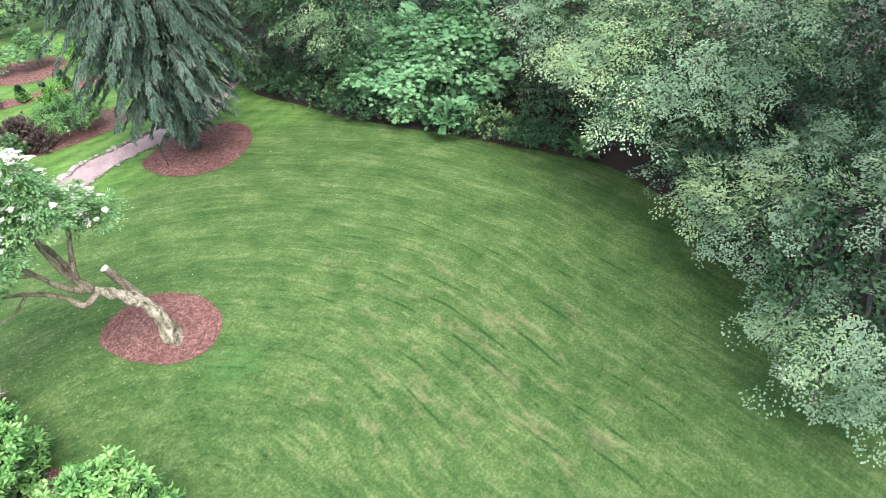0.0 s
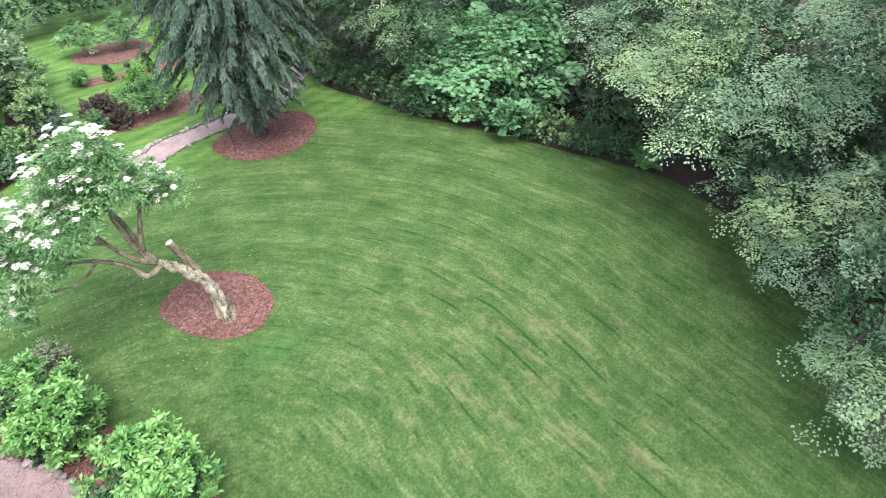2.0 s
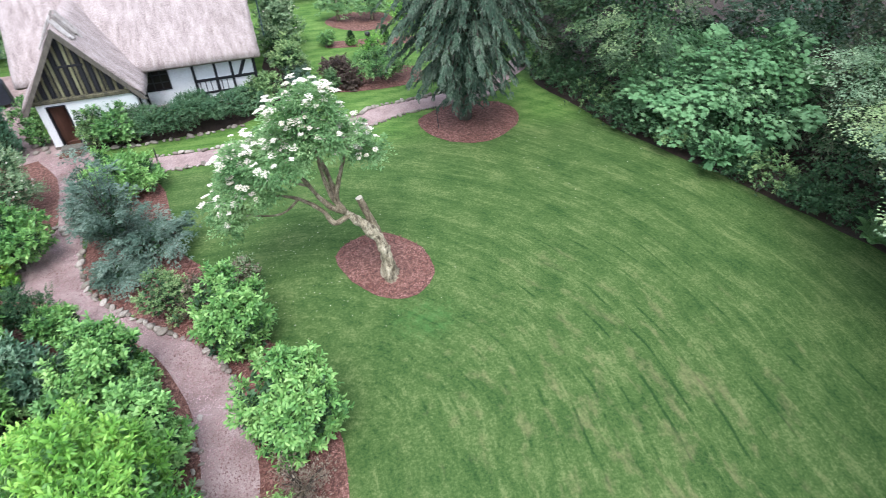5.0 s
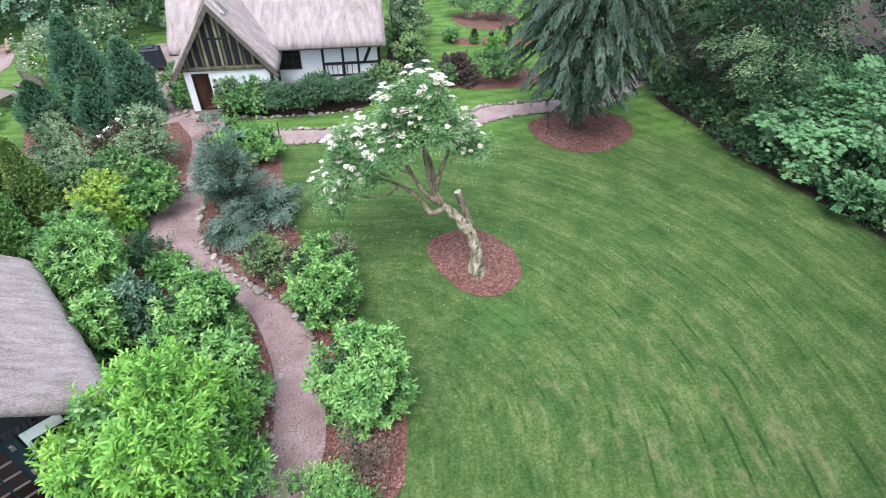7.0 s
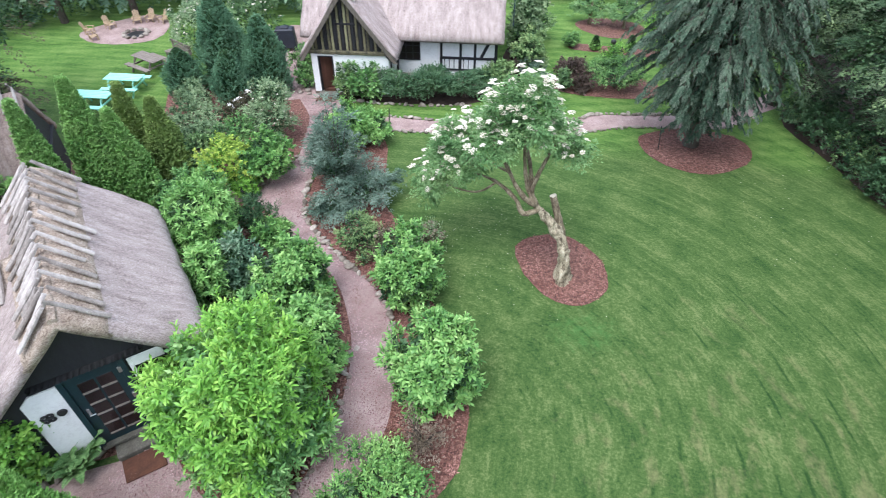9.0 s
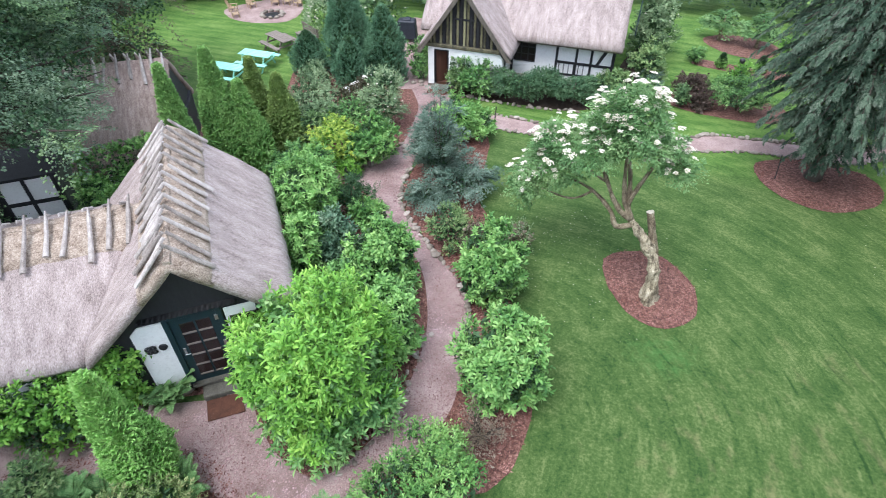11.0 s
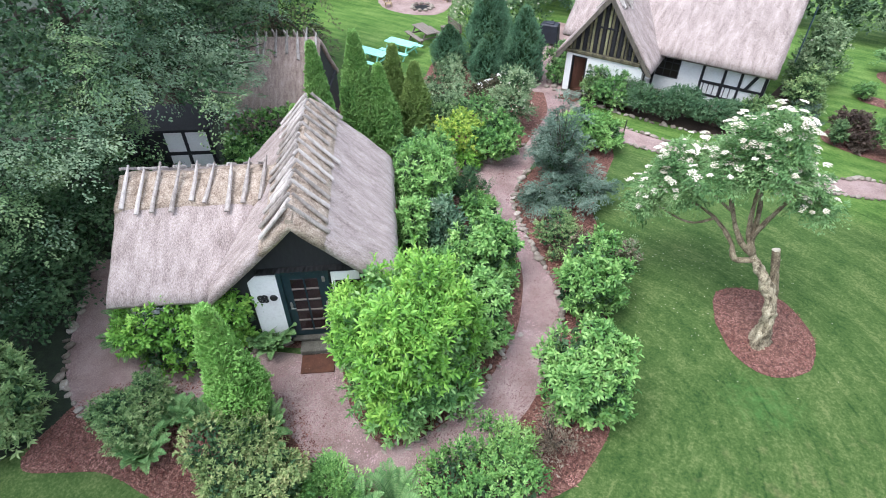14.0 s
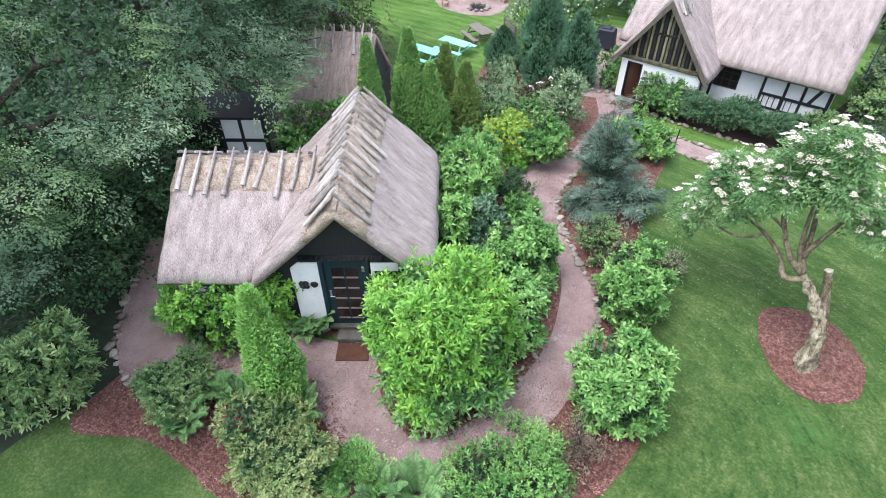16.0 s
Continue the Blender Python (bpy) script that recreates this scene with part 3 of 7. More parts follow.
def stems(root, lobes, rng, mat, radius=0.02, count=7):
    for c, r in lobes[1 : 1 + count]:
        c = Vector([float(v) for v in c])
        mid = Vector((c.x * 0.35, c.y * 0.35, c.z * 0.5)) + Vector(rng.normal(size=3) * 0.04)
        part("stem", tube([(c.x * 0.08, c.y * 0.08, -0.02), mid, c * 0.95], [radius, radius * 0.8, radius * 0.35], 5), mat, root)


SHRUB_RNG = np.random.default_rng(21)


def shrub(name, xy, r, rz, zc, label, mat, count=260, k=9, sprig=0.16, leaf=0.12, width=0.045, category="shrub", group="", lobes=9, inner=L_DARK, lift=0.4,
          spread=55.0, cheap=False, flat=0.0, droop=0.0, curl=0.3, size=(0.42, 0.62), stretch=1.0, turn=0.0, extra=None, skirt=0.0, old=None):
    rng = SHRUB_RNG
    root = thing(name, (*xy, 0), label, category, group, rz=turn)
    heap = lobed(r, rz, zc, rng, lobes, size=size)
    for _ in range(lobes // 2):
        d = unit(rng.normal(size=3) + [0, 0, 0.5])
        s = rng.uniform(0.13, 0.25)
        heap.append((tuple(np.array([d[0] * r, d[1] * r, max(zc + d[2] * rz, 0.2)]) * [0.96, 0.96, 0.99]), (r * s, r * s, rz * s * 1.2)))
    if skirt:
        # low boughs that hang down to the soil
        for i in range(10):
            a = i * 0.628 + rng.normal() * 0.15
            q = r * skirt * rng.uniform(0.88, 1.08)
            heap.append(((np.cos(a) * q, np.sin(a) * q, zc * rng.uniform(0.26, 0.46)), (r * 0.3, r * 0.3, zc * 0.4)))
    if stretch != 1.0:
        heap = [((c[0] * stretch, c[1], c[2]), (q[0] * stretch, q[1], q[2])) for c, q in heap]
    p, d = on_lobes(heap, count, rng, inside=0.12)
    hole = np.sin(4.3 * p[:, 0] / r + 0.7) + np.sin(4.9 * p[:, 1] / r + 3.1 * p[:, 2] / rz) + np.sin(6.1 * p[:, 2] / rz - 2.3 * p[:, 0] / r)
    ok = hole > -1.1 + 0.5 * rng.normal(size=len(p))
    p, d = p[ok], d[ok]
    p = p - d * sprig * rng.uniform(0.1, 0.9, (len(p), 1)) + d * (np.abs(rng.normal(size=(len(p), 1))) * 0.07 * r - 0.03 * r)
    low = p[:, 2] < zc * (0.62 + 0.3 * np.sin(2.1 * p[:, 0] + 1.7 * p[:, 1]) + 0.22 * rng.normal(size=len(p))) if old else np.zeros(len(p), bool)
    link_mesh("leaves", sprigs(p[~low], d[~low], rng, k, sprig, leaf, width, lift, flat, spread, droop, cheap, curl), mat, root)
    if low.any():
        link_mesh("old_leaves", sprigs(p[low], d[low], rng, k, sprig, leaf, width, lift * 0.4, flat, spread, droop, cheap, curl), old, root)
    # inner leaves, by default so dark that they stand for shade
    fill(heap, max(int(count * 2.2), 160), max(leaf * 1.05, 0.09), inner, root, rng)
    stems(root, heap, rng, M_BARK, 0.018)
    if extra:
        q, e = on_lobes(heap, extra[1], rng, inside=0.02, low=0.1)
        link_mesh(extra[0], sprigs(q, e, rng, 6, 0.05, extra[3], extra[3] * 0.8, 0.8, 0, 60, 0, True), extra[2], root)["kind"] = "stuff"
    return root


def column(name, xy, h, w, label, mat, count=900, group="", top=0.12, sprig=0.17, leaf=0.075, width=0.038, inner=L_DARK, lean=0.0, power=1.9, rugged=1.0):
    """A slim conifer of upright flat sprays."""
    rng = SHRUB_RNG
    root = thing(name, (*xy, 0), label, "conifer", group)
    t = rng.random(count) ** 0.85
    z = 0.06 + t * (h - 0.12)
    prof = w / 2 * np.clip(np.minimum(0.72 + 1.2 * t, 1.0) * (1 - t**power) + top * 0.22, 0.05, 1)
    a = rng.uniform(0, 6.283, count)
    lump = 1 + rugged * (0.16 * np.sin(a * 3 + z * 3.1) + 0.12 * np.sin(a * 5 - z * 5.3)) + rng.normal(size=count) * 0.06
    rr = prof * lump
    p = np.stack([np.cos(a) * rr + lean * z, np.sin(a) * rr, z - sprig * 0.6], 1)
    d = np.stack([np.cos(a), np.sin(a), np.full(count, 0.9)], 1)
    link_mesh("sprays", sprigs(p, unit(d), rng, 9, sprig, leaf, width, 0.7, 0, 38, 0, True), mat, root)
    m = count
    z2 = 0.05 + rng.random(m) * (h * 0.93)
    t2 = z2 / h
    r2 = w / 2 * 0.8 * np.clip(np.minimum(0.72 + 1.2 * t2, 1) * (1 - t2**power), 0.03, 1)
    a2 = rng.uniform(0, 6.283, m)
    p2 = np.stack([np.cos(a2) * r2 + lean * z2, np.sin(a2) * r2, z2], 1)
    w2 = unit(np.stack([np.cos(a2) * 0.5, np.sin(a2) * 0.5, np.ones(m)], 1) + rng.normal(size=(m, 3)) * 0.3)
    link_mesh("inner_sprays", leaf_mesh_flat("inner_sprays", p2, w2, unit(np.stack([np.cos(a2), np.sin(a2), 0 * a2], 1)), np.full(m, 0.2), np.full(m, 0.13)), inner, root)
    part("trunk", tube([(0, 0, -0.03), (lean * h * 0.4, 0, h * 0.4), (lean * h * 0.9, 0, h * 0.9)], [0.07, 0.045, 0.01], 6), M_BARK, root)
    return root


def broadleaf(name, xy, h, crown, label, mat, count=800, leaf=0.085, width=0.055, m=44, spray=0.95, trunk=0.22, inner=L_DARK, droop=0.3, mats=None, category="tree", group="", bark=None, wide=0.34, tier=0.5, keep_low=-0.6, lump=7, core=1.5, lobed_leaf=False):
    """A leaf tree: trunk, limbs to each lobe of the crown, level sprays of leaves in tiers. Lobes are given in the place's own axes."""
    rng = SHRUB_RNG
    count, m, spray = int(count * 0.62), int(m * 2.4), spray * 1.2
    root = thing(name, (*xy, 0), label, category, group)
    heap = [((c[0] - xy[0], c[1] - xy[1], c[2]), np.asarray(r, float) * np.ones(3)) for c, r in crown if c[2] < 7.4]
    high = [((c[0] - xy[0], c[1] - xy[1], c[2]), np.asarray(r, float) * np.ones(3)) for c, r in crown if c[2] >= 7.4]
    # high lobes lie above the view and only cast shade
    if high:
        high = [((c[0], c[1], c[2] + 1.4), r) for c, r in high]
        p, d = on_lobes(high, 170 * len(high), rng, inside=0.3, low=-0.1)
        link_mesh("unseen_shading_crown", fans(p - d * 0.8, d, rng, 1.6, 0.4, 0.24, 0.18, 22, 0.1), mat, root)
    lumps = []
    for c, r in heap:
        lumps.append((c, r * 0.72))
        for _ in range(lump):
            d = unit(rng.normal(size=3))
            s = rng.uniform(0.26, 0.46)
            lumps.append((tuple(np.array(c) + d * r * 0.68), r * s * np.array([1.25, 1.25, 0.6])))
    p, d = on_lobes(lumps, count, rng, inside=0.2, low=keep_low) if lumps else (np.zeros((0, 3)), np.zeros((0, 3)))
    if tier:
        wave = 0.3 * np.sin(p[:, 0] * 0.9 + 1.3) + 0.3 * np.cos(p[:, 1] * 1.1)
        p[:, 2] = (np.round((p[:, 2] + wave) / tier)) * tier - wave + rng.normal(size=len(p)) * tier * 0.14
        p[:, 2] = np.maximum(p[:, 2], 0.25)
    out = unit(d + 0.5 * unit(p * np.array([1, 1, 0.0])))
    # the side turned to the open garden carries most of the leaves
    open_side = (unit(np.array([-xy[0], -3.0 - xy[1], 4.0]) - p) * d).sum(1)
    keep = (open_side > -0.15) | (rng.random(len(p)) < 0.2)
    gap = np.sin(1.7 * p[:, 0] + 0.3) + np.sin(1.9 * p[:, 1] + 1.1 * p[:, 2]) + np.sin(2.3 * p[:, 2] - 0.9 * p[:, 0] + 0.7 * p[:, 1])
    keep &= gap > -0.75 + 0.4 * rng.normal(size=len(p))
    p, out = p[keep], out[keep]
    groups = [(mat, np.ones(len(p), bool))]
    if mats:
        pick = rng.random(len(p)) * 0.5 + 0.5 * (0.5 + 0.5 * np.sin(p[:, 0] * 1.3) * np.cos(p[:, 1] * 1.1 + p[:, 2]))
        groups = [(mat, pick < 0.6), (mats, pick >= 0.6)]
    for mt, sel in groups:
        if sel.sum():
            link_mesh("crown", fans(p[sel] - out[sel] * spray * 0.45, out[sel], rng, spray, wide, leaf, width, m, droop, rough=0.13, lobed_leaf=lobed_leaf), mt, root)
    if heap:
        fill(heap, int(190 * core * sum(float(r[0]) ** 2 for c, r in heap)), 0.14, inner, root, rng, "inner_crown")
    bark = bark or M_BARK
    top = Vector((rng.normal() * 0.2, rng.normal() * 0.2, h * 0.8))
    part("trunk", tube([(0, 0, -0.05), (0, 0, 0.25), top * 0.4, top * 0.75, top], [trunk * 1.5, trunk * 1.1, trunk * 0.85, trunk * 0.55, trunk * 0.15], 10, wob=0.3), bark, root, smooth=True)
    for c, r in heap + high:
        c = Vector([float(v) for v in c])
        start = top * min(0.9, max(0.2, (c.z - 1.2) / (h * 0.8)))
        mid = start.lerp(c, 0.5) + Vector((0, 0, 0.35))
        part("limb", tube([start, mid, c, c + (c - mid) * 0.5], [trunk * 0.42, trunk * 0.28, trunk * 0.15, 0.01], 6), bark, root)
    return root


def conifer_tall(name, xy, h, r0, z0, label, mat, rows=22, per=11, inner=L_DARK, hang=0.45, group="", power=0.6, m=190, leaf=0.072, width=0.026, spray=1.0, dense=6.3, wide=0.2, droop=0.7):
    """A spruce: whorls of boughs that sweep down, each a row of flat feathered sprays."""
    rng = SHRUB_RNG
    root = thing(name, (*xy, 0), label, "conifer", group)
    ps, ds, ls = [], [], []
    for i in range(rows):
        t = i / (rows - 1)
        z = z0 + 0.75 + t * (h - z0 - 1.2)
        r = (r0 * (1 - t) ** power + 0.12) * min(1.0, 0.7 + 0.3 * t / 0.13)
        n = max(5, int(per * (1 - 0.45 * t)))
        for q in range(n):
            a = 6.283 * (q + rng.uniform(-0.32, 0.32)) / n + i * 0.7
            rr = r * rng.uniform(0.62, 1.15)
            zz = z + rng.normal() * 0.12
            o = np.array([np.cos(a), np.sin(a), 0])
            e = np.array([-np.sin(a), np.cos(a), 0])
            s = np.array([0.3, 0.55, 0.8])
            x = o * (s * rr)[:, None] + np.array([0, 0, 1.0]) * (zz - (0.12 * s + 0.36 * s**2) * rr)[:, None]
            ps.append(x[[0, 1, 1, 2, 2]] + rng.normal(size=(5, 3)) * 0.05)
            ds.append(np.stack([o, o * 0.8 + e * 0.6, o * 0.8 - e * 0.6, o + e * 0.3, o - e * 0.3]) + np.array([0, 0, -hang]))
            ls.append(np.array([0.75, 0.5, 0.5, 0.42, 0.42]) * rr + 0.15)
            part("bough", tube([(0, 0, zz + 0.05), tuple(x[1]), tuple(x[2])], [0.035, 0.02, 0.006], 4), M_BARK, root)
    p, d = np.concatenate(ps), unit(np.concatenate(ds))
    size = np.concatenate(ls) * spray
    low = p[:, 2] < dense
    link_mesh("needles", fans(p[low], d[low], rng, size[low], wide, leaf, width, m, droop, 0.0, 1.0, "needles", 0.85, 0.14, 0.86), mat, root)
    link_mesh("top_needles", fans(p[~low], d[~low], rng, size[~low], 0.25, leaf * 2.6, width * 3, 28, 0.45, 0.0, 1.0, "needles", 0.8, 0.14, 0.86), mat, root)
    k = len(p) * 7
    t2 = rng.random(k)
    z2 = z0 + 0.25 + t2 * (h - z0 - 0.5)
    r2 = (r0 * (1 - t2) ** power) * 0.6 * rng.random(k) ** 0.4
    a2 = rng.uniform(0, 6.283, k)
    p2 = np.stack([np.cos(a2) * r2, np.sin(a2) * r2, z2], 1)
    link_mesh("inner_needles", leaf_mesh_flat("inner_needles", p2, unit(np.stack([np.cos(a2), np.sin(a2), -1.0 + 0 * a2], 1) + rng.normal(size=(k, 3)) * 0.4), unit(np.stack([np.cos(a2), np.sin(a2), 0 * a2], 1)), np.full(k, 0.24), np.full(k, 0.11)), inner, root)
    part("trunk", tube([(0, 0, -0.05), (0, 0, 0.3), (0, 0, h * 0.5), (0, 0, h)], [0.3, 0.22, 0.14, 0.02], 9, wob=0.2), M_BARK, root, smooth=True)
    return root


def spruce(xy, h, label):
    """A broad spruce: boughs in whorls that sweep out and down, hung with drooping branchlets; longer on the open west side."""
    rng = SHRUB_RNG
    root = thing("spruce", (*xy, 0), label, "conifer")
    base, way, up, size, tip = [], [], [], [], []
    z, i = 0.85, 0
    while z < h - 0.5:
        coarse = z > 7.6
        spread = float(np.interp(z, [0.8, 1.3, 2.0, 3.0, 4.2, 6.0, 9.0, h], [0.7, 1.25, 1.9, 2.5, 2.85, 2.85, 2.2, 0.2]))
        count = max(7, int(6.2 * spread)) if not coarse else 8
        for q in range(count):
            a = 6.283 * (q + rng.uniform(-0.3, 0.3)) / count + i * 0.81
            R = spread * (1 + 0.1 * math.cos(a - 3.3)) * rng.uniform(0.74, 1.03)
            zz = z + rng.normal() * 0.12
            o, e = np.array([math.cos(a), math.sin(a), 0]), np.array([-math.sin(a), math.cos(a), 0])
            f = np.linspace(0, 1, 7)
            rise = 0.16 * np.sin(f * 2.6) - 0.40 * f**2.0
            line = o * (f * R)[:, None] + np.array([0, 0, 1.0]) * (zz + rise * R)[:, None]
            part("bough", tube([tuple(p) for p in line[::2]], [0.045, 0.032, 0.02, 0.006], 4), M_BARK, root)
            k = int(R / (0.075 if not coarse else 0.3))
            at = rng.uniform(0.2, 1.0, k) ** 0.8
            sd = np.where(rng.random(k) < 0.5, -1.0, 1.0)
            p0 = np.stack([np.interp(at, f, line[:, c]) for c in range(3)], 1)
            L = (0.19 * R * (1.08 - at) + 0.17) * rng.uniform(0.7, 1.2, k)
            out = o[None] * (0.55 + 0.5 * at)[:, None] + e[None] * (sd * (1.0 - 0.55 * at))[:, None]
            out = unit(out + rng.normal(size=(k, 3)) * 0.08 * np.array([1, 1, 0.3]))
            m = 20 if not coarse else 7
            u = np.linspace(0.04, 1.0, m)[None, :, None]
            hang = 0.55 + 0.45 * rng.random((k, 1, 1))
            x = p0[:, None] + out[:, None] * (L[:, None, None] * u * (1 - 0.25 * u)) - np.array([0, 0, 1.0]) * (L[:, None, None] * hang * u**1.7)
            t = unit(out[:, None] * (1 - 0.5 * u) - np.array([0, 0, 1.0]) * hang * 1.7 * u**0.7)
            lat = unit(np.cross(t, np.array([0, 0, 1.0])))
            flip = np.where(rng.random((k, m, 1)) < 0.5, -1.0, 1.0)
            w = unit(t + lat * flip * 0.75 - np.array([0, 0, 1.0]) * rng.uniform(0.0, 0.7, (k, m, 1)) + rng.normal(size=x.shape) * 0.12)
            base.append(x.reshape(-1, 3))
            way.append(w.reshape(-1, 3))
            up.append(unit(np.array([0, 0, 1.0]) + o * 0.5 + rng.normal(size=x.shape) * 0.2).reshape(-1, 3))
            size.append(np.broadcast_to((0.095 if not coarse else 0.34) * (1.15 - 0.45 * u), (k, m, 1)).ravel() * rng.uniform(0.7, 1.3, k * m))
            tip.append(np.broadcast_to(u > 0.66, (k, m, 1)).ravel() & np.repeat(at > 0.35, m))
        z += 0.42 if not coarse else 0.8
        i += 1
    base, way, up, size, tip = (np.concatenate(v) for v in (base, way, up, size, tip))
    for nm_, sel, mat in (("needles", ~tip, L_SPRUCE), ("tip_needles", tip, L_SPRUCE_TIP)):
        link_mesh(nm_, leaf_mesh_flat(nm_, base[sel], way[sel], up[sel], size[sel], size[sel] * 0.36, 0.2), mat, root)
    k = 9000
    z2 = 1.3 + rng.random(k) ** 1.3 * (h - 3.0)
    r2 = np.interp(z2, [1.3, 2.0, 3.0, 6.0, h], [0.5, 1.0, 1.6, 1.8, 0.1]) * rng.random(k) ** 0.5
    a2 = rng.uniform(0, 6.283, k)
    p2 = np.stack([np.cos(a2) * r2 - 0.3, np.sin(a2) * r2, z2], 1)
    w2 = unit(np.stack([np.cos(a2), np.sin(a2), -0.8 + 0 * a2], 1) + rng.normal(size=(k, 3)) * 0.4)
    link_mesh("inner_needles", leaf_mesh_flat("inner_needles", p2, w2, unit(np.stack([np.cos(a2), np.sin(a2), 0.3 + 0 * a2], 1)), np.full(k, 0.2), np.full(k, 0.06)), L_SPRUCE, root)
    part("trunk", tube([(0, 0, -0.05), (0, 0, 0.3), (0, 0, h * 0.5), (0, 0, h)], [0.32, 0.24, 0.15, 0.02], 10, wob=0.2), M_BARK, root, smooth=True)
    return root


def fern(name, xy, r, label, count=14, z=0.0, group="ferns"):
    """A shuttlecock of arching fronds, each a row of narrow leaflets."""
    rng = SHRUB_RNG
    root = thing(name, (*xy, z), label, "fern", group)
    base, way, up, ln = [], [], [], []
    for i in range(int(count * 1.7)):
        a = i * 2.4 + rng.normal() * 0.25
        L = r * rng.uniform(0.7, 1.2)
        rise = rng.uniform(1.45, 2.3)
        s = np.linspace(0.12, 1, 34)
        x = np.stack([np.cos(a) * s * L, np.sin(a) * s * L, 0.05 + r * (rise * s - 0.9 * s**2.2)], 1)
        t = unit(np.gradient(x, axis=0))
        sd = np.array([-np.sin(a), np.cos(a), 0])
        for side in (-1, 1):
            base.append(x)
            way.append(unit(sd * side + t * 0.45))
            up.append(np.cross(t, sd) * -1)
            ln.append(0.25 * r * np.sin(np.clip(s * 2.6 + 0.35, 0, 3.0)) + 0.012)
        part("frond_stem", tube([tuple(q) for q in x[::9]] + [tuple(x[-1])], [0.008] * 4 + [0.003], 4), L_FERN, root)
    base, way, up, ln = np.concatenate(base), np.concatenate(way), np.concatenate(up), np.concatenate(ln)
    link_mesh("fronds", leaf_mesh_flat("fronds", base, way, up, ln, np.full(len(ln), 0.027 * r), 0.3), L_FERN, root)
    return root


def feathery(name, xy, r, rz, zc, label, mat, count=140, m=60, spray=0.7, leaf=0.055, width=0.016, inner=L_CYPRESS, droop=0.3, category="conifer", group="", lobes=9, wide=0.2, lift=0.1, level=0.7, core=1.0):
    """A shrub of arching, feathered boughs with gaps between them."""
    rng = SHRUB_RNG
    root = thing(name, (*xy, 0), label, category, group)
    heap = lobed(r, rz, zc, rng, lobes, size=(0.22, 0.4))[1:]
    p, d = on_lobes(heap, count, rng, inside=0.2, low=-0.2)
    out = unit(unit(p - np.array([0, 0, zc * 0.4])) + 0.5 * d)
    link_mesh("sprays", fans(p - out * spray * 0.5, out, rng, spray, wide, leaf, width, m, droop, lift, level, "sprays", 0.7, 0.2), mat, root)
    fill(heap, max(12, int(count * core)), 0.13 if core > 0.5 else 0.06, inner, root, rng)
    for q in p[:: max(1, count // 22)]:
        part("bough", tube([(0, 0, 0.0), (q[0] * 0.45, q[1] * 0.45, q[2] * 0.6), tuple(q)], [0.03, 0.02, 0.006], 5), M_BARK, root)
    return root


def juniper(xy, r, h, count, label, flat=0.0):
    """A shrub of separate plumes that rise from the root, arch over and nod at their tips. flat: how far they lie down."""
    rng = SHRUB_RNG
    root = thing("blue_juniper", (*xy, 0), label, "conifer", "blue junipers")
    ps, ds, ls = [], [], []
    for i in range(count):
        a = i * 2.4 + rng.normal() * 0.2
        q = math.sqrt((i + 0.5) / count)
        R = r * q * rng.uniform(0.6, 1.3)
        H = h * (1.05 - (0.62 - 0.3 * flat) * q**1.6) * rng.uniform(0.62, 1.18)
        o = np.array([math.cos(a), math.sin(a), 0])
        f = np.linspace(0, 1, 9)
        line = o * (R * f**1.25)[:, None] + np.array([0, 0, 1.0]) * (H * (1.28 * f - 0.28 * f**3))[:, None]
        part("bough", tube([tuple(p) for p in line[::2]], [0.028, 0.022, 0.016, 0.01, 0.004], 4), M_BARK, root)
        g = unit(np.gradient(line, axis=0))
        e = np.array([-o[1], o[0], 0])
        for s in np.linspace(0.38, 1.0, 9):
            at = np.array([np.interp(s, f, line[:, c]) for c in range(3)])
            t = np.array([np.interp(s, f, g[:, c]) for c in range(3)])
            for side in (-1, 1):
                ps.append(at + rng.normal(size=3) * 0.03)
                ds.append(t * 0.8 + e * side * 0.55 + o * 0.25 + rng.normal(size=3) * 0.12)
                ls.append(0.22 + 0.26 * (1 - s) + 0.06 * rng.random())
    p, d = np.array(ps), unit(np.array(ds))
    link_mesh("sprays", fans(p, d, rng, np.array(ls) * 1.5, 0.13, 0.07, 0.02, 38, 0.5, 0.05, 1.0, "sprays", 0.6, 0.18), L_JUNIPER, root)
    k = count * 14
    f = rng.uniform(0.25, 0.85, k)
    a, q = rng.uniform(0, 6.283, k), np.sqrt(rng.random(k))
    x = np.stack([np.cos(a) * q * r * 0.8 * f**1.25, np.sin(a) * q * r * 0.8 * f**1.25, f * h * 0.85 * (1.05 - 0.5 * q**1.6)], 1)
    link_mesh("inner_sprays", leaf_mesh_flat("inner_sprays", x, unit(np.stack([np.cos(a) * 0.5, np.sin(a) * 0.5, np.ones(k)], 1) + rng.normal(size=(k, 3)) * 0.3), unit(np.stack([np.cos(a), np.sin(a), 0 * a], 1)), np.full(k, 0.16), np.full(k, 0.07)), L_DARK, root)
    return root


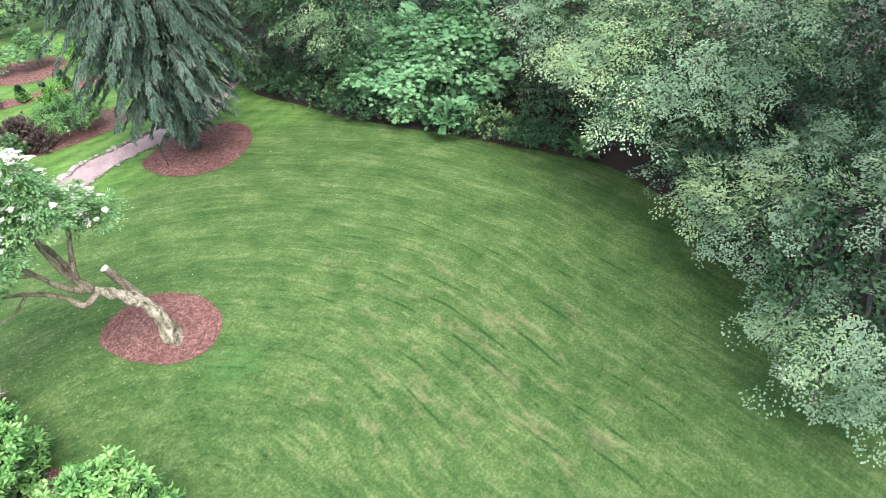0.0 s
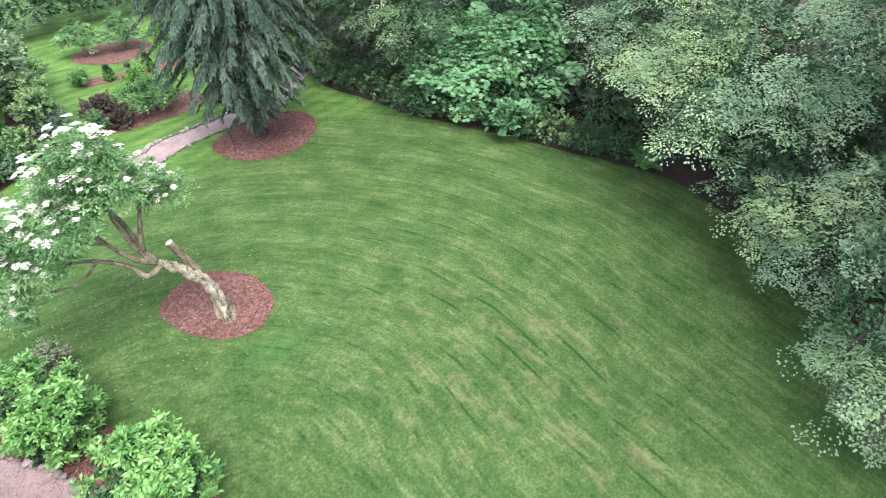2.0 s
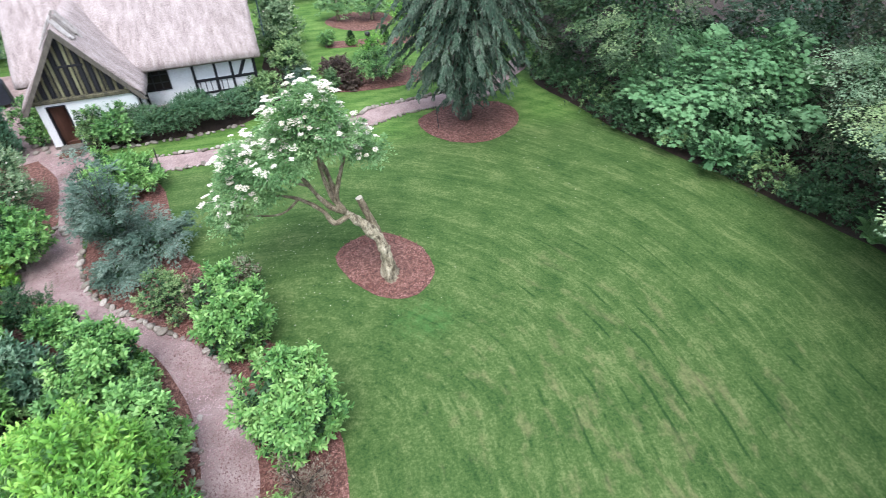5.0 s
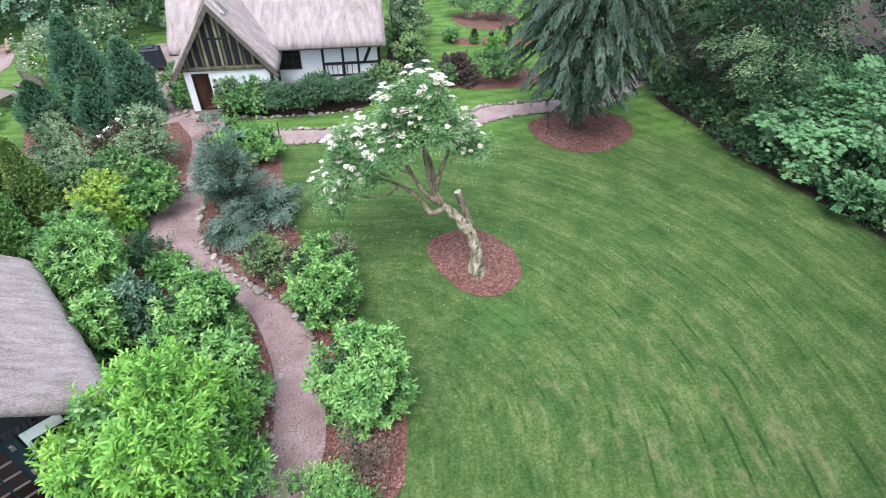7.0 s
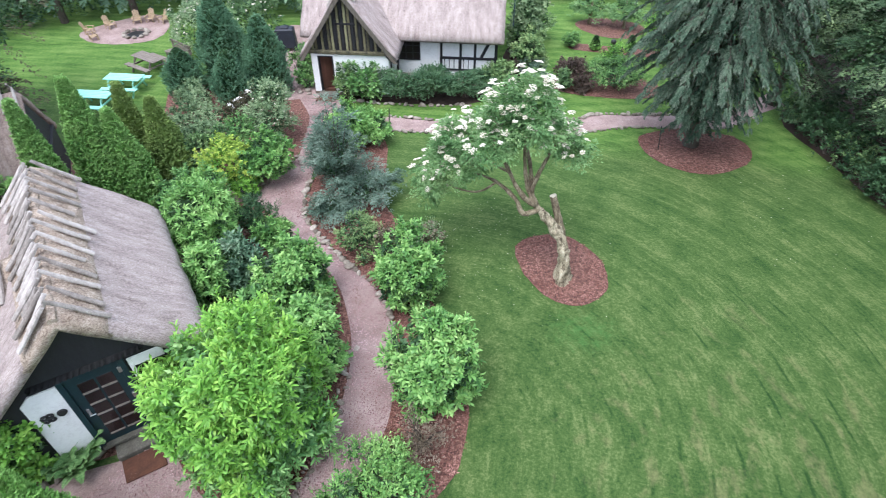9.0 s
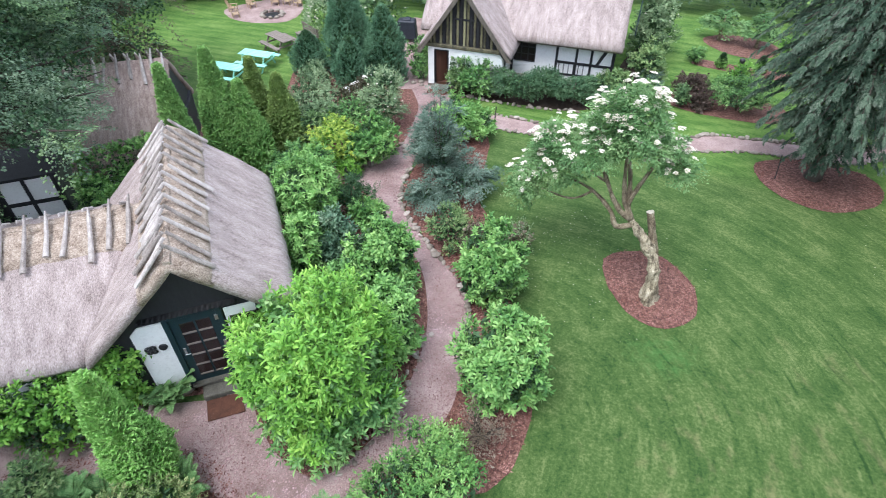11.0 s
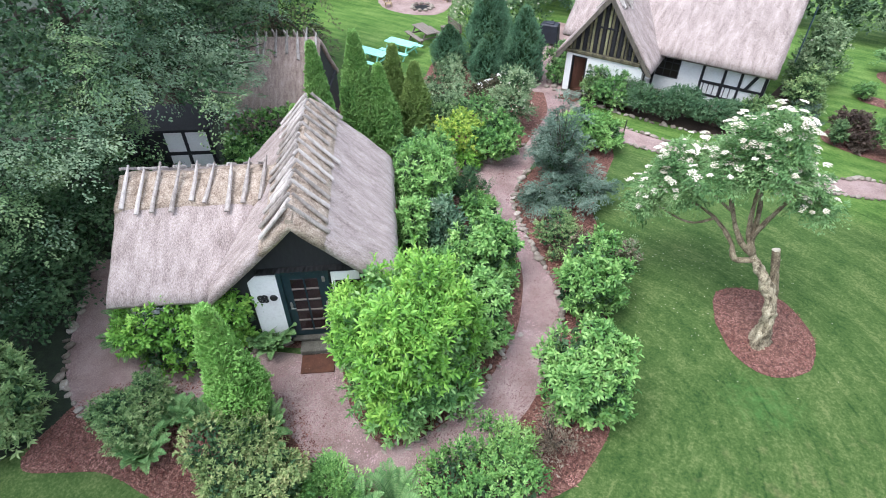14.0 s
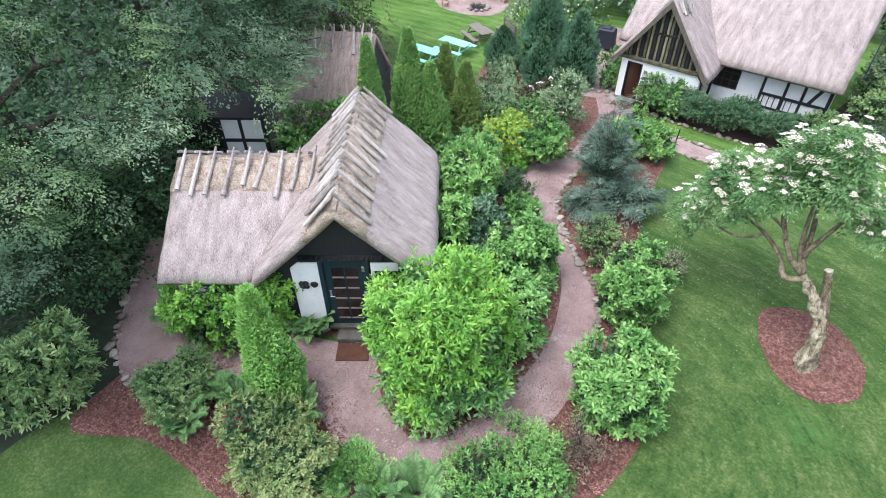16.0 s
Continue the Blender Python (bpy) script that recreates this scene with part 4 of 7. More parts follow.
# ---- ground, paths and beds ----
def sheet(name, outline, z, mat, label, category, kind="structure", parent=None, n=90, wob=0.05, height=0.0):
    """A bed of the given outline; height: how far its middle is heaped up."""
    line = smooth_line(outline, n, closed=True)[:-1]
    c = line.mean(0)
    bm = bmesh.new()
    prev = None
    for k, s in enumerate((1.0, 0.97, 0.9, 0.7, 0.4)):
        ring = []
        for q in line:
            p = c + (q - c) * s
            e = wob * noise.noise(Vector((q[0] * 3, q[1] * 3, 0.3))) if k < 2 else 0
            p = p + (q - c) / max(np.linalg.norm(q - c), 1e-6) * e
            ring.append(bm.verts.new((p[0], p[1], z if k == 0 else z + height * (1 - s**2) + 0.003 * abs(noise.noise(Vector((p[0] * 5, p[1] * 5, 1)))))))
        if prev:
            for i in range(len(ring)):
                j = (i + 1) % len(ring)
                bm.faces.new((prev[i], prev[j], ring[j], ring[i]))
        prev = ring
    bm.faces.new(prev)
    bmesh.ops.recalc_face_normals(bm, faces=bm.faces)
    ob = part(name, bm, mat, parent)
    return tagged(ob, label, category, kind=kind)


def ribbon(name, left, right, z, mat, label, category, n=90):
    a, b = smooth_line(left, n), smooth_line(right, n)
    bm = bmesh.new()
    rows = []
    for p, q in zip(a, b):
        rows.append([bm.verts.new((*(p + (q - p) * s), z + 0.025 * math.sin(math.pi * s) * 0.6)) for s in (0, 0.25, 0.5, 0.75, 1)])
    for r, s in zip(rows, rows[1:]):
        for i in range(4):
            bm.faces.new((r[i], r[i + 1], s[i + 1], s[i]))
    bmesh.ops.recalc_face_normals(bm, faces=bm.faces)
    if sum(f.normal.z for f in bm.faces) < 0:
        bmesh.ops.reverse_faces(bm, faces=bm.faces)
    return tagged(part(name, bm, mat, smooth=True), label, category, kind="structure")


bm = bmesh.new()
bmesh.ops.create_grid(bm, x_segments=24, y_segments=24, size=400)
ground = tagged(part("ground", bm, M_LAWN), "short mown lawn with faded mower stripes and straw patches", "lawn", kind="structure")

PATH_L = [(-10.9, 8.6), (-9.95, 7.2), (-9.55, 5.6), (-9.35, 4.3), (-9.7, 3.2), (-10.4, 2.4), (-9.95, 1.85), (-9.0, 1.25), (-8.2, 0.45), (-7.0, -0.35), (-6.0, -1.3), (-5.35, -2.4), (-4.95, -3.4), (-4.75, -4.6), (-4.75, -5.7), (-4.9, -6.5),
          (-5.15, -7.2), (-5.55, -7.6), (-6.1, -7.57), (-6.75, -7.35), (-7.5, -6.82), (-8.1, -6.2)]
PATH_R = [(-9.0, 8.7), (-8.45, 7.2), (-8.5, 5.6), (-8.55, 4.2), (-8.4, 3.1), (-8.25, 2.2), (-7.86, 1.25), (-6.95, 0.35), (-6.2, -0.3), (-5.55, -0.8), (-4.9, -1.33), (-4.35, -2.05), (-3.98, -3.0), (-3.72, -4.1), (-3.6, -5.2), (-3.84, -6.3),
          (-4.34, -7.54), (-4.71, -8.15), (-5.2, -8.45), (-5.79, -8.68), (-6.6, -8.73), (-7.28, -8.62), (-8.1, -8.4), (-9.1, -8.1)]
ribbon("path_main", PATH_L, PATH_R, 0.012, M_GRAVEL, "winding garden path of pinkish fine gravel", "path", 140)
ribbon("path_lawn", [(-9.4, 7.9), (-8.2, 7.85), (-7.0, 7.75), (-4.8, 7.8), (-2.6, 8.1), (-0.3, 8.65), (1.0, 9.38), (2.4, 9.62), (3.9, 9.9), (5.6, 10.25), (6.6, 11.2), (8.0, 12.6)],
       [(-9.4, 6.9), (-8.2, 6.8), (-6.9, 6.78), (-4.6, 6.98), (-2.2, 7.3), (0.2, 7.92), (1.95, 8.65), (3.2, 8.86), (4.2, 8.95), (5.7, 9.3), (6.9, 10.4), (8.4, 11.6)], 0.017, M_GRAVEL, "pinkish gravel path curving over the lawn", "path", 110)
ribbon("path_cottage", [(-8.6, -6.9), (-9.66, -7.57), (-10.58, -8.7), (-11.46, -9.25), (-12.5, -9.0), (-13.4, -8.1), (-14.6, -7.0)],
       [(-8.5, -8.75), (-9.42, -9.34), (-10.33, -9.94), (-11.3, -11.0), (-12.66, -10.69), (-13.64, -10.08), (-15.9, -8.2)], 0.008, M_GRAVEL, "gravel path running round the thatched cottage", "path", 60)
ribbon("path_house", [(-11.4, 8.3), (-12.2, 9.9), (-13.9, 12.9), (-14.2, 16.0)], [(-9.6, 8.9), (-11.2, 10.6), (-12.4, 13.0), (-12.3, 16.0)], 0.007, M_GRAVEL, "gravel way beside the white house", "path", 40)
ribbon("path_branch", [(-10.2, 2.6), (-11.3, 1.9), (-12.4, 0.6)], [(-9.9, 1.8), (-10.8, 1.2), (-11.8, 0.0)], 0.007, M_GRAVEL, "short gravel side path between shrubs", "path", 24)
sheet("patio", [(-24.0, 13.2), (-22.2, 12.0), (-20.0, 12.9), (-20.3, 14.9), (-22.0, 16.0)], 0.012, M_GRAVEL, "round gravel place for a fire", "patio", wob=0.05)

BED = "bed of shredded red-brown bark mulch"
sheet("bed_elder", [(-1.42, 1.1), (-0.75, 1.75), (0.15, 1.78), (0.95, 1.05), (1.18, 0.2), (0.98, -0.5), (0.3, -0.92), (-0.55, -0.66), (-1.15, 0.15)], 0.012, M_MULCH, "round bed of red-brown bark mulch under the old tree", "mulch bed", height=0.05)
sheet("bed_spruce", [(2.5, 8.0), (2.7, 6.9), (3.5, 6.15), (4.6, 5.95), (5.8, 6.6), (6.35, 7.5), (6.1, 8.5), (5.0, 8.95), (3.6, 8.8)], 0.013, M_MULCH, "round bed of red-brown bark mulch under the spruce", "mulch bed", height=0.06)
sheet("bed_lawn_side", [(-8.15, 2.0), (-7.7, 1.15), (-6.85, 0.3), (-5.5, -0.85), (-4.4, -1.95), (-3.9, -3.3), (-3.62, -4.6), (-3.65, -5.6), (-3.3, -6.5), (-2.5, -6.7), (-2.0, -6.1), (-1.9, -5.2), (-1.95, -4.3), (-2.5, -2.65), (-3.3, -1.55), (-4.0, -0.2), (-4.75, 1.25), (-5.6, 2.3), (-6.2, 3.3), (-6.35, 4.5), (-6.4, 5.6), (-7.0, 6.35), (-8.2, 6.4), (-8.35, 5.0), (-8.3, 3.2)], 0.006, M_MULCH, BED, "mulch bed", n=150)
sheet("bed_cottage", [(-4.75, -3.6), (-4.55, -5.0), (-4.7, -6.3), (-5.1, -7.5), (-6.0, -7.75), (-7.0, -7.5), (-7.9, -6.6), (-7.9, -4.6), (-9.3, -3.0), (-11.0, -1.6), (-11.4, 0.4), (-10.5, 1.45), (-9.3, 1.4), (-8.0, 0.55), (-6.7, -0.4), (-5.7, -1.5)], 0.005, M_MULCH, BED, "mulch bed", n=140)
sheet("bed_front", [(-2.5, -6.8), (-3.6, -6.5), (-4.2, -7.6), (-4.7, -8.3), (-5.7, -8.5), (-6.7, -8.4), (-8.0, -8.0), (-9.5, -8.6), (-10.6, -9.4), (-11.7, -10.6), (-11.2, -12.4), (-9.8, -11.5), (-8.6, -11.2), (-7.7, -11.1), (-6.6, -10.9), (-5.0, -9.7), (-3.6, -8.3)], 0.004, M_MULCH, BED, "mulch bed", n=140)
sheet("bed_eave", [(-8.7, -6.5), (-9.7, -7.4), (-10.6, -8.5), (-11.6, -9.1), (-12.7, -8.6), (-13.6, -7.6), (-12.4, -5.8), (-10.0, -5.0)], 0.004, M_MULCH, BED, "mulch bed")
sheet("bed_pond", [(-9.5, 4.2), (-9.8, 3.2), (-10.5, 2.4), (-11.6, 1.9), (-13.0, 0.4), (-14.8, 0.6), (-17.2, 1.6), (-16.8, 3.6), (-15.6, 6.0), (-16.4, 8.4), (-15.2, 10.2), (-13.0, 10.0), (-11.2, 9.2), (-9.8, 7.3), (-9.35, 5.6)], 0.003, M_MULCH, BED, "mulch bed", n=130)
sheet("bed_house", [(-9.2, 9.1), (-8.9, 8.75), (-7.1, 8.9), (-5.4, 9.05), (-4.0, 9.4), (-2.9, 10.35), (-2.4, 11.2), (-4.2, 11.3), (-6.9, 10.9), (-7.2, 9.5)], 0.006, M_SOIL, "planted border of dark soil before the house", "border", n=110)
sheet("bed_fruit", [(0.0, 18.7), (0.9, 17.6), (2.3, 17.3), (3.4, 18.2), (3.2, 19.4), (1.8, 19.9), (0.6, 19.6)], 0.012, M_MULCH, BED, "mulch bed")
sheet("bed_strip", [(-0.3, 15.75), (0.4, 15.5), (1.8, 15.4), (3.2, 15.3), (4.2, 15.3), (4.1, 16.0), (2.8, 16.2), (1.2, 16.25), (0.1, 16.3)], 0.012, M_MULCH, BED, "mulch bed")
sheet("bed_hedge", [(-0.85, 12.0), (-0.7, 11.3), (0.2, 11.0), (1.6, 10.95), (3.2, 11.3), (3.5, 12.6), (1.8, 13.2), (-0.2, 13.1)], 0.012, M_MULCH, BED, "mulch bed")
sheet("bed_gable", [(-2.9, 11.6), (-2.3, 11.0), (-1.8, 12.2), (-1.7, 14.0), (-1.9, 16.5), (-2.7, 16.8), (-3.2, 14.0)], 0.01, M_SOIL, "narrow border of dark soil along the gable", "border")
sheet("woodland_floor", [(8.0, 10.6), (8.7, 8.0), (9.6, 5.4), (10.7, 3.5), (11.9, 1.4), (12.9, -0.9), (13.6, -2.3), (13.9, -4.0), (13.6, -6.2), (12.6, -9.0), (12.2, -13), (14, -22), (40, -22), (44, 8), (34, 34), (12, 30), (10.2, 16)], 0.006, M_SOIL, "bare woodland soil with brown leaf litter", "woodland floor", n=200, wob=0.2)
sheet("woodland_floor_west", [(-11.4, -10.4), (-12.0, -9.4), (-13.2, -8.0), (-14.4, -6.6), (-15.0, -4.0), (-17.4, -1.2), (-20.5, 0.6), (-24.0, 3.0), (-30, 6), (-42, 6), (-44, -22), (-20, -24), (-12.6, -16), (-11.6, -12.6)], 0.002, M_COVERED, "woodland soil coloured dark green like undergrowth", "woodland floor", n=200, wob=0.2)

# Edging stones, each set by hand along the gravel.
STONES = []
for s in range(8):
    bm = bmesh.new()
    bmesh.ops.create_icosphere(bm, subdivisions=1, radius=0.5)
    for v in bm.verts:
        v.co *= 1 + 0.5 * noise.noise(v.co * 2.6 + Vector((s * 3.3, 0, 0)))
        v.co.z *= 0.72
    me = bpy.data.meshes.new("border_stone")
    bm.to_mesh(me)
    bm.free()
    me.materials.append(M_STONE)
    me.polygons.foreach_set("use_smooth", [True] * len(me.polygons))
    STONES.append(me)
stone_rng = random.Random(5)


def edging(label, lines):
    root = thing("stone_edging", (0, 0, 0), label, "stone edging", "path edgings")
    for pts, size, gap, jitter in lines:
        total = sum(math.dist(a, b) for a, b in zip(pts, pts[1:]))
        for q in smooth_line(pts, max(2, int(total / gap))):
            ob = new("border_stone", stone_rng.choice(STONES))
            ob.parent = root
            s = size * stone_rng.uniform(0.65, 1.35)
            ob.matrix_local = Matrix.LocRotScale((q[0] + stone_rng.gauss(0, jitter), q[1] + stone_rng.gauss(0, jitter), s * 0.18), Euler((stone_rng.gauss(0, 0.2), stone_rng.gauss(0, 0.2), stone_rng.uniform(0, 6.3))), (s * stone_rng.uniform(0.8, 1.55), s * stone_rng.uniform(0.75, 1.1), s * stone_rng.uniform(0.6, 1.1)))
    return root


edging("row of rounded grey field stones along the gravel", [(PATH_R[4:13], 0.2, 0.19, 0.02), (PATH_L[12:18], 0.13, 0.15, 0.06), (PATH_L[14:17], 0.11, 0.17, 0.1), ([(-10.0, 1.9), (-9.75, 2.9), (-9.5, 3.7), (-9.3, 4.4)], 0.2, 0.2, 0.05)])
edging("pale rounded stones lining both sides of the lawn path", [([(-6.9, 7.8), (-4.8, 7.85), (-2.6, 8.15), (-0.3, 8.7), (1.0, 9.43), (2.4, 9.67), (3.9, 9.95), (5.6, 10.3)], 0.21, 0.2, 0.02),
       ([(-6.9, 6.75), (-4.6, 6.93), (-2.2, 7.25), (0.2, 7.87), (1.95, 8.6), (3.2, 8.8), (4.6, 9.0), (5.8, 9.3), (6.9, 10.3)], 0.16, 0.2, 0.02), ([(-8.6, 8.7), (-7.0, 8.8), (-5.3, 8.95), (-4.0, 9.3)], 0.2, 0.24, 0.04)])
edging("field stones along the woodland side of the gravel", [([(-11.3, -11.05), (-12.66, -10.75), (-13.64, -10.15), (-14.6, -9.25), (-15.9, -8.2)], 0.2, 0.22, 0.05), ([(-9.75, -7.6), (-10.6, -8.62), (-11.46, -9.15), (-12.5, -8.9)], 0.2, 0.3, 0.05), ([(-11.3, -11.0), (-10.6, -10.4), (-10.0, -9.9)], 0.22, 0.3, 0.05), ([(-9.3, -6.9), (-9.5, -7.2)], 0.25, 0.18, 0.05)])


# ---- thatched buildings ----
def thatch(name, parent, mat, x_left, x_right, z_left, z_right, apex, y0, y1, thick=0.26, ny=36, nx=14, label="", rough=0.035, turn=None, start=None):
    """A thatched roof with its ridge along y: thick, rounded at eaves and verges, uneven."""
    ax, az = apex
    prof = []
    for i in range(nx + 1):
        s = i / nx
        prof.append((x_left + (ax - x_left) * s, z_left + (az - z_left) * s - 0.10 * math.sin(math.pi * s) * 0.3))
    for i in range(1, nx + 1):
        s = i / nx
        prof.append((ax + (x_right - ax) * s, az + (z_right - az) * s - 0.10 * math.sin(math.pi * s) * 0.3))
    m = len(prof)
    bm = bmesh.new()
    rows = []
    for j in range(ny + 1):
        edge = min(j, ny - j)
        row_o, row_i = [], []
        for i, (x, z) in enumerate(prof):
            side = -1 if i < nx else 1
            first = start(z) if start else y0
            y = first + (y1 - first) * j / ny
            end = min(i, m - 1 - i)
            nxx, nz = (-(az - z_left), ax - x_left) if i <= nx else (az - z_right, x_right - ax)
            ln = math.hypot(nxx, nz)
            nxx, nz = nxx / ln, nz / ln
            if i == nx:
                nxx, nz = 0, 1
            t = thick * (0.55 if end == 0 else 0.9 if end == 1 else 1) * (0.62 if edge == 0 else 0.9 if edge == 1 else 1)
            w = rough * (noise.noise(Vector((x * 1.3, y * 1.3, z * 1.3))) + 0.6 * noise.noise(Vector((x * 4, y * 4, z * 4 + 7))))
            yy = y + (0.03 * noise.noise(Vector((x * 3, z * 3, j))) if edge == 0 else 0)
            row_o.append(bm.verts.new((x + nxx * (t + w) + (side * 0.02 * noise.noise(Vector((y * 4, 0, side))) if end == 0 else 0), yy, z + nz * (t + w))))
            row_i.append(bm.verts.new((x, y + (0.05 if j == 0 else -0.05 if j == ny else 0), z)))
        rows.append((row_o, row_i))
    for (o0, i0), (o1, i1) in zip(rows, rows[1:]):
        for i in range(m - 1):
            bm.faces.new((o0[i], o1[i], o1[i + 1], o0[i + 1]))
            bm.faces.new((i0[i], i0[i + 1], i1[i + 1], i1[i]))
        bm.faces.new((o0[0], i0[0], i1[0], o1[0]))
        bm.faces.new((o0[-1], o1[-1], i1[-1], i0[-1]))
    for o, q in (rows[0], rows[-1]):
        for i in range(m - 1):
            bm.faces.new((o[i], o[i + 1], q[i + 1], q[i]))
    bmesh.ops.recalc_face_normals(bm, faces=bm.faces)
    ob = part(name, bm, mat, parent, label, smooth=True)
    if turn is not None:
        ob.matrix_local = turn
    return ob


pole_rng = random.Random(11)


def ridge_poles(roof, apex, slope_l, slope_r, ys, length, thick=0.28, sides=(-1, 1), width=0.1, label="", lean=0.0):
    """Cleft oak poles that straddle the ridge in crossing pairs. slope: fall per metre across."""
    ax, az = apex
    for y in ys:
        for side in sides:
            sl = slope_l if side < 0 else slope_r
            w = Vector((side, 0, -sl)).normalized()
            nrm = Vector((side * sl, 0, 1)).normalized()
            L = length * pole_rng.uniform(0.85, 1.15)
            yy = y + side * 0.06 + pole_rng.gauss(0, 0.02)
            a = Vector((ax, yy, az)) + nrm * (thick + 0.07) - w * pole_rng.uniform(0.22, 0.42)
            skew = pole_rng.gauss(0, 0.05) + lean
            pts = [a + w * (L * s) + Vector((0, skew * s + 0.008 * math.sin(s * 5 + y), 0)) + nrm * (0.03 - 0.07 * s + 0.006 * math.sin(s * 7 + y * 3)) for s in (0, 0.25, 0.5, 0.75, 1)]
            bm = bmesh.new()
            rings = []
            for i, p in enumerate(pts):
                hw = width / 2 * (0.3, 0.78, 0.95, 1.0, 1.05)[i] * pole_rng.uniform(0.85, 1.15)
                rings.append([bm.verts.new(p + Vector((0, sy * hw, 0)) + nrm * sz) for sy, sz in ((-0.9, -0.025), (0.9, -0.025), (1, 0.01), (0.45, 0.04), (-0.5, 0.035), (-1, 0.005))])
            for r, s in zip(rings, rings[1:]):
                for k in range(6):
                    bm.faces.new((r[k], r[(k + 1) % 6], s[(k + 1) % 6], s[k]))
            bm.faces.new(rings[0])
            bm.faces.new(rings[-1][::-1])
            bmesh.ops.recalc_face_normals(bm, faces=bm.faces)
            part("ridge_pole", bm, M_POLE, roof, label)


# The small thatched cottage: door gable on local x, ridge on local y, a lower wing on its west side.
cottage = thing("cottage", (-8.73, -6.49, 0), "small thatched cottage with black gable, white panels and dark door", "cottage", rz=42.1)
APEX, EAVE, SL = 3.80, 1.86, 1.0
part("wall", prism([(-1.72, 0), (-0.56, 0), (-0.56, 2.5), (-1.28, 2.5), (-1.72, 2.06)], 0.0, 0.18), M_BLACK, cottage)
part("wall", prism([(0.58, 0), (1.72, 0), (1.72, 2.12), (1.34, 2.5), (0.58, 2.5)], 0.0, 0.18), M_BLACK, cottage)
part("gable", prism([(-1.28, 2.501), (1.34, 2.501), (0.05, 3.79)], 0.003, 0.16), M_BLACK, cottage, "tarred black gable boarding")
part("wall", boxed(1.54, 1.72, 0.18, 4.6, 0, 2.1), M_WHITE, cottage, "limewashed wall")
part("wall", boxed(-1.72, 1.72, 4.6, 4.78, 0, 2.05), M_WHITE, cottage, "limewashed wall")
part("gable", prism([(-1.70, 2.051), (1.70, 2.051), (0.05, 3.74)], 4.61, 4.77), M_BLACK, cottage)
part("lintel", boxed(-1.0, 0.95, -0.05, 0.0, 2.40, 2.48), M_BLACK, cottage)
# a scalloped drip edge over the door
bm = bmesh.new()
pts = [(-0.95 + i * 0.05, (0.022 if i % 2 else 0.0)) for i in range(38)]
lo = [bm.verts.new((x, -0.12, 2.48 + z)) for x, z in pts]
hi = [bm.verts.new((x, 0.0, 2.545)) for x, z in pts]
for i in range(len(pts) - 1):
    bm.faces.new((lo[i], lo[i + 1], hi[i + 1], hi[i]))
bmesh.ops.solidify(bm, geom=list(bm.faces), thickness=0.012)
part("drip_edge", bm, M_IRON, cottage, "scalloped grey drip edge")
part("panel", prism([(-1.2, 0.22), (-0.56, 0.22), (-0.56, 2.34), (-1.02, 2.34), (-1.2, 2.16)], -0.025, 0.0), M_WHITE, cottage, "white limewashed panel")
part("panel", boxed(0.62, 0.70, -0.025, 0.0, 0.3, 2.34), M_WHITE, cottage, "white limewashed panel")
part("panel", boxed(0.70, 1.25, -0.023, 0.0, 2.08, 2.34), M_WHITE, cottage, "white limewashed panel")
part("panel", boxed(0.70, 1.25, -0.023, 0.0, 0.3, 1.2), M_WHITE, cottage, "white limewashed panel")
win = part("window", boxed(0.72, 1.23, -0.012, 0.0, 1.22, 2.06), M_GLASS, cottage, "narrow dark side window")
part("glazing_bar", boxed(0.95, 0.99, -0.03, -0.012, 1.22, 2.06), M_WHITE, win)
part("glazing_bar", boxed(0.72, 1.23, -0.032, -0.012, 1.62, 1.66), M_WHITE, win)
# wall ornaments: a dark wrought rosette and a round plaque
bm = bmesh.new()
for cx, cz, r in ((-1.0, 1.70, 0.07), (-0.91, 1.71, 0.065), (-0.99, 1.60, 0.06), (-0.9, 1.60, 0.06)):
    for q in range(3):
        a0 = 6.283 * q / 3
        tube([(cx + r * (0.4 + 0.3 * q) * math.cos(t), -0.05, cz + r * (0.4 + 0.3 * q) * math.sin(t)) for t in np.linspace(0, 6.0, 9)], [0.011] * 9, 4, bm)
part("wall_rosette", bm, M_IRON, cottage, "dark wrought-iron rosette")
bm = bmesh.new()
bmesh.ops.create_cone(bm, cap_ends=True, segments=20, radius1=0.09, radius2=0.075, depth=0.03, matrix=Matrix.Translation((-0.72, -0.045, 1.66)) @ Matrix.Rotation(radians(90), 4, "X"))
part("wall_plaque", bm, M_IRON, cottage, "round black plaque")
# the glazed door
door = part("door", boxed(-0.45, 0.47, -0.015, 0.03, 0.30, 2.36), M_DOOR, cottage, "dark petrol-green glazed door")
for x0, x1 in ((-0.56, -0.45), (0.47, 0.58)):
    part("door_frame", boxed(x0, x1, -0.06, 0.06, 0.26, 2.42), M_DOOR, door)
part("door_frame", boxed(-0.45, 0.47, -0.06, 0.06, 2.36, 2.44), M_DOOR, door)
for r in range(5):
    for c in range(2):
        x0, z0 = -0.28 + c * 0.32, 0.52 + r * 0.34
        part("pane", boxed(x0, x0 + 0.28, -0.022, -0.013, z0 + 0.03, z0 + 0.30, 0.003), M_GLASS, door, "dark glass pane")
        part("glazing_bar", boxed(x0, x0 + 0.28, -0.045, -0.016, z0 - 0.012, z0 + 0.028, 0.006), M_GREYWOOD, door, "weathered pale bar")
part("handle", tube([(-0.37, -0.03, 1.32), (-0.37, -0.09, 1.32), (-0.27, -0.09, 1.32)], [0.013] * 3, 6), M_BRASS, door, "steel lever handle")
part("handle_plate", boxed(-0.395, -0.345, -0.03, -0.012, 1.24, 1.46, 0.004), M_BRASS, door)
